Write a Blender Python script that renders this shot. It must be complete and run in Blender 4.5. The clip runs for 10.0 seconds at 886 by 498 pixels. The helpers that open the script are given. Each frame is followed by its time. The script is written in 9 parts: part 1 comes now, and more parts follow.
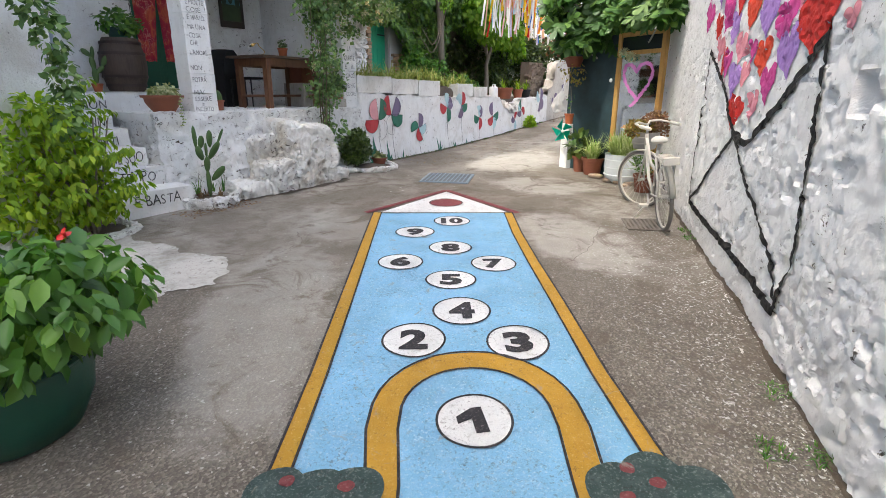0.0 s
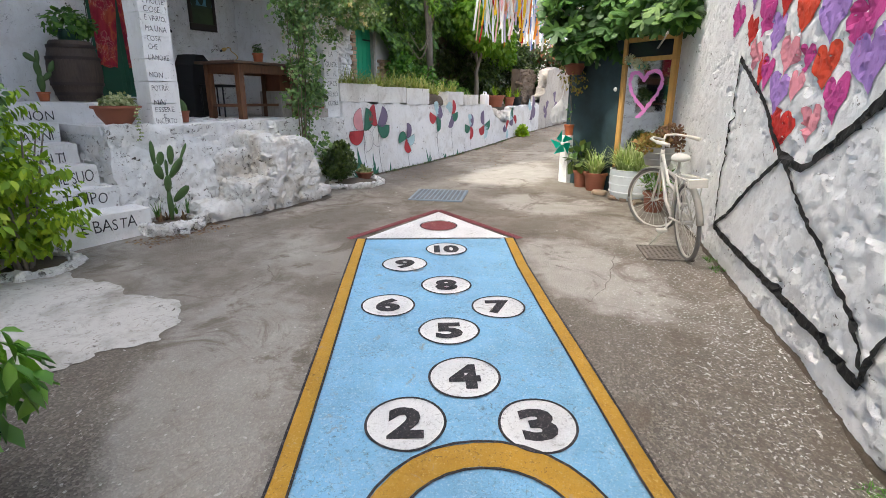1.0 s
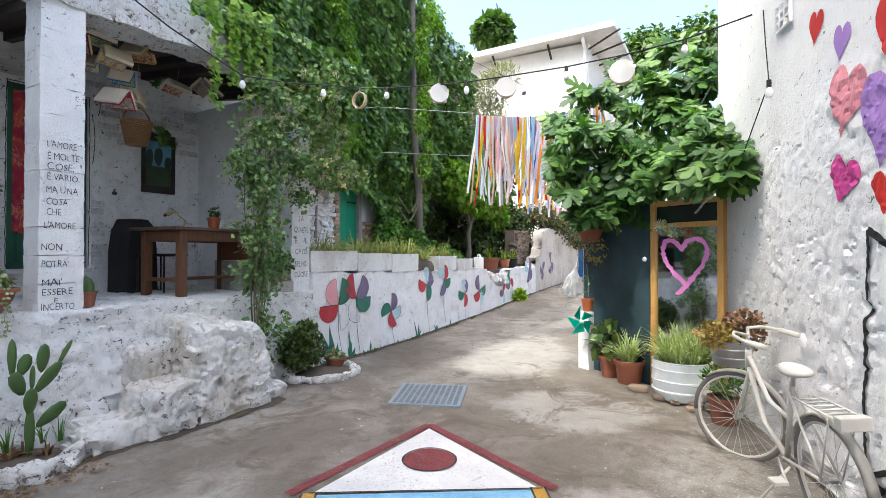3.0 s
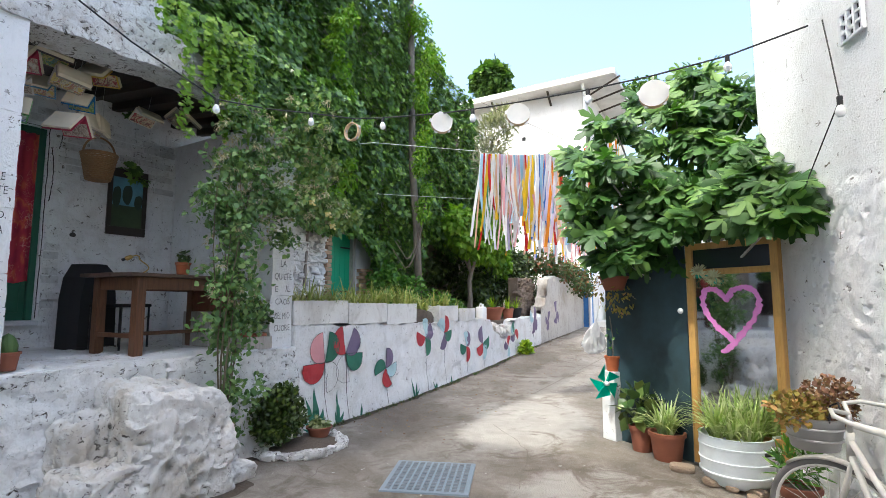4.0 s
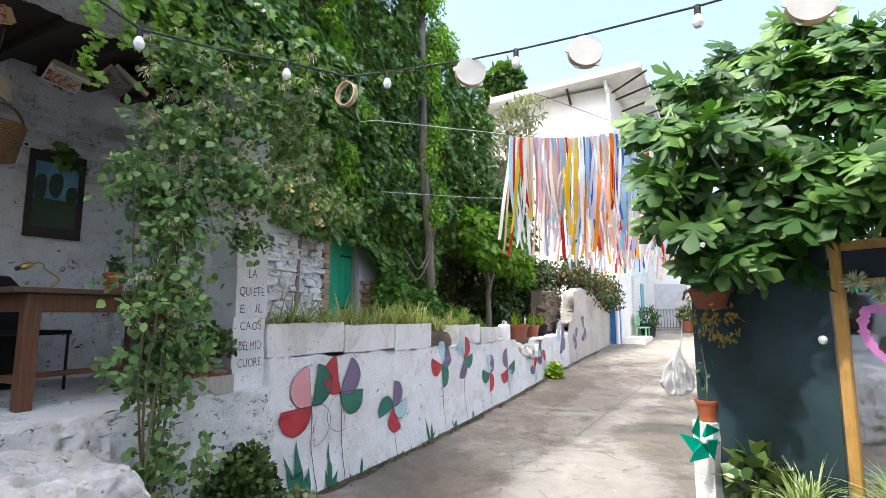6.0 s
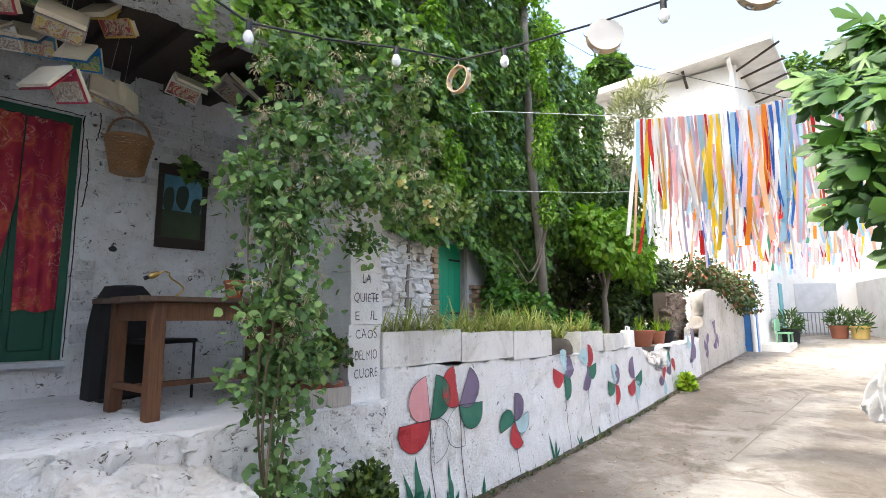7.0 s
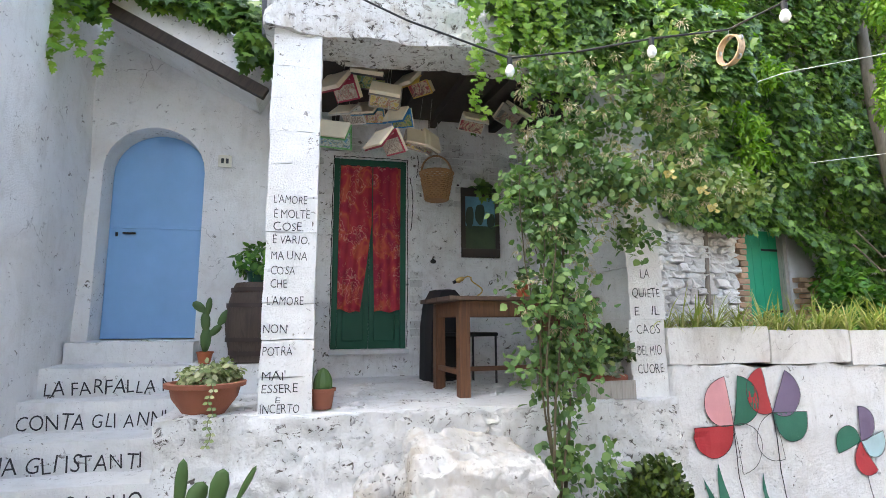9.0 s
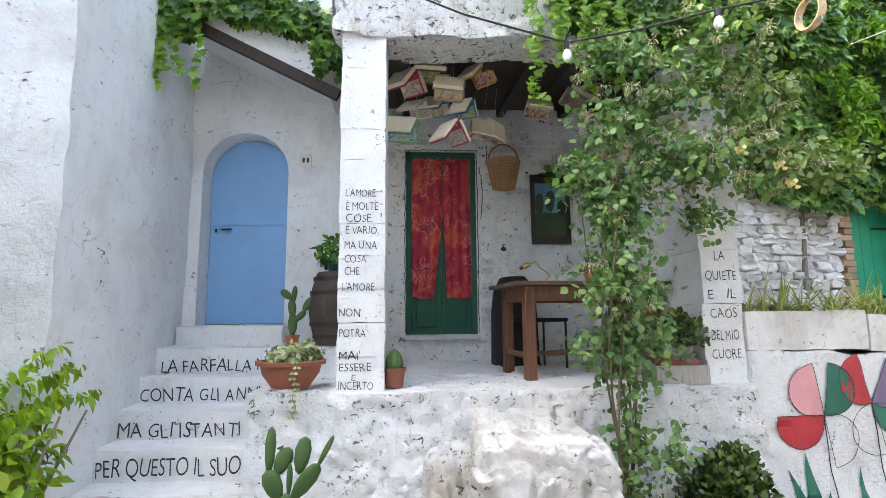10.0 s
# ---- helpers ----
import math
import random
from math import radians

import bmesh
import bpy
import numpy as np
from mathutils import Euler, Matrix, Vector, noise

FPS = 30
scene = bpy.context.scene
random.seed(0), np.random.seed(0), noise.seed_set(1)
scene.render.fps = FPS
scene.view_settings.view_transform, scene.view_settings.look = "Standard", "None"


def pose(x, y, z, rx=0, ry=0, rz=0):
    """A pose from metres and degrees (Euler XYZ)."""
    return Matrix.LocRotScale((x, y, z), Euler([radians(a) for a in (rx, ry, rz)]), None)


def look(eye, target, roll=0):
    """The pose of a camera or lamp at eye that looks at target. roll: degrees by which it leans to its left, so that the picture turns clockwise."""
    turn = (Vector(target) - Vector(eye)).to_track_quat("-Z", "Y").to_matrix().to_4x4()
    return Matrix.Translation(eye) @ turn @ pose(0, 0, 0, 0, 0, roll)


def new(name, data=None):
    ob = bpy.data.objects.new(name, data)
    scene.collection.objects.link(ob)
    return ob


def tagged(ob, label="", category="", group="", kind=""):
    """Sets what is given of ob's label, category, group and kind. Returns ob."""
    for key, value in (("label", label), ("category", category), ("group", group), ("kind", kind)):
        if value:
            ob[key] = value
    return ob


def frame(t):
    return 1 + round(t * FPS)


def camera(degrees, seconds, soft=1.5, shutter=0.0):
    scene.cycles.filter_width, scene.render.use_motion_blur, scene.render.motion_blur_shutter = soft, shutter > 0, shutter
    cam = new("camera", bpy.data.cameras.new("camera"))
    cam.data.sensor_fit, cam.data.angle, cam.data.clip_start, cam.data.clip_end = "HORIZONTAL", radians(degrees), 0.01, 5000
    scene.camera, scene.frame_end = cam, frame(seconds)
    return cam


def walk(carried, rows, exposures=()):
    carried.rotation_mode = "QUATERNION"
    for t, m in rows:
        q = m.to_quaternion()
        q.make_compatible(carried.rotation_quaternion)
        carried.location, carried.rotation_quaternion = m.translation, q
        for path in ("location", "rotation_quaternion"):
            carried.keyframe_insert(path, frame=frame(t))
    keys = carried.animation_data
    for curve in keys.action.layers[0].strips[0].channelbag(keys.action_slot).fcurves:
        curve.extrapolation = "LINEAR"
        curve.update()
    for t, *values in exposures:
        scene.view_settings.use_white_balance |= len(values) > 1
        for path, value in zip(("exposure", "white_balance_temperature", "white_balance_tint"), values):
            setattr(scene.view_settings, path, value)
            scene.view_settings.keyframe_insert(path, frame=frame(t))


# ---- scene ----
cam = camera(81.8, 10.0, 0.5)
PATH = [
    (0, (-0.014, 0.03, 1.363), (0.02, 1.942, 0.778), 0.1),
    (0.5, (-0.018, 0.398, 1.404), (0.044, 2.31, 0.821), 0.1),
    (1, (-0.057, 0.736, 1.409), (0.026, 2.653, 0.845), 0.2),
    (1.5, (-0.112, 1.094, 1.485), (0.007, 3.017, 0.95), 0.2),
    (2, (-0.1, 1.506, 1.51), (0.022, 3.466, 1.133), 0.1),
    (2.5, (-0.033, 1.931, 1.559), (0.09, 3.918, 1.371), 0.1),
    (3, (-0.01, 2.374, 1.597), (0.115, 4.37, 1.616), 0.1),
    (3.2, (-0.018, 2.518, 1.62), (0.109, 4.514, 1.637), 0.2),
    (4.3, (-0.011, 3.425, 1.624), (0.128, 5.405, 1.872), 0.1),
    (4.5, (-0.028, 3.591, 1.648), (0.117, 5.57, 1.895), 0.1),
    (5, (-0.032, 3.941, 1.662), (0.127, 5.919, 1.912), 0.0),
    (5.2, (-0.034, 4.112, 1.64), (0.135, 6.088, 1.897), 0.1),
    (6.3, (-0.111, 4.874, 1.735), (-0.079, 6.858, 1.987), -0.1),
    (6.5, (-0.164, 4.984, 1.737), (-0.195, 6.967, 1.996), -0.1),
    (7, (-0.247, 5.122, 1.726), (-0.535, 7.082, 1.999), -0.4),
    (7.5, (-0.228, 5.179, 1.715), (-0.881, 7.048, 2.0), -0.4),
    (8, (-0.168, 5.154, 1.715), (-1.179, 6.856, 2.0), -0.4),
    (8.5, (-0.062, 5.03, 1.687), (-1.262, 6.603, 1.979), -0.4),
    (9, (0.03, 4.979, 1.665), (-1.281, 6.46, 1.959), -0.4),
    (9.5, (0.12, 5.001, 1.641), (-1.295, 6.386, 1.923), -0.5),
    (10, (0.212, 4.99, 1.616), (-1.326, 6.242, 1.878), -0.5),
]
walk(cam, [(t, look(eye, target, roll)) for t, eye, target, roll in PATH], [(0, 2.36, 6850, 5), (1.5, 2.26, 6750, 5), (3, 2.4, 6450, 5), (4.5, 2.3, 6400, 3), (6.5, 2.52, 6500, 5), (8, 2.98, 7100, 5), (10, 3.13, 6950, 4)])

# ---------- world, sun, exposure ----------
SUN_AZ, SUN_EL = (-0.849, -0.528), 57.0
world = bpy.data.worlds.new("sky")
scene.world = world
world.use_nodes = True
wn = world.node_tree.nodes
sky = wn.new("ShaderNodeTexSky")
sky.sky_type, sky.sun_disc = "NISHITA", False
sky.sun_elevation = radians(SUN_EL)
sky.sun_rotation = math.atan2(SUN_AZ[0], SUN_AZ[1])
sky.air_density, sky.dust_density, sky.ozone_density = 0.7, 6.0, 1.0
world.node_tree.links.new(sky.outputs[0], wn["Background"].inputs[0])
wn["Background"].inputs[1].default_value = 0.15
sun = new("sun", bpy.data.lights.new("sun", "SUN"))
sun.data.energy, sun.data.angle, sun.data.color = 0.8, radians(1.5), (1.0, 0.985, 0.96)
ce = math.cos(radians(SUN_EL))
sun.matrix_world = look((SUN_AZ[0] * ce * 30, SUN_AZ[1] * ce * 30, math.sin(radians(SUN_EL)) * 30), (0, 0, 0))

# ---------- material tools ----------


def mat(name, base, rough=0.8, metal=0.0):
    m = bpy.data.materials.new(name)
    m.use_nodes = True
    b = m.node_tree.nodes["Principled BSDF"]
    b.inputs["Base Color"].default_value = (*base, 1)
    b.inputs["Roughness"].default_value = rough
    b.inputs["Metallic"].default_value = metal
    return m


def add(m, kind, **sets):
    n = m.node_tree.nodes.new(kind)
    for k, v in sets.items():
        n.inputs[k.replace("_", " ")].default_value = v
    return n


def link(m, a, b):
    m.node_tree.links.new(a, b)


def coords(m, scale=(1, 1, 1), obj=False):
    t = add(m, "ShaderNodeTexCoord")
    mp = add(m, "ShaderNodeMapping", Scale=scale)
    g = add(m, "ShaderNodeNewGeometry")
    link(m, t.outputs["Object"] if obj else g.outputs["Position"], mp.inputs["Vector"])
    return mp.outputs[0]


def noise_out(m, vec, scale, detail=6.0, rough=0.6, dist=0.0):
    n = add(m, "ShaderNodeTexNoise", Scale=scale, Detail=detail, Roughness=rough, Distortion=dist)
    link(m, vec, n.inputs["Vector"])
    return n.outputs["Fac"]


def add_noise(m, vec, scale):
    n = add(m, "ShaderNodeTexNoise", Scale=scale, Detail=4.0)
    link(m, vec, n.inputs["Vector"])
    return n.outputs["Color"]


def ramp(m, fac, stops):
    r = add(m, "ShaderNodeValToRGB")
    els = r.color_ramp.elements
    while len(els) < len(stops):
        els.new(0.5)
    for e, (p, c) in zip(els, stops):
        e.position, e.color = p, (*c, 1) if len(c) == 3 else c
    link(m, fac, r.inputs[0])
    return r.outputs[0]


def mixc(m, fac, a, b, kind="MIX"):
    n = m.node_tree.nodes.new("ShaderNodeMix")
    n.data_type, n.blend_type = "RGBA", kind
    for sock, v in ((n.inputs[0], fac), (n.inputs[6], a), (n.inputs[7], b)):
        if isinstance(v, (int, float)):
            sock.default_value = v
        elif isinstance(v, tuple):
            sock.default_value = (*v, 1)
        else:
            link(m, v, sock)
    return n.outputs[2]


def bump(m, height, strength=0.4, dist=0.01):
    b = add(m, "ShaderNodeBump", Strength=strength, Distance=dist)
    link(m, height, b.inputs["Height"])
    link(m, b.outputs[0], m.node_tree.nodes["Principled BSDF"].inputs["Normal"])
    return b


def base_in(m, col):
    link(m, col, m.node_tree.nodes["Principled BSDF"].inputs["Base Color"])


def plaster(name, base=(0.8, 0.8, 0.79), stain=(0.52, 0.5, 0.46), amount=0.5, bumpy=0.5, fine=55.0, spots=0.0, pits=0.0, size=1.0):
    """Whitewash: broad stains, fine grain, chips."""
    m = mat(name, base, 0.88)
    v = coords(m)
    big = ramp(m, noise_out(m, v, 1.3 * size, 8, 0.65, 0.6), [(0.48, (0, 0, 0)), (0.75, (amount, amount, amount))])
    c = mixc(m, big, base, stain)
    mid = ramp(m, noise_out(m, v, 9, 8, 0.7), [(0.52, (0, 0, 0)), (0.8, (0.4 * amount + 0.1,) * 3)])
    c = mixc(m, mid, c, tuple(x * 0.8 for x in stain))
    streak = ramp(m, noise_out(m, coords(m, (5, 5, 0.7)), 1.6 * size, 6, 0.65, 0.4), [(0.56, (0, 0, 0)), (0.8, (0.55 * amount,) * 3)])
    c = mixc(m, streak, c, tuple(x * 0.7 for x in stain))
    chip = ramp(m, noise_out(m, v, 26, 5, 0.75, 1.0), [(0.67 - spots, (0, 0, 0)), (0.71 - spots, (0.85,) * 3)])
    c = mixc(m, chip, c, (0.3, 0.27, 0.23))
    pit = ramp(m, noise_out(m, v, 7.5, 7, 0.8, 1.5), [(0.66 - spots, (0, 0, 0)), (0.69 - spots, (0.7,) * 3)])
    c = mixc(m, pit, c, (0.24, 0.21, 0.18))
    hh = mixc(m, 0.45, noise_out(m, v, fine, 8, 0.7), noise_out(m, v, 8, 6, 0.6))
    if pits:
        # blown-out pits and hair cracks, gathered in patches
        where = ramp(m, noise_out(m, v, 2.3 * size, 4, 0.6, 0.5), [(0.6 - 0.16 * pits, (0, 0, 0)), (0.7 - 0.1 * pits, (1, 1, 1))])
        hole = ramp(m, noise_out(m, coords(m, (1, 1, 1.25)), 17, 4, 0.66, 0.9), [(0.655 - 0.05 * pits, (0, 0, 0)), (0.69 - 0.05 * pits, (1, 1, 1))])
        vo = add(m, "ShaderNodeTexVoronoi", Scale=3.4)
        vo.feature = "DISTANCE_TO_EDGE"
        link(m, mixc(m, 0.16, v, add_noise(m, v, 5.0)), vo.inputs["Vector"])
        line = ramp(m, vo.outputs["Distance"], [(0.0, (0.8,) * 3), (0.007, (0, 0, 0))])
        line = mixc(m, 1.0, line, ramp(m, noise_out(m, v, 1.1, 3, 0.6), [(0.68 - 0.09 * pits, (0, 0, 0)), (0.7, (1, 1, 1))]), "MULTIPLY")
        both = mixc(m, 1.0, mixc(m, 1.0, hole, where, "MULTIPLY"), line, "LIGHTEN")
        c = mixc(m, both, c, (0.1, 0.085, 0.07))
        hh = mixc(m, both, hh, (0.0, 0.0, 0.0))
    base_in(m, c)
    bump(m, hh, bumpy, 0.045)
    return m


def ground_paint(name, base, pale, dark, wear=0.5):
    """Paint rolled over rough concrete: worn pale specks, dark pores, uneven coats."""
    m = mat(name, base, 0.75)
    v = coords(m)
    tone = ramp(m, noise_out(m, v, 2.2, 6, 0.65, 0.5), [(0.3, tuple(x * 0.86 for x in base)), (0.7, tuple(min(1, x * 1.12) for x in base))])
    c = mixc(m, ramp(m, noise_out(m, v, 11, 6, 0.7), [(0.5, (0, 0, 0)), (0.8, (0.35,) * 3)]), tone, pale)
    c = mixc(m, ramp(m, noise_out(m, v, 75, 4, 0.7), [(0.6 - 0.06 * wear, (0, 0, 0)), (0.66, (0.75,) * 3)]), c, pale)
    gate = ramp(m, noise_out(m, v, 3.5, 5, 0.65), [(0.4, (0.15,) * 3), (0.65, (1, 1, 1))])
    pore = ramp(m, noise_out(m, v, 55, 5, 0.75, 0.6), [(0.585 - 0.05 * wear, (0, 0, 0)), (0.63, (0.9,) * 3)])
    c = mixc(m, mixc(m, 1.0, pore, gate, "MULTIPLY"), c, dark)
    bare = ramp(m, noise_out(m, v, 6.5, 7, 0.75, 1.0), [(0.64 - 0.05 * wear, (0, 0, 0)), (0.69, (0.75,) * 3)])
    c = mixc(m, bare, c, (0.3, 0.27, 0.23))
    base_in(m, c)
    bump(m, noise_out(m, v, 70, 8, 0.75), 0.9, 0.016)
    return m


def painted(name, base, rough=0.7, wear=0.3, grain=40.0, under=(0.45, 0.43, 0.4), bumpy=0.25, obj=False, shift=0.12):
    """Paint with worn spots and a slight change of tone."""
    m = mat(name, base, rough)
    v = coords(m, obj=obj)
    tone = ramp(m, noise_out(m, v, 3.0, 6, 0.6), [(0.3, tuple(x * (1 - shift) for x in base)), (0.7, tuple(min(1, x * (1 + shift)) for x in base))])
    chip = ramp(m, noise_out(m, v, grain, 6, 0.8), [(0.74 - 0.3 * wear, (0, 0, 0)), (0.8 - 0.25 * wear, (1, 1, 1))])
    base_in(m, mixc(m, chip, tone, under))
    bump(m, noise_out(m, v, grain * 1.5, 6, 0.7), bumpy, 0.01)
    return m


def wood(name, a, b, rough=0.6, scale=(30, 30, 2.0), bumpy=0.3):
    m = mat(name, a, rough)
    v = coords(m, scale, obj=True)
    n = noise_out(m, v, 1.0, 8, 0.65, 1.2)
    c = ramp(m, n, [(0.3, a), (0.55, b), (0.75, tuple(x * 0.55 for x in a))])
    c = mixc(m, ramp(m, noise_out(m, coords(m), 6, 5, 0.7), [(0.5, (0, 0, 0)), (0.75, (0.5,) * 3)]), c, tuple(x * 0.5 for x in b))
    base_in(m, c)
    bump(m, n, bumpy, 0.006)
    return m


def leafy(name, a, b, c, rough=0.45, trans=0.3, tint=(1.0, 1.25, 0.45)):
    """Foliage: each leaf its own green, a little light coming through."""
    m = mat(name, a, rough)
    g = add(m, "ShaderNodeNewGeometry")
    col = ramp(m, g.outputs["Random Per Island"], [(0.0, a), (0.55, b), (0.9, c), (1.0, c)])
    n = noise_out(m, coords(m), 2.2, 4, 0.6)
    col = mixc(m, ramp(m, n, [(0.4, (0, 0, 0)), (0.7, (0.4,) * 3)]), col, tuple(x * 0.6 for x in a))
    base_in(m, col)
    t = add(m, "ShaderNodeBsdfTranslucent")
    link(m, mixc(m, 1.0, col, tint, "MULTIPLY"), t.inputs["Color"])
    mx = add(m, "ShaderNodeMixShader", Fac=trans)
    out = m.node_tree.nodes["Material Output"]
    link(m, m.node_tree.nodes["Principled BSDF"].outputs[0], mx.inputs[1])
    link(m, t.outputs[0], mx.inputs[2])
    link(m, mx.outputs[0], out.inputs[0])
    return m


def vary(m, amount=0.25):
    """Each object its own tone."""
    b = m.node_tree.nodes["Principled BSDF"]
    o = add(m, "ShaderNodeObjectInfo")
    k = add(m, "ShaderNodeMapRange", From_Min=0.0, From_Max=1.0, To_Min=1 - amount, To_Max=1 + amount)
    link(m, o.outputs["Random"], k.inputs[0])
    h = add(m, "ShaderNodeHueSaturation")
    src = b.inputs["Base Color"].links
    if src:
        link(m, src[0].from_socket, h.inputs["Color"])
    else:
        h.inputs["Color"].default_value = b.inputs["Base Color"].default_value
    link(m, k.outputs[0], h.inputs["Value"])
    base_in(m, h.outputs[0])
    return m


# ---------- materials ----------
M_WHITE = plaster("whitewash", (0.82, 0.82, 0.81), (0.55, 0.52, 0.47), 0.5, 0.6, 55.0, 0.02, 0.75, 1.4)
M_ROUGHW = plaster("rough_whitewash", (0.82, 0.82, 0.81), (0.47, 0.42, 0.34), 0.55, 1.0, 34.0, 0.04, 1.25, 1.9)
M_MURALW = plaster("mural_whitewash", (0.86, 0.865, 0.87), (0.64, 0.61, 0.58), 0.3, 0.6, 46.0, 0.005, 0.75, 2.2)
M_PORCHW = plaster("sooty_porch_whitewash", (0.83, 0.825, 0.81), (0.48, 0.43, 0.37), 0.55, 0.8, 40.0, 0.03, 1.1, 2.6)
# old grey whitewash, darkened further for the shade of overhanging trees
M_OLDW_SHADED = plaster("shaded_old_whitewash", (0.54, 0.51, 0.46), (0.34, 0.29, 0.23), 0.9, 0.8, 34.0, 0.04, 1.0)
M_ROCKW = plaster("ochre_stained_whitewash", (0.72, 0.71, 0.685), (0.46, 0.37, 0.25), 0.95, 1.0, 30.0, 0.03, 1.15, 1.2)
M_BEAMW = plaster("peeling_whitewash", (0.76, 0.755, 0.74), (0.36, 0.29, 0.21), 1.0, 1.0, 30.0, 0.07, 1.5, 2.6)
M_LANEW = plaster("lane_whitewash", (0.82, 0.82, 0.81), (0.52, 0.48, 0.41), 0.55, 0.9, 34.0, 0.015, 0.7, 1.7)
M_FARWALL = plaster("cream_house_wall", (0.68, 0.67, 0.64), (0.5, 0.47, 0.42), 0.5, 0.3)
M_SMOOTHW = plaster("smooth_whitewash", (0.8, 0.81, 0.82), (0.66, 0.66, 0.65), 0.35, 0.25)
M_GREYW = plaster("grey_whitewash", (0.62, 0.62, 0.62), (0.42, 0.4, 0.37), 0.7, 0.6)
M_BLOCK = plaster("whitewashed_block", (0.74, 0.73, 0.7), (0.4, 0.36, 0.31), 0.9, 0.5, 55.0, 0.03, 0.6)
M_BLACK = painted("black_paint", (0.012, 0.012, 0.012), 0.9, 0.08, 60, (0.4, 0.4, 0.4))
M_INK = painted("black_lettering", (0.03, 0.03, 0.032), 0.7, 0.2, 80, (0.5, 0.5, 0.5))

def smooth_mask(m, value, a, b, top):
    n = add(m, "ShaderNodeMapRange", From_Min=a, From_Max=b, To_Min=0.0, To_Max=top)
    link(m, value, n.inputs[0])
    return n.outputs[0]


def concrete():
    m = mat("worn_concrete", (0.3, 0.28, 0.25), 0.9)
    v = coords(m)
    big = noise_out(m, v, 0.55, 8, 0.6, 0.8)
    c = ramp(m, big, [(0.3, (0.118, 0.1, 0.08)), (0.5, (0.212, 0.187, 0.156)), (0.66, (0.345, 0.322, 0.285))])
    mid = noise_out(m, v, 4.5, 8, 0.7, 0.5)
    c = mixc(m, ramp(m, mid, [(0.42, (0, 0, 0)), (0.66, (0.75,) * 3)]), c, (0.137, 0.112, 0.087))
    # exposed aggregate in the near stretch, smoother screed further on
    sep = add(m, "ShaderNodeSeparateXYZ")
    link(m, v, sep.inputs[0])
    near = add(m, "ShaderNodeMapRange", From_Min=4.6, From_Max=2.6, To_Min=0.15, To_Max=1.0)
    wob = add(m, "ShaderNodeMath")
    wob.operation = "ADD"
    link(m, sep.outputs["Y"], wob.inputs[0])
    sc = add(m, "ShaderNodeMath")
    sc.operation = "MULTIPLY_ADD"
    sc.inputs[1].default_value, sc.inputs[2].default_value = 2.4, -1.2
    link(m, noise_out(m, v, 0.9, 6, 0.6), sc.inputs[0])
    link(m, sc.outputs[0], wob.inputs[1])
    link(m, wob.outputs[0], near.inputs[0])
    vo = add(m, "ShaderNodeTexVoronoi", Scale=95.0, Randomness=1.0)
    link(m, v, vo.inputs["Vector"])
    peb = ramp(m, vo.outputs["Color"], [(0.3, (0.07, 0.06, 0.05)), (0.62, (0.155, 0.137, 0.112)), (0.88, (0.3, 0.272, 0.23)), (0.95, (0.6, 0.58, 0.54))])
    k = add(m, "ShaderNodeMath")
    k.operation = "MULTIPLY"
    k.inputs[1].default_value = 0.6
    link(m, near.outputs[0], k.inputs[0])
    c = mixc(m, k.outputs[0], c, peb)
    # smoother pale skins of cement, each with its own ragged outline; that at (1.6, 7.25) also paints in sunlight
    for cx, cy, rx, ry, turn, k in ((1.35, 4.75, 0.5, 0.95, 12, 0.7), (1.6, 7.25, 0.75, 0.6, -10, 0.75), (-1.15, 3.3, 0.45, 1.3, 8, 0.45), (1.5, 9.6, 0.7, 1.6, -28, 0.5), (3.3, 13.4, 0.7, 3.0, -32, 0.3), (-0.6, 5.2, 0.9, 0.5, 20, 0.35), (9.0, 22.0, 4.5, 7.0, -32, 0.3)):
        mp = add(m, "ShaderNodeMapping", Location=(cx, cy, 0), Rotation=(0, 0, radians(turn)), Scale=(rx, ry, 1000.0))
        mp.vector_type = "TEXTURE"
        link(m, v, mp.inputs["Vector"])
        ln = add(m, "ShaderNodeVectorMath")
        ln.operation = "LENGTH"
        link(m, mp.outputs[0], ln.inputs[0])
        su = add(m, "ShaderNodeMath")
        su.operation = "MULTIPLY_ADD"
        su.inputs[1].default_value = 1.3
        link(m, noise_out(m, v, 2.4, 7, 0.68, 0.4), su.inputs[0])
        link(m, ln.outputs["Value"], su.inputs[2])
        c = mixc(m, smooth_mask(m, su.outputs[0], 1.75, 1.45, k), c, mixc(m, ramp(m, mid, [(0.4, (0, 0, 0)), (0.7, (0.6,) * 3)]), (0.44, 0.42, 0.385), (0.33, 0.3, 0.27)))
    # whitewash spatter, thickest by the wall
    spat = ramp(m, noise_out(m, v, 52, 3, 0.6, 0.1), [(0.6, (0, 0, 0)), (0.625, (1, 1, 1))])
    byw = add(m, "ShaderNodeMapRange", From_Min=0.9, From_Max=1.9, To_Min=0.0, To_Max=0.85)
    link(m, sep.outputs["X"], byw.inputs[0])
    yy = add(m, "ShaderNodeMapRange", From_Min=6.5, From_Max=3.5, To_Min=0.1, To_Max=1.0)
    link(m, sep.outputs["Y"], yy.inputs[0])
    k2 = add(m, "ShaderNodeMath")
    k2.operation = "MULTIPLY"
    link(m, byw.outputs[0], k2.inputs[0])
    link(m, yy.outputs[0], k2.inputs[1])
    k3 = add(m, "ShaderNodeMath")
    k3.operation = "MULTIPLY"
    link(m, k2.outputs[0], k3.inputs[0])
    link(m, spat, k3.inputs[1])
    c = mixc(m, k3.outputs[0], c, (0.72, 0.71, 0.69))
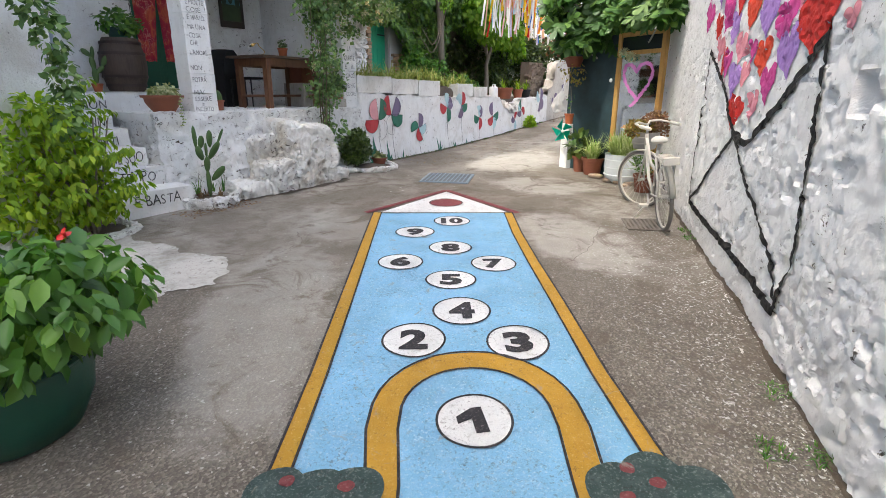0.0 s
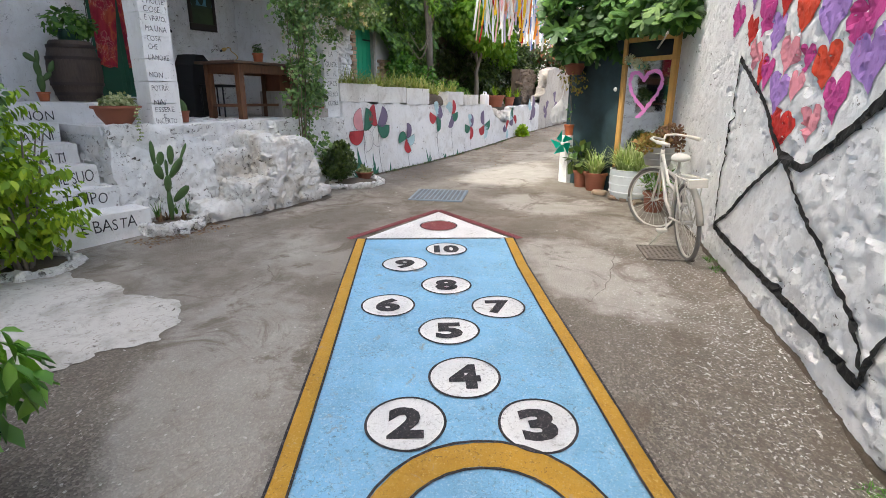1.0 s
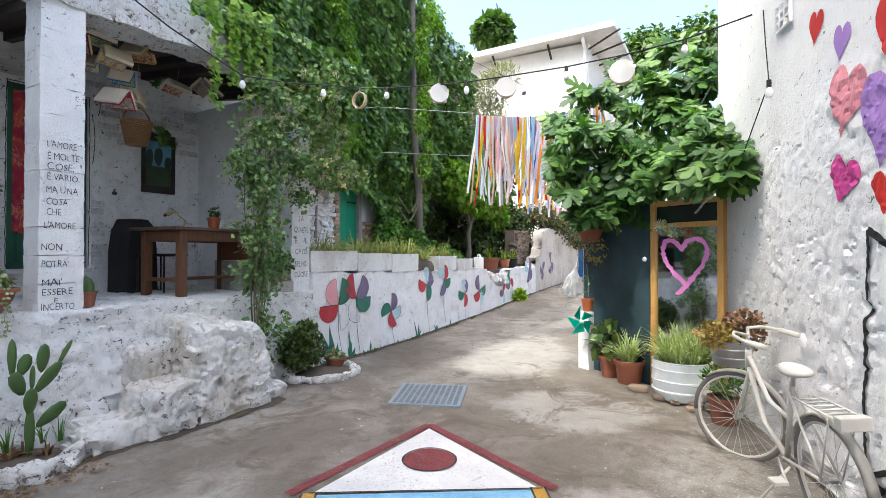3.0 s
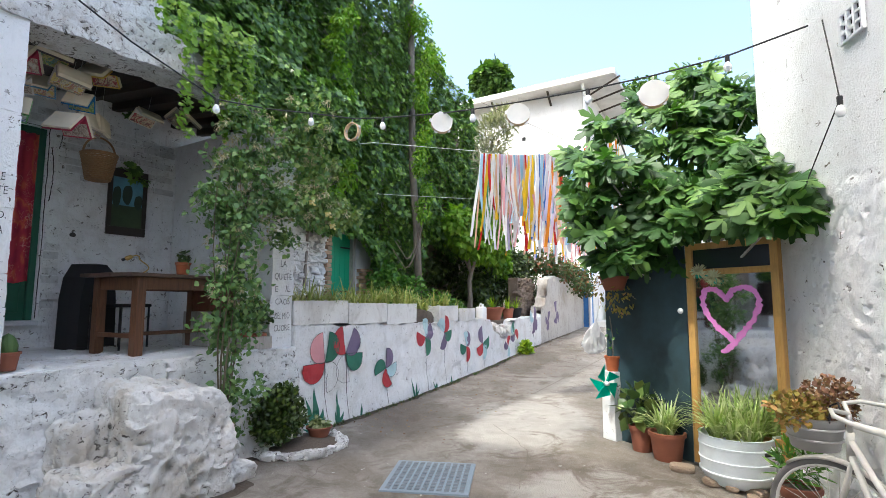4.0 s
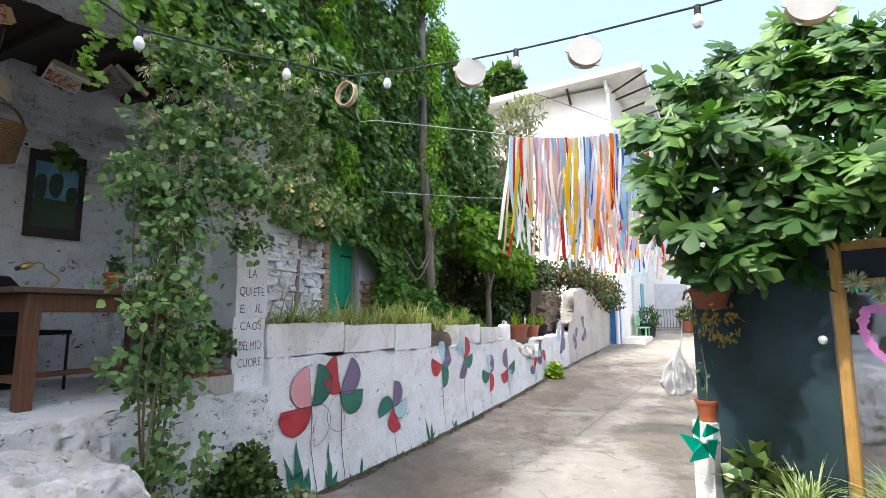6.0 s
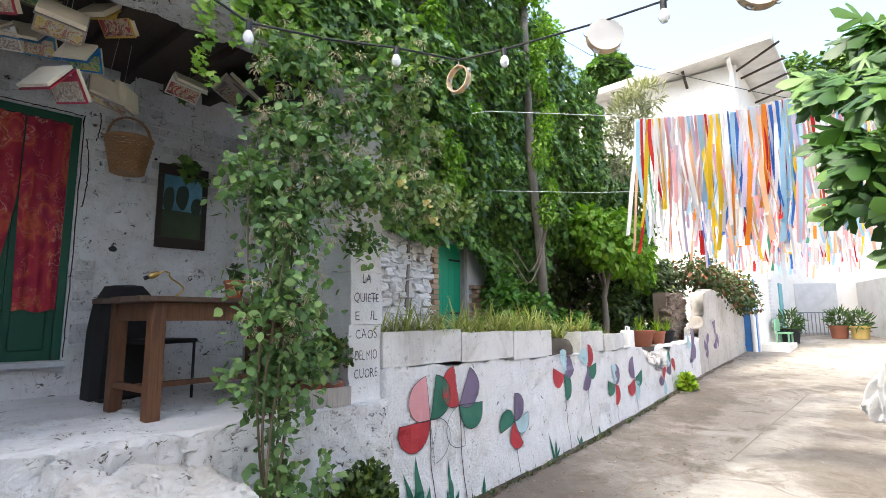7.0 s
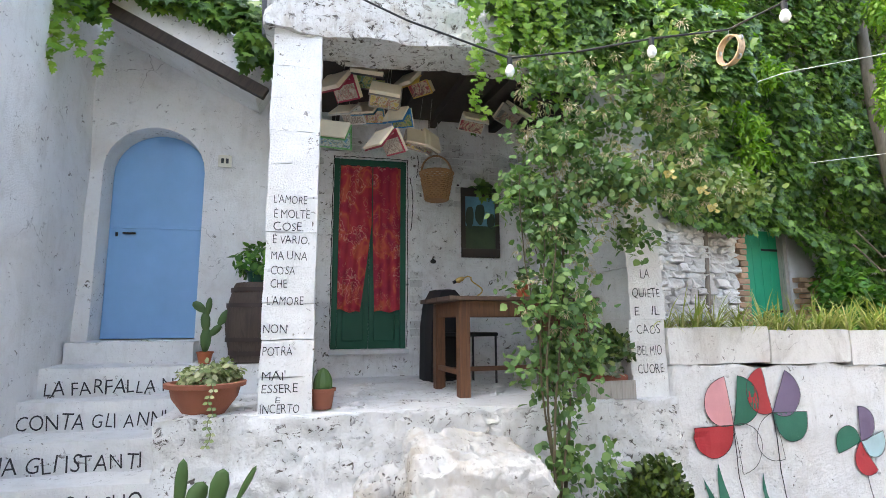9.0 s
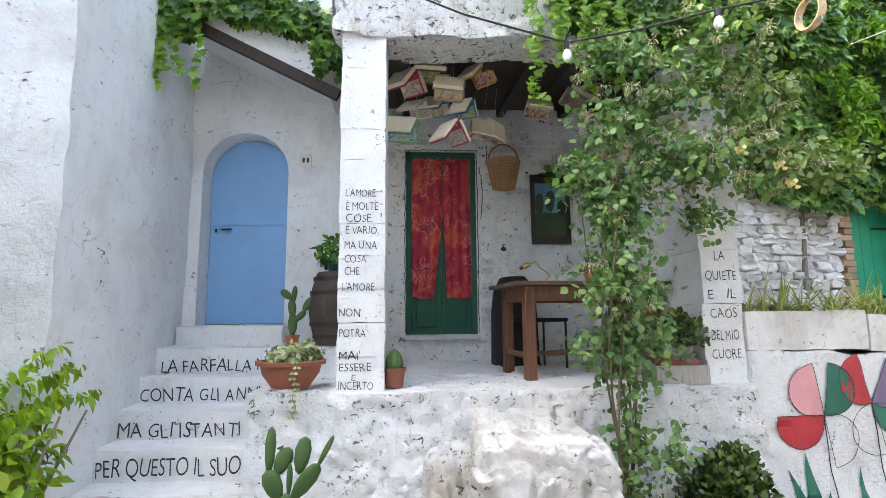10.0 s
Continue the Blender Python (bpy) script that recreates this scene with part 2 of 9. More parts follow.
    blot = ramp(m, noise_out(m, coords(m, (1.0, 0.6, 1.0)), 24, 4, 0.7, 0.4), [(0.64, (0, 0, 0)), (0.66, (1, 1, 1))])
    k4 = add(m, "ShaderNodeMath")
    k4.operation = "MULTIPLY"
    link(m, k2.outputs[0], k4.inputs[0])
    link(m, blot, k4.inputs[1])
    c = mixc(m, k4.outputs[0], c, (0.7, 0.69, 0.67))
    few = ramp(m, noise_out(m, v, 14, 2, 0.5, 0.5), [(0.735, (0, 0, 0)), (0.75, (0.7,) * 3)])
    c = mixc(m, few, c, (0.5, 0.48, 0.45))
    damp = ramp(m, noise_out(m, v, 1.7, 8, 0.72, 1.2), [(0.53, (0, 0, 0)), (0.62, (0.75,) * 3)])
    c = mixc(m, damp, c, (0.12, 0.095, 0.07))
    base_in(m, c)
    hh = mixc(m, 0.5, noise_out(m, v, 70, 8, 0.75), vo.outputs["Distance"])
    bump(m, hh, 0.8, 0.016)
    return m

M_CONC = concrete()
M_SCREED = plaster("pale_screed", (0.5, 0.48, 0.445), (0.22, 0.195, 0.16), 1.0, 0.3, 60.0, 0.08, 0.9, 1.5)
M_SKY_PAINT = ground_paint("light_blue_ground_paint", (0.21, 0.46, 0.68), (0.45, 0.62, 0.74), (0.12, 0.18, 0.24), 1.0)
M_OCHRE = ground_paint("ochre_ground_paint", (0.48, 0.26, 0.025), (0.6, 0.4, 0.12), (0.16, 0.1, 0.03), 0.6)
M_WHITE_GP = ground_paint("white_ground_paint", (0.76, 0.75, 0.74), (0.82, 0.82, 0.81), (0.28, 0.26, 0.25), 0.8)
M_RED_GP = ground_paint("dark_red_ground_paint", (0.2, 0.035, 0.04), (0.34, 0.14, 0.13), (0.08, 0.03, 0.03), 0.8)
M_GREEN_GP = ground_paint("bottle_green_ground_paint", (0.03, 0.06, 0.055), (0.2, 0.24, 0.24), (0.015, 0.02, 0.02), 1.0)
M_DIGIT = ground_paint("black_ground_paint", (0.022, 0.022, 0.025), (0.2, 0.15, 0.16), (0.01, 0.01, 0.01), 0.6)

# ---------- mesh tools ----------


def lattice(ix, iy, iz, seed):
    h = (ix * 374761393 + iy * 668265263 + iz * 2147483647 + seed * 974711) & 0xFFFFFFFF
    h = ((h ^ (h >> 13)) * 1274126177) & 0xFFFFFFFF
    return ((h ^ (h >> 16)) & 0xFFFF) / 65535.0


def vnoise(p, scale=1.0, seed=0):
    """Smooth value noise, -1 to 1, on an array of points."""
    q = np.asarray(p, float) * scale
    i = np.floor(q).astype(np.int64)
    f = q - i
    f = f * f * (3 - 2 * f)
    out = 0
    for dx in (0, 1):
        for dy in (0, 1):
            for dz in (0, 1):
                w = (f[:, 0] if dx else 1 - f[:, 0]) * (f[:, 1] if dy else 1 - f[:, 1]) * (f[:, 2] if dz else 1 - f[:, 2])
                out = out + w * lattice(i[:, 0] + dx, i[:, 1] + dy, i[:, 2] + dz, seed)
    return out * 2 - 1


def fbm(p, scale=1.0, octaves=4, seed=0, gain=0.5):
    out, a = 0, 1.0
    for k in range(octaves):
        out = out + a * vnoise(p, scale * 2 ** k, seed + k)
        a *= gain
    return out


def frame2(x, y, angle, z=0.0):
    return pose(x, y, z, 0, 0, angle)


PORCH = frame2(-2.80, 6.93, 54.0)
LANEW = frame2(-1.28, 8.99, 59.33)
RIGHT = frame2(2.0, 2.8, 75.07)
GATE = frame2(3.05, 7.23, 116.9)
KNOT_Y = [-60, -6, 0, 1.9, 3.3, 5.7, 7.5, 9, 11, 12.3, 14.2, 16, 26, 60]
KNOT_Z = [-3, -0.8, -0.34, -0.19, -0.03, 0.05, 0.12, 0.15, 0.165, 0.21, 0.3, 0.42, 0.85, 2.0]


def ground_z(y):
    return float(np.interp(y, KNOT_Y, KNOT_Z))


def raw_mesh(name, verts, faces, material, smooth=False):
    me = bpy.data.meshes.new(name)
    me.from_pydata([tuple(v) for v in verts], [], [tuple(f) for f in faces])
    me.materials.append(material)
    if smooth:
        me.polygons.foreach_set("use_smooth", [True] * len(me.polygons))
    me.update()
    return me


def thing(name, m, label, category, group="", kind=""):
    ob = new(name)
    ob.empty_display_size = 0.1
    ob.matrix_world = m
    return tagged(ob, label, category, group, kind)


def part(name, bm, material, parent=None, label="", smooth=False):
    me = bpy.data.meshes.new(name)
    bm.normal_update()
    bm.to_mesh(me)
    bm.free()
    me.materials.append(material)
    if smooth:
        me.polygons.foreach_set("use_smooth", [True] * len(me.polygons))
    return put(name, me, parent, label)


def put(name, me, parent=None, label="", m=None):
    ob = new(name, me)
    if parent is not None:
        ob.parent = parent
    if m is not None:
        ob.matrix_basis = m
    if label:
        ob["label"] = label
    return ob


def box(bm, x0, x1, y0, y1, z0, z1, bev=0.0, m=None):
    r = bmesh.ops.create_cube(bm, size=1.0)
    vs = r["verts"]
    bmesh.ops.scale(bm, vec=(x1 - x0, y1 - y0, z1 - z0), verts=vs)
    bmesh.ops.translate(bm, vec=((x0 + x1) / 2, (y0 + y1) / 2, (z0 + z1) / 2), verts=vs)
    if bev:
        es = list({e for v in vs for e in v.link_edges})
        r = bmesh.ops.bevel(bm, geom=es, offset=bev, segments=2, affect="EDGES", profile=0.5)
        vs = list({v for f in r["faces"] for v in f.verts} | {v for v in vs if v.is_valid})
    if m is not None:
        bmesh.ops.transform(bm, matrix=m, verts=vs)
    return vs


def boxed(*a, **k):
    bm = bmesh.new()
    box(bm, *a, **k)
    return bm


def lathe(profile, n=28, cap=True):
    """Surface of revolution about z from (r, z) pairs."""
    bm = bmesh.new()
    rings = []
    for r, z in profile:
        rings.append([bm.verts.new((r * math.cos(2 * math.pi * i / n), r * math.sin(2 * math.pi * i / n), z)) for i in range(n)])
    for a, b in zip(rings, rings[1:]):
        for i in range(n):
            bm.faces.new((a[i], a[(i + 1) % n], b[(i + 1) % n], b[i]))
    if cap:
        bm.faces.new(list(reversed(rings[0])))
        bm.faces.new(rings[-1])
    return bm


def tube(points, radius, n=8, bm=None):
    """A round rod along points; radius may be a list."""
    bm = bm or bmesh.new()
    pts = [Vector(p) for p in points]
    rs = radius if isinstance(radius, (list, tuple)) else [radius] * len(pts)
    prev, ref = None, Vector((0.31, 0.22, 0.92))
    for i, p in enumerate(pts):
        d = (pts[min(i + 1, len(pts) - 1)] - pts[max(i - 1, 0)]).normalized()
        a = d.cross(ref)
        if a.length < 0.05:
            a = d.cross(Vector((1, 0, 0)))
        a.normalize()
        b = d.cross(a)
        ref = b.cross(d) if False else ref
        ring = [bm.verts.new(p + (a * math.cos(2 * math.pi * k / n) + b * math.sin(2 * math.pi * k / n)) * rs[i]) for k in range(n)]
        if prev:
            for k in range(n):
                bm.faces.new((prev[k], prev[(k + 1) % n], ring[(k + 1) % n], ring[k]))
        else:
            bm.faces.new(list(reversed(ring)))
        prev = ring
    bm.faces.new(prev)
    return bm


def rough_block(name, x0, x1, y0, y1, z0, z1, res, amp, material, scale=3.0, seed=0, parent=None, label="", shape=None, crag=0.0):
    """A block with uneven, hand-plastered faces and softened edges."""
    verts, faces = [], []
    lo, hi = np.array([x0, y0, z0]), np.array([x1, y1, z1])
    for ax in range(3):
        u, w = [a for a in range(3) if a != ax]
        nu = max(2, int((hi[u] - lo[u]) / res))
        nw = max(2, int((hi[w] - lo[w]) / res))
        gu, gw = np.meshgrid(np.linspace(lo[u], hi[u], nu + 1), np.linspace(lo[w], hi[w], nw + 1), indexing="ij")
        for side in (0, 1):
            p = np.zeros((gu.size, 3))
            p[:, u], p[:, w], p[:, ax] = gu.ravel(), gw.ravel(), (lo, hi)[side][ax]
            o = len(verts)
            verts.extend(p)
            flip = (side == 1) == (ax != 1)
            for i in range(nu):
                for j in range(nw):
                    q = [o + i * (nw + 1) + j, o + (i + 1) * (nw + 1) + j, o + (i + 1) * (nw + 1) + j + 1, o + i * (nw + 1) + j + 1]
                    faces.append(q if flip else q[::-1])
    p = np.array(verts)
    if shape:
        p = shape(p)
    d = np.stack([fbm(p, scale, 4, seed + 11 * k, 0.55) for k in range(3)], 1)
    if crag:
        way = p - p.mean(0)
        way /= np.linalg.norm(way, axis=1, keepdims=True) + 1e-6
        deep = np.abs(fbm(p, 7.0, 3, seed + 71, 0.55)) + 0.5 * np.clip(fbm(p, 3.2, 2, seed + 81) - 0.3, 0, 1)
        d = d - way * ((deep - 0.35) * crag / amp)[:, None] + way * (0.14 * crag / amp * fbm(p, 24.0, 3, seed + 91))[:, None] - way * (2.6 * crag / amp * np.clip(fbm(p, 15.0, 2, seed + 95) - 0.42, 0, 0.35))[:, None]
    p = p + amp * d
    me = raw_mesh(name, p, faces, material, True)
    bm = bmesh.new()
    bm.from_mesh(me)
    bmesh.ops.remove_doubles(bm, verts=bm.verts, dist=1e-4)
    bm.to_mesh(me)
    bm.free()
    me.set_sharp_from_angle(angle=radians(48))
    return put(name, me, parent, label)


class Relief:
    """A wall whose front is an uneven sheet in the plane x-z of a frame, facing side * y."""

    def __init__(self, x0, x1, z0, z1, step, height, side, front=0.0):
        self.nx, self.nz = int((x1 - x0) / step), int((z1 - z0) / step)
        self.x, self.z = np.linspace(x0, x1, self.nx + 1), np.linspace(z0, z1, self.nz + 1)
        gx, gz = np.meshgrid(self.x, self.z, indexing="ij")
        self.h = height(gx.ravel(), gz.ravel()).reshape(gx.shape)
        self.gx, self.gz, self.side, self.front = gx, gz, side, front

    def y(self, x, z, lift=0.0):
        i = min(max((x - self.x[0]) / (self.x[1] - self.x[0]), 0), self.nx - 1e-6)
        j = min(max((z - self.z[0]) / (self.z[1] - self.z[0]), 0), self.nz - 1e-6)
        a, b = int(i), int(j)
        f, g = i - a, j - b
        h = self.h
        v = h[a, b] * (1 - f) * (1 - g) + h[a + 1, b] * f * (1 - g) + h[a, b + 1] * (1 - f) * g + h[a + 1, b + 1] * f * g
        return self.front + self.side * (v + lift)

    def mesh(self, name, back, material, top=None, smooth=True):
        nx, nz = self.nx, self.nz
        front = np.stack([self.gx.ravel(), (self.front + self.side * self.h).ravel(), self.gz.ravel()], 1)
        if top is not None:
            zt = np.array([top(x) for x in self.x])
            k = (self.gz - self.z[0]) / (self.z[-1] - self.z[0])
            front[:, 2] = (self.z[0] + k * (zt[:, None] - self.z[0])).ravel()
        rear = front.copy()
        rear[:, 1] = back
        n = len(front)
        verts = np.concatenate([front, rear])
        ids = np.arange(n).reshape(nx + 1, nz + 1)
        quads = []
        a, b, c, d = ids[:-1, :-1].ravel(), ids[1:, :-1].ravel(), ids[1:, 1:].ravel(), ids[:-1, 1:].ravel()
        f1 = np.stack([a, b, c, d], 1)
        if self.side > 0:
            f1 = f1[:, ::-1]
        quads.extend(f1.tolist())
        loop = list(ids[:, 0]) + list(ids[-1, 1:]) + list(ids[::-1, -1][1:]) + list(ids[0, ::-1][1:-1])
        for p, q in zip(loop, loop[1:] + loop[:1]):
            quads.append((p, q, q + n, p + n) if self.side > 0 else (q, p, p + n, q + n))
        bq = [n + ids[0, 0], n + ids[-1, 0], n + ids[-1, -1], n + ids[0, -1]]
        quads.append(bq if self.side > 0 else bq[::-1])
        me = raw_mesh(name, verts, quads, material, smooth)
        return me


def outline_mesh(outlines):
    """A flat bmesh in x-y from closed outlines."""
    bm = bmesh.new()
    for o in outlines:
        bm.faces.new([bm.verts.new((x, y, 0)) for x, y in o])
    bmesh.ops.triangulate(bm, faces=bm.faces[:])
    return bm


def slice_bm(bm, xs=(), ys=()):
    for axis, cuts in ((0, xs), (1, ys)):
        for c in cuts:
            co = (c, 0, 0) if axis == 0 else (0, c, 0)
            no = (1, 0, 0) if axis == 0 else (0, 1, 0)
            bmesh.ops.bisect_plane(bm, geom=bm.verts[:] + bm.edges[:] + bm.faces[:], plane_co=co, plane_no=no)
    return bm


def on_relief(name, bm, rel, material, parent, lift=0.004, label=""):
    """Paint or lettering, drawn in x-z, laid on a relief."""
    vs = [v.co for v in bm.verts]
    if not vs:
        return None
    x0, x1 = min(v.x for v in vs), max(v.x for v in vs)
    z0, z1 = min(v.y for v in vs), max(v.y for v in vs)
    slice_bm(bm, [x for x in rel.x if x0 < x < x1], [z for z in rel.z if z0 < z < z1])
    for v in bm.verts:
        x, z = v.co.x, v.co.y
        v.co = (x, rel.y(x, z, lift), z)
    return part(name, bm, material, parent, label)


def on_ground(name, bm, material, parent, lift=0.004, label=""):
    vs = [v.co for v in bm.verts]
    y0, y1 = min(v.y for v in vs), max(v.y for v in vs)
    slice_bm(bm, (), [y for y in KNOT_Y if y0 < y < y1])
    for v in bm.verts:
        v.co.z = ground_z(v.co.y) + lift
    for f in bm.faces:
        f.normal_update()
        if f.normal.z < 0:
            f.normal_flip()
    return part(name, bm, material, parent, label)


def wiggle(pts, amp, freq, seed, close=False):
    r = random.Random(seed)
    out = []
    for i, (x, y) in enumerate(pts):
        out.append((x + r.uniform(-amp, amp), y + r.uniform(-amp, amp)))
    return out


def stroke(pts, width, seed=0, n=None):
    """Outline of a brush stroke along points; width may be a list."""
    r = random.Random(seed)
    ps = []
    for (x0, y0), (x1, y1) in zip(pts, pts[1:]):
        k = max(1, int(math.hypot(x1 - x0, y1 - y0) / (n or 0.12)))
        ps += [(x0 + (x1 - x0) * i / k, y0 + (y1 - y0) * i / k) for i in range(k)]
    ps.append(pts[-1])
    left, right = [], []
    for i, p in enumerate(ps):
        a, b = ps[max(i - 1, 0)], ps[min(i + 1, len(ps) - 1)]
        dx, dy = b[0] - a[0], b[1] - a[1]
        l = math.hypot(dx, dy) or 1
        w = (width if not isinstance(width, (list, tuple)) else width[0] + (width[1] - width[0]) * i / (len(ps) - 1)) / 2
        w *= r.uniform(0.9, 1.1)
        left.append((p[0] - dy / l * w, p[1] + dx / l * w))
        right.append((p[0] + dy / l * w, p[1] - dx / l * w))
    return [[left[i], left[i + 1], right[i + 1], right[i]] for i in range(len(ps) - 1)]


def disc(cx, cy, rx, ry=None, n=40, wob=0.02, seed=0):
    r = random.Random(seed)
    ry = ry or rx
    a0, b0 = r.uniform(0, 6), r.uniform(0, 6)
    return [(cx + rx * math.cos(t) * (1 + wob * math.sin(2 * t + a0)), cy + ry * math.sin(t) * (1 + wob * math.sin(3 * t + b0)))
            for t in [2 * math.pi * i / n for i in range(n)]]


def ring_strip(cx, cy, rx, ry, width, seed=0, n=40):
    o, i = disc(cx, cy, rx + width / 2, ry + width / 2, n, 0.02, seed), disc(cx, cy, rx - width / 2, ry - width / 2, n, 0.02, seed)
    return [[o[k], o[(k + 1) % n], i[(k + 1) % n], i[k]] for k in range(n)]


def text_bm(text, height, weight=0.0, width=None, center=True, shaky=0.0):
    """Letters of the built-in font as a flat bmesh; height of a capital, optional total width. shaky: how far each letter is out of true."""
    cu = bpy.data.curves.new("letters", "FONT")
    cu.body, cu.size, cu.offset, cu.resolution_u = text, 1.0, weight, 3
    cu.fill_mode = "FRONT"
    ob = bpy.data.objects.new("letters", cu)
    me = bpy.data.meshes.new_from_object(ob)
    bm = bmesh.new()
    bm.from_mesh(me)
    bpy.data.objects.remove(ob)
    bpy.data.curves.remove(cu)
    bpy.data.meshes.remove(me)
    if shaky:
        r = random.Random(text)
        isles, left = [], sorted(bm.verts, key=lambda v: v.index)
        seen = set()
        for v0 in left:
            if v0 in seen:
                continue
            todo, isle = [v0], []
            while todo:
                v = todo.pop()
                if v in seen:
                    continue
                seen.add(v)
                isle.append(v)
                todo += [e.other_vert(v) for e in v.link_edges]
            isles.append(isle)
        for isle in isles:
            cx = sum(v.co.x for v in isle) / len(isle)
            turn, k, up, slant = r.uniform(-5, 5) * shaky, 1 + 0.1 * shaky * r.uniform(-1, 1), 0.04 * shaky * r.uniform(-1, 1), 0.12 * shaky * r.uniform(-1, 1)
            c, sn = math.cos(radians(turn)), math.sin(radians(turn))
            for v in isle:
                x, y = (v.co.x - cx) * k + slant * v.co.y, v.co.y * k
                v.co = (cx + x * c - y * sn + 0.012 * shaky * math.sin(9 * v.co.y + cx * 7), x * sn + y * c + up, 0)
    xs = [v.co.x for v in bm.verts]
    w = max(xs) - min(xs)
    sy = height / 0.7
    sx = (width / w) if width else sy
    off = (max(xs) + min(xs)) / 2 if center else min(xs)
    for v in bm.verts:
        v.co = ((v.co.x - off) * sx, v.co.y * sy, 0)
    return bm


def moved(bm, dx, dy, turn=0.0):
    bmesh.ops.transform(bm, matrix=pose(dx, dy, 0, 0, 0, turn), verts=bm.verts)
    return bm

# ---------- foliage tools ----------
LEAF_OVATE = (np.array([(0, 0, 0), (0.3, 0.28, 0.05), (0.33, 0.62, 0.04), (0, 1.0, -0.08), (-0.33, 0.62, 0.04), (-0.3, 0.28, 0.05), (0, 0.5, -0.03)]),
              [(0, 1, 6), (1, 2, 6), (2, 3, 6), (3, 4, 6), (4, 5, 6), (5, 0, 6)])
LEAF_POINT = (LEAF_OVATE[0] * np.array([0.72, 1.0, 1.6]), LEAF_OVATE[1])
LEAF_IVY = (np.array([(0, 0, 0), (0.3, -0.08, 0.02), (0.62, 0.22, -0.04), (0.36, 0.4, 0.03), (0.44, 0.72, -0.03), (0.17, 0.66, 0.03), (0, 1.02, -0.08),
                      (-0.17, 0.66, 0.03), (-0.44, 0.72, -0.03), (-0.36, 0.4, 0.03), (-0.62, 0.22, -0.04), (-0.3, -0.08, 0.02)]),
            [(0, 1, 3), (1, 2, 3), (0, 3, 5), (3, 4, 5), (0, 5, 7), (5, 6, 7), (0, 7, 9), (7, 8, 9), (0, 9, 11), (9, 10, 11)])
FIG_RIM = [(0.0, 0.02), (0.12, -0.12), (0.27, -0.1), (0.44, 0.02), (0.5, 0.14), (0.36, 0.17), (0.12, 0.27), (0.3, 0.42), (0.5, 0.56), (0.6, 0.74), (0.47, 0.78), (0.3, 0.66), (0.1, 0.5), (0.19, 0.74), (0.22, 0.95), (0.0, 1.18)]
FIG_RIM = FIG_RIM + [(-x, y) for x, y in reversed(FIG_RIM[1:-1])]
LEAF_FIG = (np.array([(0, 0.3, 0.06)] + [(x, y, -0.3 * (abs(x) ** 1.5) - 0.12 * max(0, y - 0.4) ** 1.5) for x, y in FIG_RIM]),
            [(0, i + 1, (i + 1) % len(FIG_RIM) + 1) for i in range(len(FIG_RIM))])
LEAF_THIN = (np.array([(0, 0, 0), (0.09, 0.35, 0.02), (0.07, 0.7, 0.0), (0, 1.0, -0.06), (-0.07, 0.7, 0.0), (-0.09, 0.35, 0.02)]),
             [(0, 1, 5), (1, 2, 4, 5), (2, 3, 4)])


def leaves_mesh(name, leaf, pos, tip, up, size, material):
    """Many leaves in one mesh: base points, tip directions, the way their faces look, lengths."""
    lv, lf = leaf
    pos, tip, up, size = np.asarray(pos, float), np.asarray(tip, float), np.asarray(up, float), np.asarray(size, float)
    tip = tip / (np.linalg.norm(tip, axis=1, keepdims=True) + 1e-9)
    side = np.cross(tip, up)
    side /= np.linalg.norm(side, axis=1, keepdims=True) + 1e-9
    nrm = np.cross(side, tip)
    n, k = len(pos), len(lv)
    v = pos[:, None] + size[:, None, None] * (lv[None, :, 0:1] * side[:, None] + lv[None, :, 1:2] * tip[:, None] + lv[None, :, 2:3] * nrm[:, None])
    loops = np.concatenate([np.array(f) for f in lf])
    tot = np.array([len(f) for f in lf])
    me = bpy.data.meshes.new(name)
    me.vertices.add(n * k)
    me.vertices.foreach_set("co", v.reshape(-1))
    li = (loops[None] + (np.arange(n) * k)[:, None]).reshape(-1)
    me.loops.add(len(li))
    me.loops.foreach_set("vertex_index", li.astype(np.int32))
    pt = np.tile(tot, n)
    me.polygons.add(len(pt))
    me.polygons.foreach_set("loop_start", np.concatenate([[0], np.cumsum(pt)[:-1]]).astype(np.int32))
    me.materials.append(material)
    me.update(calc_edges=True)
    me.validate()
    return me


def rnd(n, seed):
    return np.random.RandomState(seed).uniform(-1, 1, (n, 3))


def blob_points(n, blobs, seed, shell=0.45):
    """Points in the outer part of several ellipsoids (cx, cy, cz, rx, ry, rz); also the way out."""
    r = np.random.RandomState(seed)
    vol = np.array([b[3] * b[4] * b[5] for b in blobs]) ** (2 / 3)
    which = r.choice(len(blobs), n, p=vol / vol.sum())
    d = r.normal(size=(n, 3))
    d /= np.linalg.norm(d, axis=1, keepdims=True)
    k = 1 - shell * r.uniform(0, 1, n) ** 1.3
    b = np.array(blobs)[which]
    p = b[:, :3] + d * b[:, 3:] * k[:, None]
    bumpy = 1 + 0.25 * fbm(p, 2.5, 2, seed)
    p = b[:, :3] + d * b[:, 3:] * (k * bumpy)[:, None]
    return p, d


def crown(name, leaf, n, blobs, size, material, parent, seed, droop=0.5, label="", shell=0.45, face=0.6):
    p, d = blob_points(n, blobs, seed, shell)
    r = np.random.RandomState(seed + 1)
    tip = d * 0.5 + r.normal(size=(n, 3)) * 0.5 + np.array([0, 0, -droop])
    up = d * face + np.array([0, 0, 0.8]) + r.normal(size=(n, 3)) * 0.35
    s = size * r.uniform(0.6, 1.25, n)
    return put(name, leaves_mesh(name, leaf, p, tip, up, s, material), parent, label)


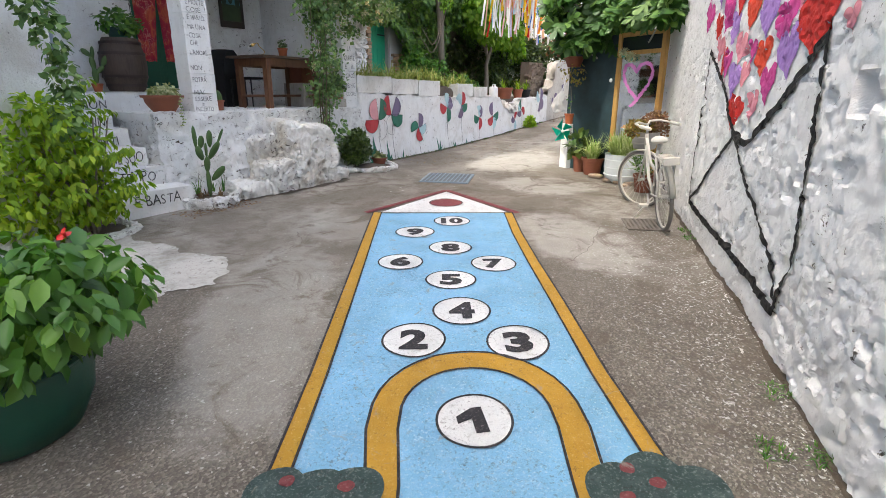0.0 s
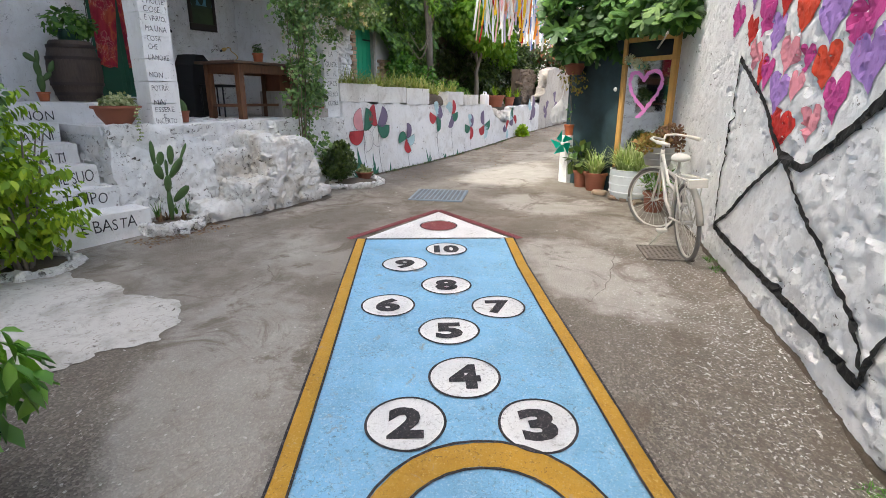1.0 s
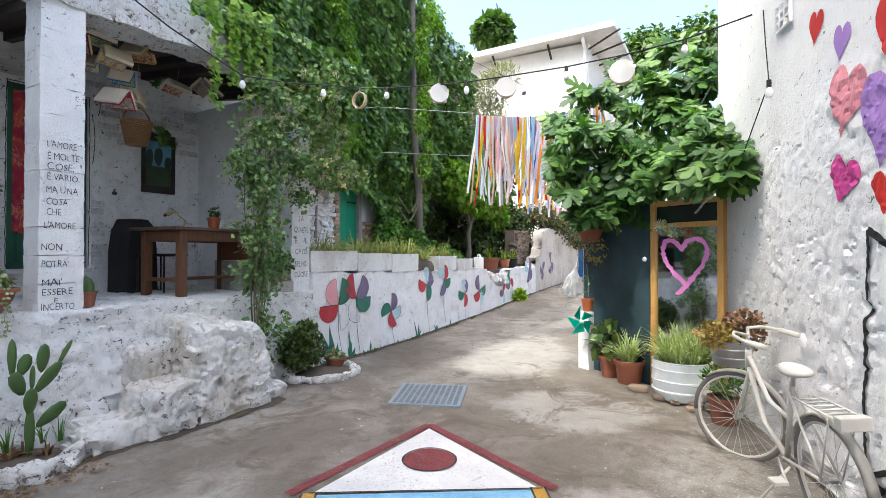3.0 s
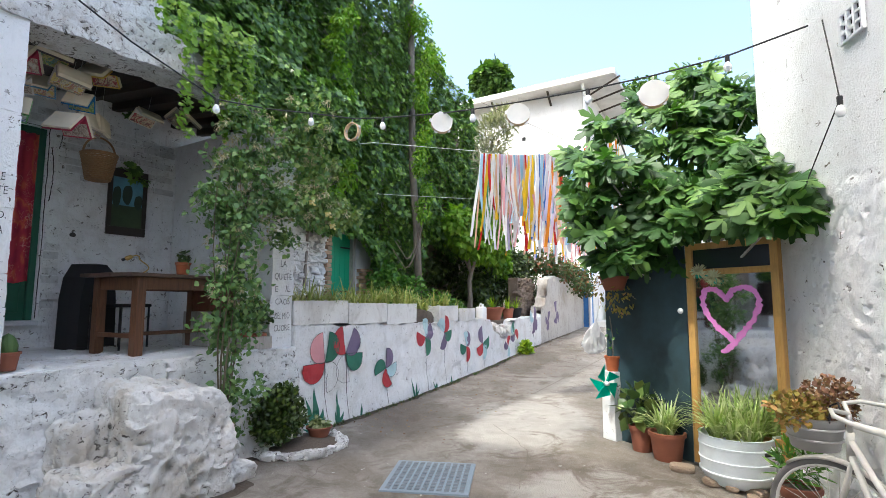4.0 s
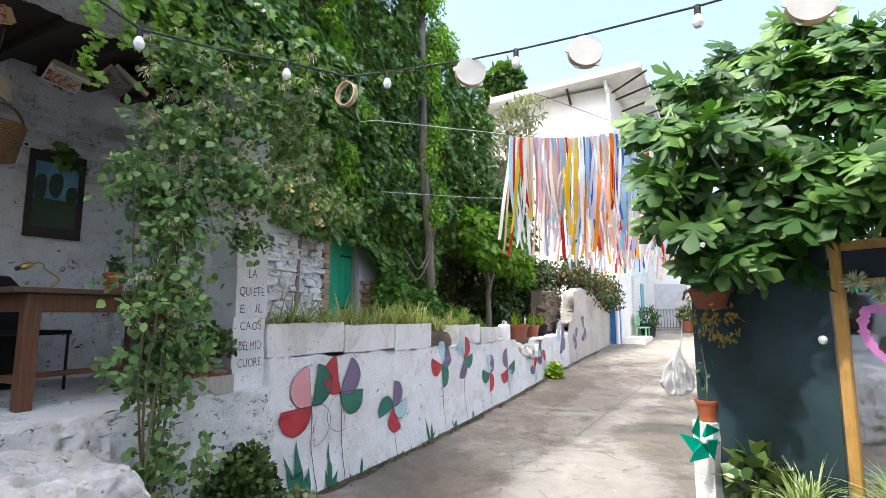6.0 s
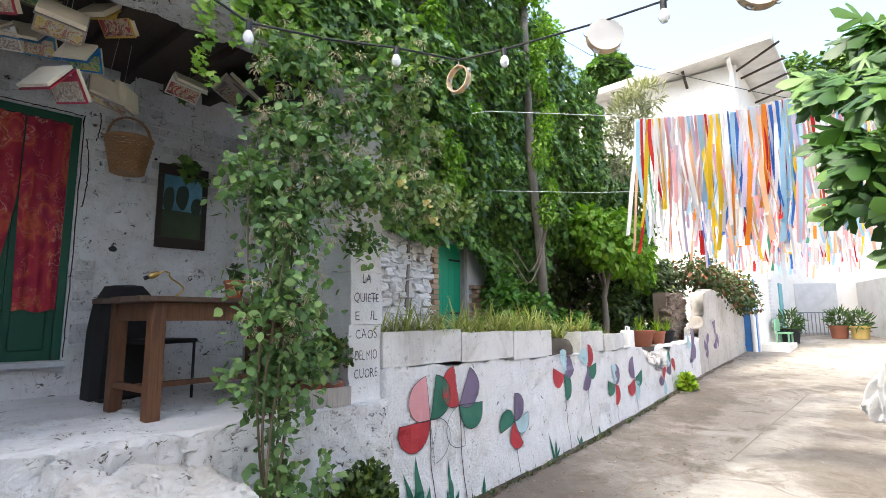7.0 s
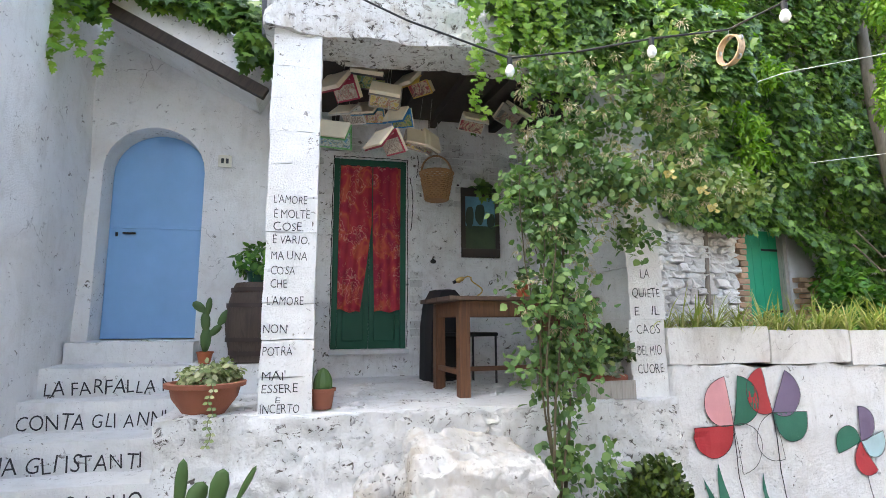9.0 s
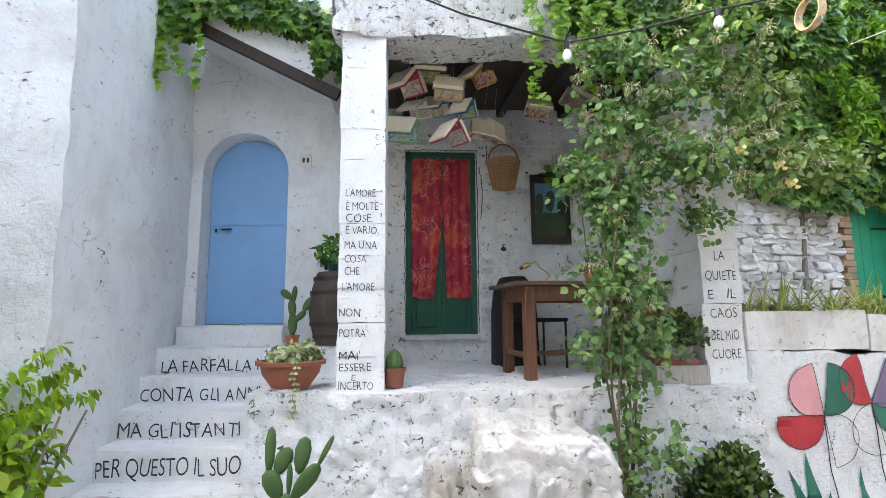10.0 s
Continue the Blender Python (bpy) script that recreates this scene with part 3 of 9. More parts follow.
def blades(name, tufts, count, length, width, material, parent, seed, arch=0.8, label=""):
    """Arching strap leaves from tufts (x, y, z)."""
    r = random.Random(seed)
    verts, faces = [], []
    for (tx, ty, tz) in tufts:
        for _ in range(count):
            a, l = r.uniform(0, 2 * math.pi), length * r.uniform(0.55, 1.2)
            lean = r.uniform(0.15, 1.0) * arch
            w = width * r.uniform(0.7, 1.2)
            dx, dy = math.cos(a), math.sin(a)
            bx, by = tx + dx * 0.03 * r.random(), ty + dy * 0.03 * r.random()
            o = len(verts)
            for i in range(6):
                t = i / 5
                out = l * lean * t * (0.35 + 0.65 * t)
                hgt = l * (t - 0.55 * lean * t * t * 1.3)
                ww = w * (1 - t ** 2.2) * 0.5 + 0.0006
                verts.append((bx + dx * out - dy * ww, by + dy * out + dx * ww, tz + hgt))
                verts.append((bx + dx * out + dy * ww, by + dy * out - dx * ww, tz + hgt))
            faces += [(o + 2 * i, o + 2 * i + 1, o + 2 * i + 3, o + 2 * i + 2) for i in range(5)]
    return put(name, raw_mesh(name, verts, faces, material, True), parent, label)


M_IVY = leafy("ivy_leaf", (0.05, 0.115, 0.022), (0.105, 0.21, 0.038), (0.24, 0.4, 0.07), 0.36, 0.25)
M_IVY_NEW = leafy("young_ivy_leaf", (0.15, 0.28, 0.025), (0.22, 0.38, 0.04), (0.32, 0.46, 0.07), 0.45, 0.4)
M_WISTERIA = leafy("wisteria_leaf", (0.12, 0.25, 0.02), (0.19, 0.35, 0.03), (0.29, 0.44, 0.05), 0.5, 0.4)
M_ROSE = leafy("rose_leaf", (0.075, 0.155, 0.05), (0.145, 0.26, 0.08), (0.28, 0.4, 0.14), 0.6, 0.28)
M_FIG = leafy("fig_leaf", (0.03, 0.085, 0.017), (0.06, 0.15, 0.028), (0.14, 0.26, 0.05), 0.5, 0.28)
M_BUSH = leafy("lantana_leaf", (0.17, 0.29, 0.018), (0.3, 0.45, 0.03), (0.48, 0.58, 0.05), 0.45, 0.42)
M_POTLEAF = leafy("pot_plant_leaf", (0.045, 0.14, 0.02), (0.085, 0.22, 0.028), (0.17, 0.34, 0.045), 0.42, 0.28)
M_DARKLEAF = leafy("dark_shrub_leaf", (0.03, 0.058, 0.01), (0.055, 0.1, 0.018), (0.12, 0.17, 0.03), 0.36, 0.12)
M_REDLEAF = leafy("reddish_hedge_leaf", (0.04, 0.08, 0.018), (0.07, 0.115, 0.025), (0.2, 0.07, 0.03), 0.5, 0.2)
M_TREE = leafy("far_tree_leaf", (0.035, 0.08, 0.015), (0.06, 0.13, 0.02), (0.1, 0.17, 0.03), 0.5, 0.25)
M_SPIDER = leafy("striped_strap_leaf", (0.28, 0.4, 0.1), (0.46, 0.54, 0.24), (0.64, 0.66, 0.44), 0.45, 0.3)
M_STRAW = leafy("yellowing_strap_leaf", (0.24, 0.32, 0.06), (0.4, 0.42, 0.12), (0.55, 0.48, 0.22), 0.55, 0.25)
M_BARK = wood("grey_bark", (0.16, 0.13, 0.1), (0.26, 0.22, 0.18), 0.9, (12, 12, 3), 0.8)
M_STEM = mat("green_stem", (0.14, 0.16, 0.06), 0.7)

# ---------- ground ----------
xs = sorted(set([-60.0, -30, -14, -8, -6] + [i * 0.5 - 5 for i in range(21)] + [6.0, 8, 14, 30, 60]))
ys = sorted(set(float(k) for k in KNOT_Y) | {-30.0, -14, -3, 4.5, 6.6, 10, 18, 20, 22, 24, 40})
gv = [(x, y, ground_z(y)) for x in xs for y in ys]
gf = [(i * len(ys) + j, (i + 1) * len(ys) + j, (i + 1) * len(ys) + j + 1, i * len(ys) + j + 1) for i in range(len(xs) - 1) for j in range(len(ys) - 1)]
ground = tagged(put("ground", raw_mesh("ground", gv, gf, M_CONC)), "worn grey-brown concrete lane with exposed pebbles", "ground", kind="structure")

# pale repair patches in the concrete
patch = [(-3.6, 5.25), (-3.1, 4.95), (-2.5, 4.62), (-2.1, 4.35), (-1.75, 4.08), (-1.62, 3.9), (-1.72, 3.7), (-1.95, 3.5), (-2.1, 3.3), (-2.4, 3.05), (-3.0, 2.75), (-3.9, 2.6), (-4.3, 3.6), (-4.2, 4.8)]
ragged = []
for a, b in zip(patch, patch[1:] + patch[:1]):
    for i in range(12):
        x, y = a[0] + (b[0] - a[0]) * i / 12, a[1] + (b[1] - a[1]) * i / 12
        d = fbm(np.array([[x, y, 0.0]]), 2.6, 5, 77, 0.62)[0], fbm(np.array([[x, y, 5.0]]), 2.6, 5, 78, 0.62)[0]
        ragged.append((x + 0.075 * d[0], y + 0.075 * d[1]))
patch = ragged
on_ground("screed", outline_mesh([patch]), M_SCREED, ground, 0.006, "pale smooth cement patch")
M_CRACK = mat("dark_crack", (0.15, 0.13, 0.11), 0.95)
cr_rng = random.Random(23)
CRACKS = [([(1.22, 2.0), (1.2, 2.6), (1.1, 3.2), (1.12, 4.0)], 0.012), ([(1.05, 4.0), (1.5, 4.6), (1.7, 5.2)], 0.01), ([(-1.4, 4.3), (-1.25, 4.65), (-1.4, 5.0)], 0.012),
          ([(1.9, 3.2), (1.4, 3.4)], 0.01), ([(0.9, 7.4), (1.2, 8.4), (1.0, 9.6)], 0.01), ([(-1.6, 6.6), (-0.9, 7.6), (-0.6, 8.6)], 0.01)]
on_ground("groove", outline_mesh(stroke([(1.95, 11.3), (3.08, 12.94), (4.94, 15.5)], 0.022, 3, 0.3)), mat("joint_dirt", (0.19, 0.165, 0.135), 0.95), ground, 0.006, "straight joint in the concrete")
for pts, wd in CRACKS:
    fine = []
    for p0, p1 in zip(pts, pts[1:]):
        fine += [(p0[0] + (p1[0] - p0[0]) * i / 8 + cr_rng.uniform(-0.025, 0.025), p0[1] + (p1[1] - p0[1]) * i / 8 + cr_rng.uniform(-0.02, 0.02)) for i in range(8)]
    on_ground("crack", outline_mesh(stroke(fine, [wd * 0.3, wd * 0.75], 3, 0.06)), M_CRACK, ground, 0.008)

# ---------- painted hopscotch ----------
hop = thing("hopscotch", pose(0, 0, 0), "painted light blue hopscotch rocket with numbered white circles", "floor painting", kind="structure")
hop.parent = None


EDGE_Y = [1.3, 1.95, 2.33, 2.85, 3.66, 4.47, 5.32, 5.75]
EDGE_L = [-0.7, -0.674, -0.658, -0.632, -0.632, -0.65, -0.655, -0.66]
EDGE_R = [1.02, 0.961, 0.914, 0.857, 0.828, 0.812, 0.805, 0.83]


def edge_x(y, left):
    return float(np.interp(y, EDGE_Y, EDGE_L if left else EDGE_R))


field = [(edge_x(1.55, True) + 0.02, 1.55)] + [(edge_x(y, True) + 0.04, y) for y in (2.4, 3.3, 4.2, 5.0, 5.7)]
field += [(edge_x(y, False) - 0.04, y) for y in (5.7, 5.0, 4.2, 3.3, 2.4)] + [(edge_x(1.55, False) - 0.02, 1.55)]
on_ground("blue_field", outline_mesh([field]), M_SKY_PAINT, hop, 0.004, "light blue worn paint")
for left in (True, False):
    line = [(edge_x(y, left), y) for y in (1.72, 2.5, 3.3, 4.1, 4.9, 5.72)]
    on_ground("border", outline_mesh(stroke(line, 0.085, 3, 0.15)), M_OCHRE, hop, 0.008, "ochre yellow band")
    for o in (-0.047, 0.047):
        on_ground("outline", outline_mesh(stroke([(x + o, y) for x, y in line], 0.013, 5, 0.1)), M_DIGIT, hop, 0.010)
# arch of the door round the first circle
cxa, ra = 0.19, 0.48
arch_pts = [(cxa - 0.43, 1.3), (cxa - 0.425, 1.77), (cxa - 0.455, 2.1)] + [(cxa - 0.45 * math.cos(a), 2.2 + 0.44 * math.sin(a)) for a in np.linspace(0.15, math.pi - 0.15, 15)] + [(cxa + 0.46, 2.1), (cxa + 0.445, 1.77), (cxa + 0.44, 1.3)]
on_ground("arch", outline_mesh(stroke(arch_pts, 0.145, 7, 0.1)), M_OCHRE, hop, 0.008, "ochre yellow band")
for o in (0.078, -0.078):
    pts = [(x + (x - cxa) * o / 0.47, y + (o * 1.0 if 2.2 < y else 0) * (max(0.0, (y - 2.2) / 0.44) if y > 2.2 else 0)) for x, y in arch_pts]
    on_ground("outline", outline_mesh(stroke(pts, 0.014, 11, 0.1)), M_DIGIT, hop, 0.010)
# roof of the rocket
tri = [(-0.64, 5.72), (0.84, 5.70), (0.15, 6.78)]
on_ground("arrow_head", outline_mesh([tri]), M_WHITE_GP, hop, 0.006, "white painted triangle")
on_ground("outline", outline_mesh(stroke([(-0.66, 5.72), (0.86, 5.70)], 0.014, 2)), M_DIGIT, hop, 0.011)
for end in ((-0.79, 5.72), (0.94, 5.69)):
    on_ground("arrow_edge", outline_mesh(stroke([end, (0.15, 6.86)], 0.085, 4)), M_RED_GP, hop, 0.009, "dark red edge")
on_ground("window", outline_mesh([disc(0.13, 6.17, 0.19, 0.19, 32, 0.02, 3)]), M_RED_GP, hop, 0.009, "dark red disc")
on_ground("outline", outline_mesh(ring_strip(0.13, 6.17, 0.195, 0.195, 0.014, 3)), M_DIGIT, hop, 0.012)
CIRCLES = [("1", 0.178, 2.154, 9), ("2", -0.141, 2.847, 0), ("3", 0.489, 2.815, 3), ("4", 0.168, 3.19, 0), ("5", 0.112, 3.713, 0), ("6", -0.298, 4.11, 0),
           ("7", 0.479, 4.061, 0), ("8", 0.131, 4.475, 0), ("9", -0.206, 4.965, 0), ("10", 0.175, 5.362, 0)]
for i, (num, cx, cy, turn) in enumerate(CIRCLES):
    r = 0.187
    on_ground("circle", outline_mesh([disc(cx, cy, r, r * 0.96, 40, 0.015, i)]), M_WHITE_GP, hop, 0.008, "white painted circle")
    on_ground("outline", outline_mesh(ring_strip(cx, cy, r, r * 0.96, 0.013, i)), M_DIGIT, hop, 0.011)
    h = 0.186
    if num == "1":
        bm = outline_mesh([[(-0.012, 0.0), (0.055, 0.0), (0.05, 0.175), (0.0, 0.175), (-0.085, 0.125), (-0.085, 0.075), (-0.012, 0.1)]])
        bm = moved(bm, 0, -h / 2)
        on_ground("digit", moved(bm, cx, cy, turn), M_DIGIT, hop, 0.012, "black numeral")
        continue
    bm = moved(text_bm(num, h, 0.055, 0.235 if num == "10" else 0.172), 0, -h / 2)
    on_ground("digit", moved(bm, cx, cy, turn), M_DIGIT, hop, 0.012, "black numeral")
# painted rose bushes at the foot
for j, (bx, by, lobes, dots) in enumerate([(-0.5, 1.72, [(-0.17, 0.02, 0.13), (0, -0.02, 0.16), (0.15, 0.02, 0.13), (0.0, -0.15, 0.2)], [(-0.13, 0.07), (0.12, 0.04)]),
                                           (0.86, 1.74, [(-0.12, 0.0, 0.14), (0.05, 0.07, 0.13), (0.2, -0.02, 0.14), (0.03, -0.13, 0.22)], [(-0.05, 0.1), (0.05, 0.02), (-0.1, -0.05)])]):
    for k, (dx, dy, r) in enumerate(lobes):
        on_ground("foliage", outline_mesh([disc(bx + dx, by + dy, r, r, 26, 0.05, k)]), M_GREEN_GP, hop, 0.0125 + 0.0012 * k, "dark green painted leaves")
    for k, (dx, dy) in enumerate(dots):
        on_ground("rose", outline_mesh([disc(bx + dx, by + dy, 0.035, 0.03, 14, 0.1, k)]), M_RED_GP, hop, 0.019, "red painted rose")

# manhole cover and drain grate
M_IRON = painted("grey_iron", (0.14, 0.16, 0.18), 0.6, 0.3, 60, (0.2, 0.15, 0.1), 0.4)
M_BLUEGREY = painted("blue_grey_iron", (0.2, 0.25, 0.3), 0.55, 0.3, 60, (0.25, 0.22, 0.2), 0.4)
man = thing("manhole_cover", pose(0.19, 7.72, ground_z(7.72) + 0.004, 1.6, 0, -12), "square blue-grey iron manhole cover set in the lane", "manhole cover")
part("frame", boxed(-0.36, 0.36, -0.36, 0.36, -0.01, 0.012, 0.004), M_BLUEGREY, man)
bm = bmesh.new()
for i in range(11):
    for j in range(11):
        box(bm, -0.32 + i * 0.06, -0.32 + i * 0.06 + 0.04, -0.32 + j * 0.06, -0.32 + j * 0.06 + 0.04, 0.012, 0.017)
part("chequer_studs", bm, M_IRON, man)
gra = thing("drain_grate", pose(2.2, 5.2, ground_z(5.22) + 0.002, 1.9, 0, -10), "rusty cast iron drain grate with square holes", "drain")
M_RUST = painted("rusty_iron", (0.16, 0.14, 0.12), 0.75, 0.4, 60, (0.25, 0.15, 0.09), 0.5)
# near-black slab standing in for the shade inside the pit
part("pit", boxed(-0.2, 0.2, -0.2, 0.2, -0.02, 0.003), mat("pit_shade", (0.015, 0.014, 0.013), 0.9), gra)
for i in range(10):
    part("bar", boxed(-0.21 + i * 0.0433, -0.21 + i * 0.0433 + 0.02, -0.21, 0.2, 0.003, 0.014), M_RUST, gra)
    part("cross_bar", boxed(-0.21, 0.2, -0.21 + i * 0.0433, -0.21 + i * 0.0433 + 0.02, 0.003, 0.0135), M_RUST, gra)

# ---------- wall with the hearts ----------


def cells(x, z, size, seed):
    """Nearest and second distance to scattered cell points, and the nearest cell's lot."""
    u, w = np.asarray(x) / size, np.asarray(z) / (size * 0.72)
    iu, iw = np.floor(u).astype(np.int64), np.floor(w).astype(np.int64)
    d1, d2, lot = np.full(u.shape, 9.0), np.full(u.shape, 9.0), np.zeros(u.shape)
    for a in (-1, 0, 1):
        for b in (-1, 0, 1):
            px = iu + a + lattice(iu + a, iw + b, 1, seed)
            pz = iw + b + lattice(iu + a, iw + b, 2, seed)
            d = np.hypot(u - px, w - pz)
            near = d < d1
            d2 = np.where(near, d1, np.minimum(d2, d))
            lot = np.where(near, lattice(iu + a, iw + b, 3, seed), lot)
            d1 = np.where(near, d, d1)
    return d1, d2, lot


def right_h(x, z):
    p = np.stack([x, z * 0 + 3.1, z], 1)
    line = np.interp(x, [-3, 2.2, 3.2, 5.1], [3.4, 2.9, 2.6, 2.35])
    rough = np.clip((line + 0.06 * np.sin(x * 5.1) - z) / 0.12, 0, 1)
    wx, wz = x + 0.05 * fbm(p, 5, 3, 51), z + 0.05 * fbm(p, 5, 3, 52)
    d1, d2, lot = cells(wx, wz, 0.15, 5)
    bare = np.clip(0.4 + 0.7 * fbm(p, 1.1, 3, 61) + np.clip((0.9 - x) * 0.4, -0.45, 0.6) + np.clip((1.0 - z) * 0.25, -0.4, 0.3), 0, 1)
    stones = np.clip((d2 - d1) * 7, 0, 1) * (0.001 + 0.013 * bare ** 1.5) + (lot - 0.5) * 0.014 * bare ** 1.5
    e1, e2, lot2 = cells(wx, wz, 0.045, 15)
    grit = fbm(p, 26, 2, 71, 0.8) * 0.0048 - np.abs(fbm(p, 14, 3, 72, 0.7)) * 0.0085 + (lot2 - 0.5) * 0.006
    pit = -0.04 * (lot > 0.94) * np.clip((d2 - d1) * 5 - 0.4, 0, 1) - 0.02 * (lot2 > 0.95) * np.clip((e2 - e1) * 5 - 0.3, 0, 1)
    hole = -0.11 * np.clip(1.5 - 1.5 * np.maximum(np.abs(x + 0.5) / 0.09, np.abs(z - 1.36) / 0.1), 0, 1) ** 0.3
    soft = fbm(p, 0.8, 2, 2) * 0.008 + fbm(p, 14, 2, 4) * 0.0015
    return soft + rough * (stones + grit + pit + 0.012 + 0.006 * fbm(p, 9, 3, 33)) + hole


rel_r = Relief(-2.6, 5.05, -0.6, 5.0, 0.021, right_h, 1)
wall_right_me = rel_r.mesh("wall_right", -0.45, M_MURALW)
wall_right_me.set_sharp_from_angle(angle=radians(30))
wall_right = tagged(put("wall_right", wall_right_me, m=RIGHT), "rough whitewashed stone wall with a painted heart mural", "wall", kind="structure")
M_HEARTS = {"r": painted("red_wall_paint", (0.55, 0.025, 0.02), 0.65, 0.12, 50, (0.7, 0.6, 0.6)), "p": painted("pink_wall_paint", (0.72, 0.28, 0.33), 0.7, 0.15, 50, (0.75, 0.7, 0.7)),
            "m": painted("magenta_wall_paint", (0.55, 0.06, 0.27), 0.7, 0.12, 50, (0.75, 0.65, 0.7)), "v": painted("violet_wall_paint", (0.4, 0.23, 0.58), 0.7, 0.12, 50, (0.75, 0.7, 0.75)),
            "o": painted("scarlet_wall_paint", (0.62, 0.06, 0.025), 0.65, 0.12, 50, (0.75, 0.6, 0.55))}


def heart(cx, cz, w, h, turn):
    out = []
    for i in range(28):
        t = 2 * math.pi * i / 28
        x = math.sin(t) ** 3
        z = (13 * math.cos(t) - 5 * math.cos(2 * t) - 2 * math.cos(3 * t) - math.cos(4 * t) + 2.3) / 14.6
        x, z = x * w / 2, z * h / 2
        c, s = math.cos(radians(turn)), math.sin(radians(turn))
        out.append((cx + x * c - z * s, cz + x * s + z * c))
    return out


# s along the wall, height, width, tallness, turn, colour
HEARTS_LOW = [(1.39, 1.21, 0.4, 0.3, 6, "r"), (0.97, 1.27, 0.29, 0.23, -6, "p"), (0.72, 1.41, 0.26, 0.28, -10, "m"), (1.53, 1.445, 0.33, 0.3, 10, "v"), (1.26, 1.49, 0.21, 0.2, 4, "p"), (0.91, 1.58, 0.31, 0.29, -6, "o"), (1.19, 1.64, 0.24, 0.2, 4, "m"), (0.47, 1.59, 0.38, 0.33, -12, "v"), (0.12, 1.72, 0.55, 0.42, -10, "r"), (1.455, 1.685, 0.3, 0.26, 8, "p"), (1.74, 1.855, 0.33, 0.28, 10, "v"), (0.6, 1.76, 0.34, 0.33, -8, "m"), (0.93, 1.86, 0.38, 0.32, -4, "v"), (1.3, 1.93, 0.33, 0.31, 4, "o")]
HEARTS_HIGH = [(2.68, 2.06, 0.34, 0.3, 22, "m"), (2.28, 1.93, 0.28, 0.24, 14, "r"), (2.12, 1.73, 0.28, 0.25, 12, "p"), (1.92, 1.6, 0.18, 0.3, 10, "r"), (1.785, 1.58, 0.24, 0.26, 12, "m"), (1.99, 2.02, 0.36, 0.36, 12, "m"), (0.43, 1.9, 0.2, 0.2, -8, "p"), (-0.26, 1.69, 0.15, 0.14, -14, "p"), (2.65, 2.54, 0.42, 0.46, 18, "p"), (2.26, 2.33, 0.54, 0.54, 16, "v"), (1.64, 2.1, 0.33, 0.34, 8, "r"), (3.03, 3.16, 0.2, 0.24, 14, "r"), (2.71, 2.93, 0.2, 0.24, 12, "v"), (2.24, 2.84, 0.27, 0.36, 8, "r"), (1.93, 2.75, 0.26, 0.34, 6, "o")]
for i, (s, z, w, h, turn, c) in enumerate(HEARTS_LOW + HEARTS_HIGH):
    on_relief("heart", outline_mesh([heart(s, z, w, h, turn)]), rel_r, M_HEARTS[c], wall_right, 0.004 + 0.001 * (i % 5))
MURAL = [([(2.42, 1.74), (2.2, 1.62), (1.75, 1.42), (1.3, 1.08), (1.22, 1.04)], 0.06), ([(1.22, 1.04), (0.9, 1.02), (0.55, 1.22), (0.15, 1.5), (-0.05, 1.66)], (0.07, 0.09)),
         ([(-0.05, 1.66), (-0.09, 1.3), (-0.15, 0.85), (-0.19, 0.55), (-0.1, 0.3), (-0.06, 0.14)], 0.055), ([(1.2, 1.04), (0.8, 0.78), (0.42, 0.58), (0.12, 0.4), (-0.03, 0.27), (-0.06, 0.18)], 0.05),
         ([(1.24, 1.04), (1.7, 0.78), (2.1, 0.5), (2.45, 0.32)], 0.05), ([(2.45, 0.3), (1.9, 0.27), (1.1, 0.23), (0.4, 0.2), (-0.06, 0.13)], (0.07, 0.1)), ([(2.42, 1.74), (2.45, 1.2), (2.46, 0.7), (2.45, 0.3)], 0.042)]
for i, (pts, w) in enumerate(MURAL):
    on_relief("mural_line", outline_mesh(stroke(pts, tuple(0.72 * q for q in w) if isinstance(w, tuple) else 0.72 * w, i, 0.09)), rel_r, M_BLACK, wall_right, 0.013, "black brush line")
vent = thing("vent_block", RIGHT @ pose(3.49, rel_r.y(3.49, 3.45) + 0.002, 3.47), "square perforated vent block set in the white wall", "vent")
# black plate paints the shaded hollow behind the perforations
part("backing", boxed(-0.12, 0.12, -0.02, 0.004, -0.1, 0.1), mat("vent_shade", (0.03, 0.03, 0.03), 0.9), vent)
for k in range(4):
    part("upright", boxed(-0.13 + k * 0.08, -0.11 + k * 0.08, 0.005, 0.03, -0.1, 0.1), M_SMOOTHW, vent)
    part("crosspiece", boxed(-0.129, 0.149 - 0.02, 0.005, 0.026, -0.11 + k * 0.067, -0.092 + k * 0.067), M_SMOOTHW, vent)
bm = bmesh.new()
box(bm, -9, 5.03, -5.0, -0.46, -1, 5.0)
box(bm, -9, 5.04, -5.0, -0.01, 5.0, 5.8)
box(bm, -9, -2.62, -0.46, -0.02, -1, 5.0)
ob = part("wall_right_house", bm, M_SMOOTHW)
ob.matrix_world = RIGHT
tagged(ob, "plain whitewashed house wall above the lane", "wall", kind="structure")

# ---------- lane wall with painted pinwheel flowers ----------


def lane_h(x, z):
    p = np.stack([x, z * 0 + 7.7, z], 1)
    d1, d2, lot = cells(x + 0.05 * fbm(p, 4, 2, 5), z + 0.05 * fbm(p, 4, 2, 6), 0.22, 9)
    chips = -0.02 * (lot > 0.93) * np.clip((d2 - d1) * 4 - 0.3, 0, 1)
    return chips + fbm(p, 1.6, 4, 15) * 0.018 + fbm(p, 9, 3, 8) * 0.006 + 0.05 * np.clip((0.5 - z) / 0.5, 0, 1)


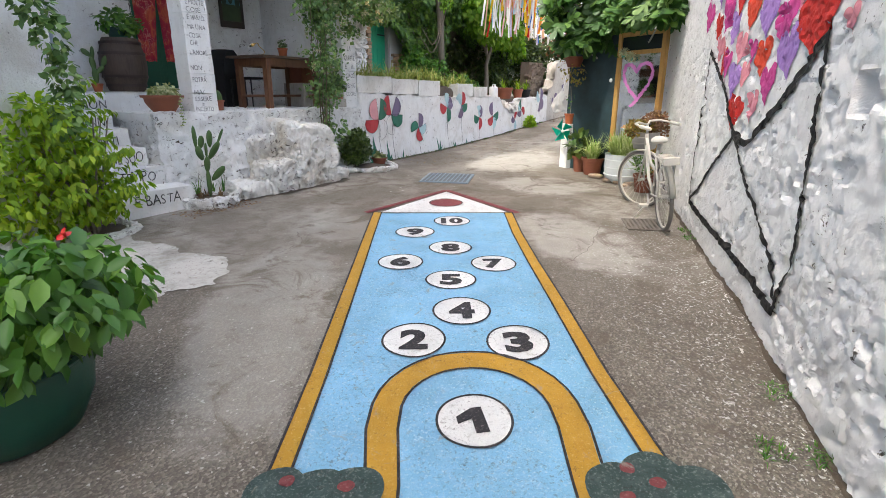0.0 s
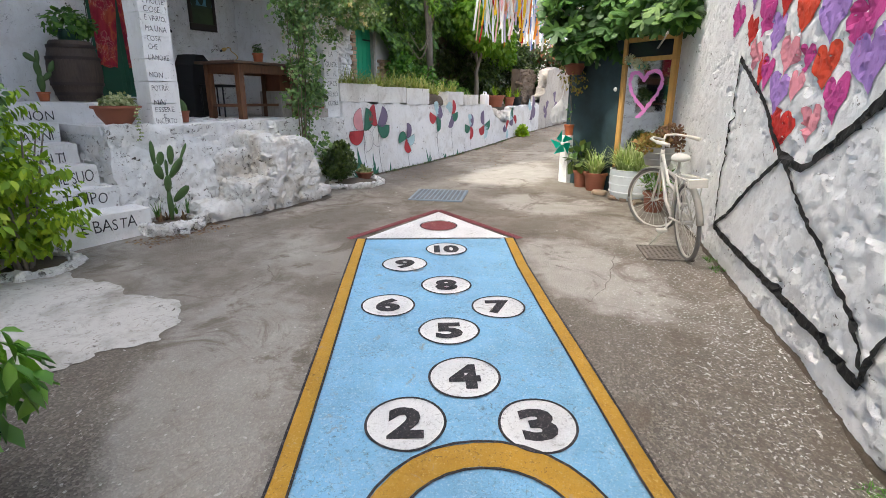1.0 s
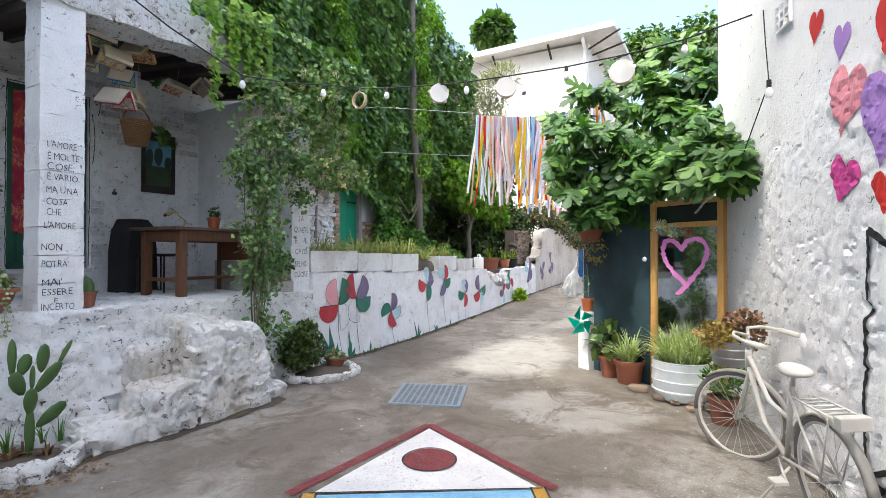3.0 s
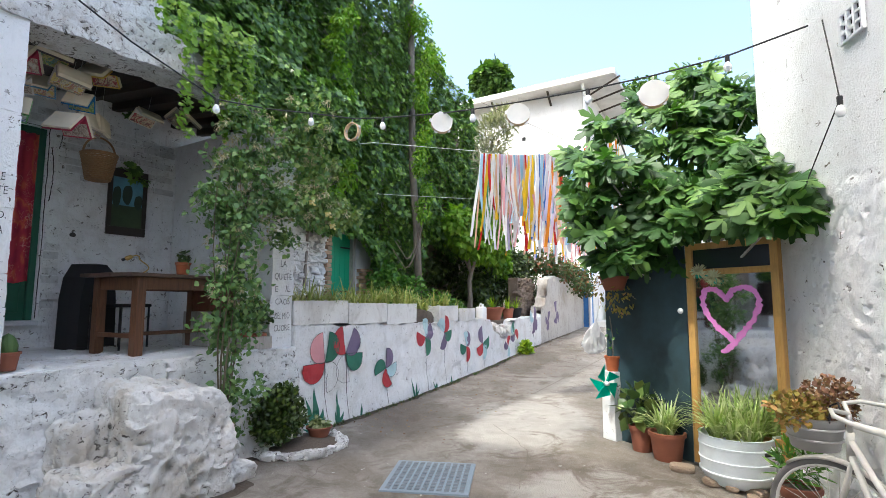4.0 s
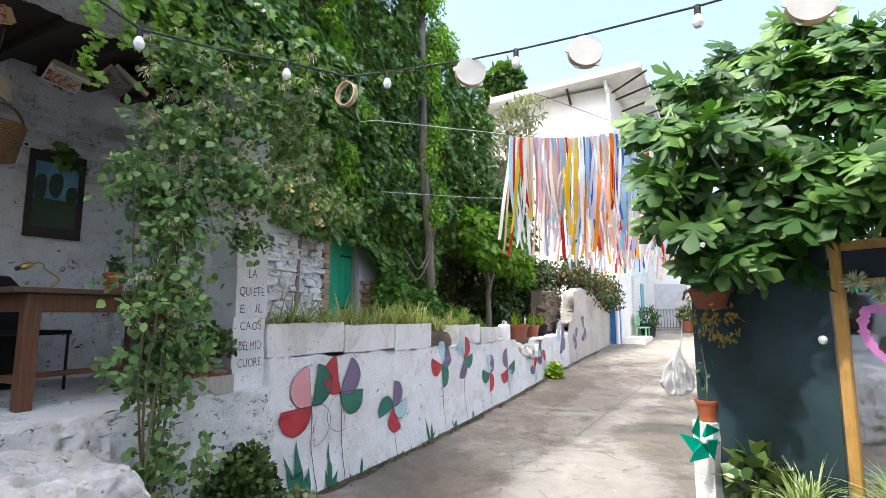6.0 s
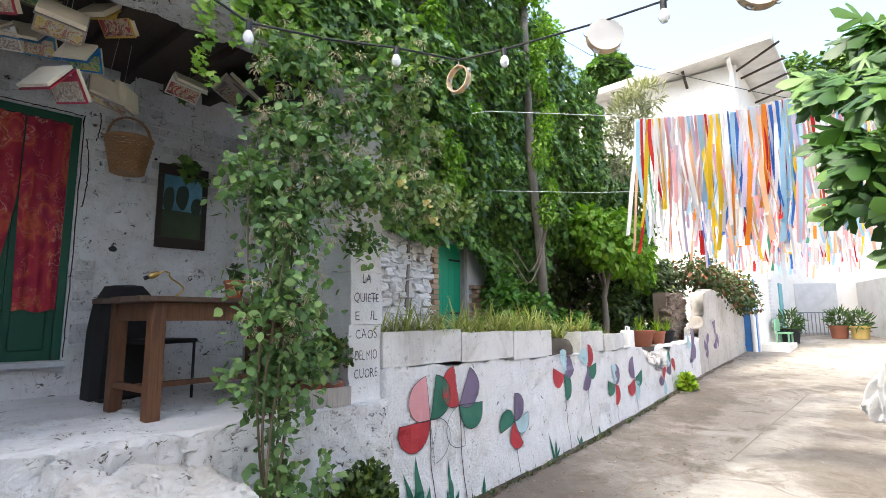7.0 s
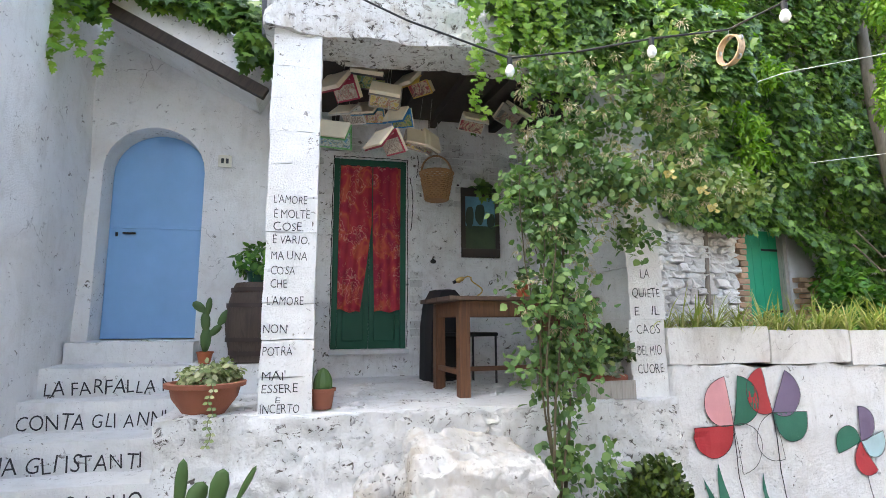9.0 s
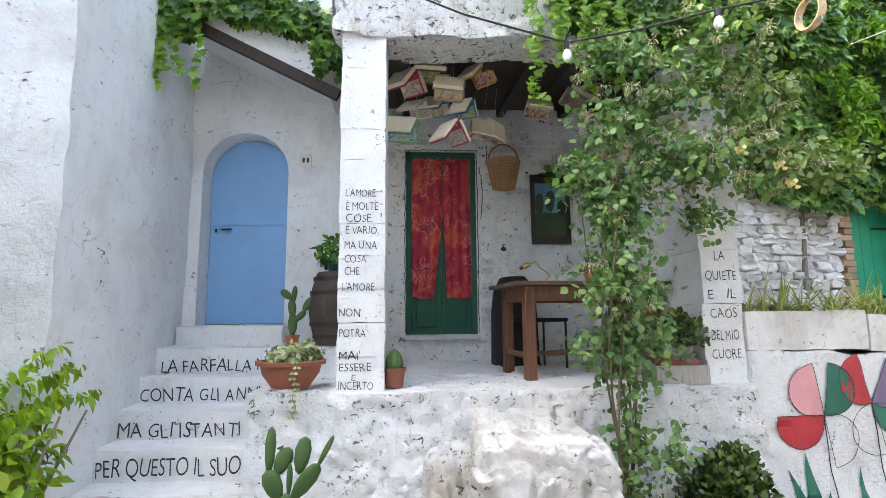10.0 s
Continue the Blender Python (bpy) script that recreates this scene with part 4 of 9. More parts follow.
def lane_top(x):
    z = np.interp(x, [0, 2.7, 4.3, 5.6, 5.85, 6.1, 6.6, 7.1, 7.35, 7.55, 9.7, 9.8, 10.2, 10.25, 10.4, 10.45, 11.3, 15.5], [1.355, 1.29, 1.27, 1.28, 1.26, 1.02, 0.82, 0.78, 0.95, 1.2, 1.24, 1.5, 1.55, 1.75, 1.8, 2.3, 2.42, 2.3])
    return float(z + 0.012 * math.sin(x * 13) + 0.01 * math.sin(x * 5.1))




class Flat:
    """A plane stand-in for lettering on a flat face."""

    def __init__(self, y):
        self.x, self.z, self.v = [], [], y

    def y(self, x, z, lift=0.0):
        return self.v - lift


bigger = Relief(0.0, 15.5, -0.3, 2.45, 0.045, lane_h, -1)
lane_me = bigger.mesh("wall_lane", 0.3, M_LANEW)
co = np.zeros(len(lane_me.vertices) * 3)
lane_me.vertices.foreach_get("co", co)
co = co.reshape(-1, 3)
tops = np.array([lane_top(x) for x in co[:, 0]])
co[:, 2] = np.minimum(co[:, 2], tops)
lane_me.vertices.foreach_set("co", co.ravel())
lane_me.update()
bm = bmesh.new()
bm.from_mesh(lane_me)
bmesh.ops.delete(bm, geom=[f for f in bm.faces if f.calc_area() > 6.0], context="FACES")
bmesh.ops.remove_doubles(bm, verts=bm.verts, dist=0.002)
bmesh.ops.dissolve_degenerate(bm, edges=bm.edges, dist=0.001)
bm.to_mesh(lane_me)
bm.free()
# far stretch takes the older whitewash with tree shade in its tone
lane_me.materials.append(M_OLDW_SHADED)
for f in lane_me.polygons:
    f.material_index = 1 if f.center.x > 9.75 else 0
wall_lane = tagged(put("wall_lane", lane_me, m=LANEW), "low whitewashed garden wall with painted pinwheel flowers", "wall", kind="structure")
M_FL = {"r": painted("red_petal_paint", (0.42, 0.025, 0.035), 0.65, 0.15, 50, (0.7, 0.65, 0.65)), "g": painted("green_petal_paint", (0.015, 0.14, 0.085), 0.65, 0.15, 50, (0.6, 0.7, 0.65)),
        "v": painted("grey_violet_petal_paint", (0.16, 0.12, 0.2), 0.7, 0.15, 50, (0.7, 0.68, 0.7)), "p": painted("pink_petal_paint", (0.68, 0.32, 0.34), 0.7, 0.15, 50, (0.75, 0.7, 0.7)),
        "b": painted("pale_blue_petal_paint", (0.42, 0.6, 0.63), 0.7, 0.2, 50, (0.75, 0.75, 0.75)), "w": painted("white_petal_paint", (0.76, 0.76, 0.75), 0.8, 0.2, 50, (0.6, 0.6, 0.6))}


def petal(cx, cz, r, a0, side):
    """A half disc: straight edge from the hub along a0, round on its left (side 1) or right (-1)."""
    a = radians(a0)
    ux, uz = math.cos(a), math.sin(a)
    out = [(cx, cz)]
    for i in range(17):
        t = math.pi * i / 16
        u, v = r * (0.5 + 0.5 * math.cos(t)), side * r * 0.62 * math.sin(t) ** 0.85
        out.append((cx + u * ux - v * uz, cz + u * uz + v * ux))
    return out


# s along the wall, height, length of a petal, then colour, direction of the straight edge, rounded side
FLOWERS = [(0.54, 0.9, 0.37, [("p", 101, 1), ("g", 80, -1), ("r", 180, 1), ("w", 280, 1)]), (0.94, 0.97, 0.36, [("r", 103, 1), ("v", 62, -1), ("g", -2, -1), ("w", 282, -1)]),
           (1.86, 0.69, 0.28, [("v", 90, -1), ("b", 14, -1), ("r", -58, -1), ("g", 196, -1)]), (3.04, 1.05, 0.31, [("v", 52, -1), ("g", -84, 1), ("r", 160, 1), ("b", 112, -1)]),
           (3.72, 1.09, 0.3, [("r", 84, -1), ("g", 8, -1), ("v", 240, 1), ("b", 150, -1)]), (4.65, 0.78, 0.29, [("v", 82, -1), ("r", 268, 1), ("g", 165, 1), ("b", 116, -1)]),
           (5.45, 0.8, 0.34, [("v", 98, 1), ("g", 20, -1), ("r", 196, 1), ("b", 270, 1)]), (7.0, 0.62, 0.24, [("r", 60, 1), ("v", 150, 1), ("b", 250, 1)]),
           (7.45, 0.9, 0.28, [("r", -40, 1), ("g", 95, 1), ("v", 200, 1), ("b", 130, 1)]), (9.0, 1.15, 0.36, [("v", 85, -1), ("v", 250, 1), ("b", 130, 1), ("v", 300, 1)]),
           (10.5, 1.08, 0.3, [("v", 50, 1), ("v", 150, 1), ("v", 225, 1)]), (11.4, 1.3, 0.36, [("v", 80, 1), ("v", 225, 1), ("v", 300, 1)])]
for i, (s, z, r, petals) in enumerate(FLOWERS):
    gz = 0.12 + 0.02 * s
    on_relief("flower_stem", outline_mesh(stroke([(s, z), (s + 0.02, z * 0.6 + gz * 0.4), (s + 0.05, gz)], 0.009, i, 0.1)), bigger, M_INK, wall_lane, 0.008)
    for c, a0, side in petals:
        o = petal(s, z, r, a0, side)
        if c != "w":
            on_relief("flower_petal", outline_mesh([o]), bigger, M_FL[c], wall_lane, 0.009)
        if i < 3 or c == "w":
            on_relief("petal_outline", outline_mesh(stroke(o + o[:1], 0.005, i, 0.05)), bigger, M_INK, wall_lane, 0.012)
# painted tufts of sword leaves: foot, then (lean, height, width) of each blade
TUFTS = [(0.42, [(-0.34, 0.3, 0.09), (-0.2, 0.42, 0.1), (-0.05, 0.52, 0.11), (0.1, 0.26, 0.08), (-0.38, 0.14, 0.08)]), (0.76, [(0.05, 0.4, 0.06), (-0.04, 0.18, 0.05), (0.13, 0.14, 0.05)]), (1.22, [(0.03, 0.17, 0.04)]),
         (2.66, [(-0.1, 0.3, 0.05), (0.07, 0.2, 0.05), (0.14, 0.1, 0.04)]), (3.35, [(-0.05, 0.12, 0.06), (0.08, 0.09, 0.06)]), (3.95, [(0.02, 0.13, 0.05)])]
for s, blades_ in TUFTS:
    for k, (lean, hgt, wd) in enumerate(blades_):
        z0 = 0.12 + 0.02 * s
        o = [(s + 0.25 * lean - wd * 0.5, z0), (s + 0.5 * lean - wd * 0.55, z0 + hgt * 0.45), (s + lean, z0 + hgt), (s + 0.62 * lean + wd * 0.5, z0 + hgt * 0.45), (s + 0.25 * lean + wd * 0.5, z0)]
        on_relief("painted_leaf", outline_mesh([o]), bigger, M_FL["g"], wall_lane, 0.008 + 0.001 * k)
# soil of the terrace behind
M_SOIL = plaster("dry_soil", (0.13, 0.1, 0.075), (0.07, 0.055, 0.04), 0.8, 0.8)
bm = bmesh.new()
box(bm, 0.02, 16, 0.29, 6.0, 0.3, 1.2)
ob = part("terrace_soil", bm, M_SOIL)
ob.matrix_world = LANEW
tagged(ob, "raised garden terrace of dry soil", "ground", kind="structure")
# concrete planter troughs along its edge
for i, (a, b, z0, z1) in enumerate([(0.0, 0.985, 1.362, 1.635), (0.998, 1.885, 1.335, 1.605), (1.9, 2.74, 1.3, 1.595), (3.54, 4.3, 1.28, 1.555), (4.35, 5.1, 1.265, 1.5)]):
    t = thing("planter_trough", LANEW @ pose(a, 0.0, z0), "long whitewashed concrete planter trough on the garden wall", "planter", "planter troughs")
    for nm, q in (("front_panel", (0, b - a, 0.0, 0.04)), ("back_panel", (0, b - a, 0.27, 0.31))):
        rough_block(nm, q[0], q[1], q[2], q[3], 0, z1 - z0, 0.05, 0.006, M_BLOCK, 5, i, t)
    for xx in (0, b - a - 0.04):
        part("end_panel", boxed(xx + 0.003, xx + 0.037, 0.041, 0.269, 0.002, z1 - z0 - 0.004), M_BLOCK, t)
    part("soil", boxed(0.04, b - a - 0.04, 0.04, 0.27, 0.0, z1 - z0 - 0.03), M_SOIL, t)

# ---------- house facade behind the terrace ----------


def notch_wall(name, x0, x1, z0, z1, hx0, hx1, hz0, hz1, y0, y1, material, arch=0.0, m=None, label="", res=0.0):
    """A wall in x-z with a doorway cut through it, round-headed by arch."""
    bm = bmesh.new()
    top = [(hx0, hz0), (hx0, hz1)] if not arch else [(hx0, hz0)] + [((hx0 + hx1) / 2 - (hx1 - hx0) / 2 * math.cos(t), hz1 + arch * math.sin(t)) for t in np.linspace(0, math.pi, 15)]
    if not arch:
        top += [(hx1, hz1)]
    top += [(hx1, hz0)]
    out = [(x0, z0), (hx0, z0)] + top + [(hx1, z0), (x1, z0), (x1, z1), (x0, z1)]
    if abs(hz0 - z0) < 1e-6:
        out = [(x0, z0)] + top + [(x1, z0), (x1, z1), (x0, z1)]
        sill = None
    else:
        sill = (hx0, hx1, z0, hz0)
    f = bm.faces.new([bm.verts.new((x, y0, z)) for x, z in out])
    r = bmesh.ops.extrude_face_region(bm, geom=[f])
    bmesh.ops.translate(bm, vec=(0, y1 - y0, 0), verts=[v for v in r["geom"] if isinstance(v, bmesh.types.BMVert)])
    if sill:
        box(bm, sill[0], sill[1], min(y0, y1), max(y0, y1), sill[2], sill[3])
    bmesh.ops.recalc_face_normals(bm, faces=bm.faces)
    ob = part(name, bm, material)
    if m is not None:
        ob.matrix_world = m
    return tagged(ob, label, "wall", kind="structure")


FACADE = 2.4
notch_wall("wall_garden_house", -0.2, 6.2, 0.4, 8.0, 3.45, 4.36, 1.45, 3.02, FACADE, FACADE + 0.4, M_GREYW, 0.0, LANEW, "old house wall hidden under ivy")
# dark brown carries the shade of the garden recess, and colours the rubble end
M_SHADED_EARTHW = plaster("shaded_brown_rubble", (0.2, 0.15, 0.11), (0.1, 0.08, 0.06), 0.8, 1.0, 30.0, 0.05)
part("wall_garden_shade", boxed(6.21, 10.5, 2.9, 3.3, 0.4, 7.6), M_SHADED_EARTHW).matrix_world = LANEW
tagged(bpy.data.objects["wall_garden_shade"], "wall coloured dark brown for the shade under the ivy", "wall", kind="structure")
part("wall_garden_far", boxed(10.6, 15.5, 4.4, 4.8, 0.4, 5.5), M_SHADED_EARTHW).matrix_world = LANEW
tagged(bpy.data.objects["wall_garden_far"], "wall coloured dark brown for the deep garden shade", "wall", kind="structure")

# ---------- porch ----------
floor_me = rough_block("porch_floor", -0.9, 2.58, -0.05, 2.2, 1.04, 1.13, 0.07, 0.012, M_WHITE, 2.5, 3)
floor_me.matrix_world = PORCH
tagged(floor_me, "whitewashed cement porch floor", "floor", kind="structure")


def base_shape(p):
    q = p.copy()
    out = np.clip((0.95 - p[:, 2]) / 0.9, 0, 1)
    q[:, 1] = np.where(p[:, 1] < 0.3, p[:, 1] - 0.16 * out ** 1.3, p[:, 1])
    return q


ob = rough_block("wall_porch_base", -0.88, 2.57, -0.1, 2.0, -0.1, 1.125, 0.025, 0.026, M_ROUGHW, 4.2, 21, shape=base_shape, crag=0.042)
ob.matrix_world = PORCH
tagged(ob, "rough whitewashed rubble base of the porch", "wall", kind="structure")
wall_back = notch_wall("wall_porch_back", -0.32, 3.0, 0.9, 5.0, 0.1, 0.89, 1.42, 3.49, 2.06, 2.5, M_PORCHW, 0.0, PORCH, "stained whitewashed back wall of the porch")
notch_wall("wall_blue_door", -2.3, -0.34, 0.9, 6.2, -1.96, -1.1, 1.55, 3.1, 1.62, 2.5, M_WHITE, 0.42, PORCH, "smooth whitewashed wall round the arched doorway")
part("wall_porch_side", boxed(2.32, 2.6, 0.62, 2.05, 1.13, 3.66), M_WHITE).matrix_world = PORCH
tagged(bpy.data.objects["wall_porch_side"], "whitewashed side wall of the porch", "wall", kind="structure")


def left_shape(p):
    q = p.copy()
    k = np.clip((1.8 - p[:, 2]) / 2.0, 0, 1)
    q[:, 0] = np.where(p[:, 0] > -2.6, -1.97 - 0.065 * p[:, 1] + 0.05 * k, p[:, 0])
    return q


# top runs up unseen to shade the boulder and the lane
ob = rough_block("wall_left_house", -4.2, -2.12, -0.5, 2.0, -0.4, 9.4, 0.07, 0.016, M_WHITE, 1.3, 44, shape=left_shape)
ob.matrix_world = PORCH
tagged(ob, "tall whitewashed house wall beside the steps", "wall", kind="structure")


def near_shape(p):
    q = p.copy()
    q[:, 0] = np.where(p[:, 0] > -4.0, p[:, 0] + 0.06 * (p[:, 1] - 5.0) + 0.08 * np.clip((1.5 - p[:, 2]) / 2, 0, 1), p[:, 0])
    return q


# height above the view sets where the lane's shade ends
ob = rough_block("wall_left_near", -4.6, -3.52, 0.5, 5.1, -0.6, 8.3, 0.06, 0.03, M_LANEW, 2.2, 47, shape=near_shape)
tagged(ob, "rough whitewashed house wall along the lane", "wall", kind="structure")
# added blocks out of view, heights set to shade lane and mural
bm = bmesh.new()
box(bm, -12.0, -4.3, -12.0, -3.0, -1.0, 12.0)
box(bm, -12.0, -4.3, -2.999, 2.0, -1.0, 18.0)
box(bm, -12.0, -4.3, 2.001, 3.9, -1.0, 9.6)
tagged(part("wall_left_far", bm, M_SMOOTHW), "unseen plain white blocks added to shade the lane", "wall", kind="structure")
# walls behind the porch, carried up unseen to block the sun
bm = bmesh.new()
box(bm, -9.0, -4.21, -0.4, 2.4, -1.0, 8.4)
box(bm, -9.0, 2.2, 2.52, 8.0, 0.5, 16.0)
ob = part("wall_left_upper", bm, M_SMOOTHW)
ob.matrix_world = PORCH
tagged(ob, "plain house walls raised beyond view to shade the lane", "wall", kind="structure")

# steps
STEPS = [(-0.5, 0.33, -2.3, -0.77), (-0.16, 0.535, -2.25, -0.8), (0.12, 0.74, -2.15, -0.93), (0.42, 0.945, -2.15, -0.95), (0.74, 1.15, -2.2, -0.965), (1.06, 1.36, -2.25, -0.3)]
stair = thing("steps", PORCH, "whitewashed cement steps with black hand lettering on the risers", "stairs", kind="structure")
# words, their width, centre along the riser and foot height
WORDS = [("E BASTA", 0.5, -1.17, 0.165), ("BREVE TEMPO", 0.78, -1.39, 0.385), ("PER QUESTO IL SUO", 0.95, -1.45, 0.572), ("MA GLI ISTANTI", 0.876, -1.525, 0.757), ("CONTA GLI ANNI", 0.94, -1.51, 0.965), ("LA FARFALLA NON", 1.1, -1.43, 1.163)]
for i, ((d, z, s0, s1), (word, w, sc, foot)) in enumerate(zip(STEPS, WORDS)):
    back = STEPS[i + 1][0] + 0.04 if i < 5 else 1.63
    low = STEPS[i - 1][1] - 0.03 if i else -0.1
    rough_block("step", s0, s1, d, back, low, z, 0.05, 0.01, M_WHITE, 3.5, i * 3, stair)
    bm = moved(text_bm(word, 0.105 if i > 2 else 0.115, -0.008, w, shaky=1.0), sc, foot)
    on_relief("lettering", bm, Flat(d - 0.012), M_INK, stair, 0.004, "black hand lettering")
rough_block("threshold", -2.05, -1.05, 1.42, 1.75, 1.33, 1.545, 0.05, 0.012, M_WHITE, 4, 31, stair)

# pillars of stacked whitewashed blocks
def pillar(name, s0, s1, d0, d1, z0, z1, n, label, seed, offs):
    t = thing(name, PORCH @ pose(s0, d0, z0), label, "pillar", "porch pillars", "structure")
    h = (z1 - z0) / n
    r = random.Random(seed)
    for i in range(n):
        j = r.uniform(-offs, offs)
        rough_block("block", j, s1 - s0 + j, 0.0 + r.uniform(-offs, offs) * 0.3, d1 - d0, i * h + 0.001, (i + 1) * h - 0.001, 0.04, 0.004, M_WHITE, 9, seed + i, t)
    return t


p1 = pillar("pillar", -0.33, -0.01, -0.02, 0.28, 1.12, 3.88, 12, "square whitewashed block pillar with black hand lettering", 5, 0.002)
p2 = pillar("pillar", 2.26, 2.55, 0.0, 0.6, 1.1, 3.66, 13, "whitewashed pillar of uneven blocks with hand lettering", 9, 0.008)
P1 = [("L'AMORE", 0.209, 2.484, 0.045), ("È MOLTE", 0.225, 2.386, 0.05), ("COSE,", 0.188, 2.302, 0.048), ("È VARIO,", 0.227, 2.218, 0.049), ("MA UNA", 0.222, 2.114, 0.043), ("COSA", 0.148, 2.019, 0.044), ("CHE", 0.1, 1.933, 0.046), ("L'AMORE", 0.224, 1.824, 0.028),
      ("NON'", 0.15, 1.647, 0.012), ("POTRÀ", 0.18, 1.51, 0.015), ("MAI'", 0.14, 1.36, 0.017), ("ESSERE", 0.215, 1.284, 0.019), ("È", 0.03, 1.221, 0.103), ("INCERTO", 0.234, 1.161, 0.013)]
for word, w, z, left in P1:
    on_relief("lettering", moved(text_bm(word, 0.055 if word != "È" else 0.035, -0.008, w, False, 0.8), left, z - 1.12 - 0.027), Flat(-0.012), M_INK, p1, 0.004)
P2 = [("LA", 0.079, 2.037), ("QUIETE", 0.23, 1.895), ("E   IL", 0.205, 1.762), ("CAOS", 0.194, 1.626), ("DEL MIO", 0.202, 1.471), ("CUORE", 0.209, 1.343)]
for word, w, z in P2:
    on_relief("lettering", moved(text_bm(word, 0.07, -0.008, w, shaky=0.8), 0.13, z - 1.1 - 0.035), Flat(-0.022), M_INK, p2, 0.004)
# lintel beam and porch roof
ob = rough_block("porch_beam", -0.4, 2.75, -0.06, 0.3, 3.66, 4.02, 0.03, 0.025, M_BEAMW, 3.4, 61, crag=0.03)
ob.matrix_world = PORCH
tagged(ob, "rough whitewashed lintel beam over the porch", "beam", kind="structure")
M_DARKWOOD = wood("dark_old_wood", (0.03, 0.022, 0.017), (0.055, 0.04, 0.03), 0.85)
bm = bmesh.new()
box(bm, -0.36, 2.75, 0.3, 2.09, 3.76, 3.8)
for i in range(9):
    box(bm, -0.3 + i * 0.36, -0.22 + i * 0.36, 0.3, 2.09, 3.67, 3.758)
bmesh.ops.transform(bm, matrix=pose(0, 0.3, 3.8) @ pose(0, 0, 0, 7.5, 0, 0) @ pose(0, -0.3, -3.8), verts=bm.verts)
ob = part("ceiling", bm, M_DARKWOOD)
ob.matrix_world = PORCH
tagged(ob, "near-black plank ceiling of the porch", "ceiling", kind="structure")

# ---------- more materials ----------
M_TERRA = vary(painted("terracotta", (0.25, 0.085, 0.048), 0.8, 0.25, 40, (0.45, 0.3, 0.22), 0.3), 0.15)
M_PLASTIC_TC = painted("orange_plastic", (0.38, 0.1, 0.035), 0.45, 0.05, 40, (0.3, 0.2, 0.15), 0.1)
M_TABLE = wood("weathered_pine", (0.062, 0.025, 0.011), (0.14, 0.058, 0.024), 0.6)
M_TABLETOP = wood("worn_table_top", (0.055, 0.03, 0.02), (0.1, 0.06, 0.038), 0.7)
M_POSTWOOD = wood("yellow_pine", (0.42, 0.22, 0.05), (0.52, 0.3, 0.09), 0.6)
M_GREYWOOD = wood("grey_planks", (0.28, 0.26, 0.23), (0.4, 0.37, 0.33), 0.8)
M_BLUEDOOR = painted("sky_blue_door_paint", (0.22, 0.42, 0.68), 0.5, 0.03, 30, (0.4, 0.5, 0.6), 0.12, shift=0.06)
M_GREENDOOR = painted("dark_green_door_paint", (0.008, 0.085, 0.045), 0.65, 0.08, 30, (0.05, 0.04, 0.03), 0.2)
M_EMERALD = painted("emerald_door_paint", (0.008, 0.3, 0.15), 0.5, 0.08, 30, (0.06, 0.1, 0.07), 0.2)
M_SHEET = painted("dark_teal_sheet", (0.02, 0.044, 0.052), 0.6, 0.25, 12, (0.07, 0.1, 0.11), 0.15, shift=0.45)
M_BARREL = wood("old_barrel_oak", (0.038, 0.026, 0.02), (0.07, 0.048, 0.036), 0.75)
M_BARREL_HOOP = mat("dark_iron_hoop", (0.06, 0.045, 0.04), 0.6, 0.6)
M_DARK = mat("near_black_cloth", (0.012, 0.012, 0.013), 0.85)
M_BLACKMETAL = mat("black_metal", (0.02, 0.02, 0.022), 0.4, 0.4)
M_BRASS = mat("brass", (0.6, 0.4, 0.13), 0.3, 0.9)
M_WICKER = wood("wicker", (0.2, 0.095, 0.035), (0.32, 0.17, 0.07), 0.7, (40, 40, 40), 0.5)
M_WHITEPAINT = painted("white_bike_enamel", (0.56, 0.54, 0.49), 0.45, 0.22, 40, (0.3, 0.2, 0.13), 0.15)
M_RUBBER = painted("dusty_tyre", (0.16, 0.15, 0.14), 0.85, 0.3, 40, (0.3, 0.28, 0.26), 0.3)
M_CHROME = mat("dull_chrome", (0.55, 0.54, 0.52), 0.35, 0.9)
M_TUB = painted("pale_blue_tin", (0.8, 0.86, 0.88), 0.5, 0.2, 30, (0.5, 0.5, 0.5), 0.15)
M_PLASTICGREEN = painted("dark_green_plastic", (0.008, 0.06, 0.038), 0.4, 0.05, 30, (0.03, 0.06, 0.05), 0.1)
M_TEAL = mat("turquoise_plastic", (0.0, 0.48, 0.34), 0.4)
M_WHITEPLASTIC = mat("white_plastic", (0.75, 0.75, 0.74), 0.4)
M_CABLE = mat("black_cable", (0.012, 0.012, 0.013), 0.6)
M_CORD = mat("pale_cord", (0.6, 0.6, 0.57), 0.8)
M_BULB = mat("opal_glass", (0.85, 0.85, 0.83), 0.2)
M_SKIN = leafy("white_drum_skin", (0.84, 0.83, 0.81), (0.84, 0.83, 0.81), (0.84, 0.83, 0.81), 0.5, 0.35, (1, 1, 1))
M_HOOPWOOD = wood("pale_hoop_wood", (0.5, 0.33, 0.19), (0.62, 0.44, 0.28), 0.6)
M_CACTUS = painted("cactus_skin", (0.05, 0.105, 0.022), 0.55, 0.28, 60, (0.2, 0.24, 0.1), 0.3, obj=True)
M_TILEBITS = vary(plaster("broken_brown_stone", (0.4, 0.3, 0.22), (0.25, 0.17, 0.11), 0.8, 0.8), 0.25)
M_STONE = vary(plaster("white_stone", (0.82, 0.8, 0.76), (0.5, 0.42, 0.33), 0.6, 0.9), 0.16)
M_RIMSTONE = vary(plaster("whitewashed_edging", (0.79, 0.78, 0.76), (0.42, 0.36, 0.28), 0.7, 1.0, 34.0, 0.06, 1.6, 2.5), 0.1)
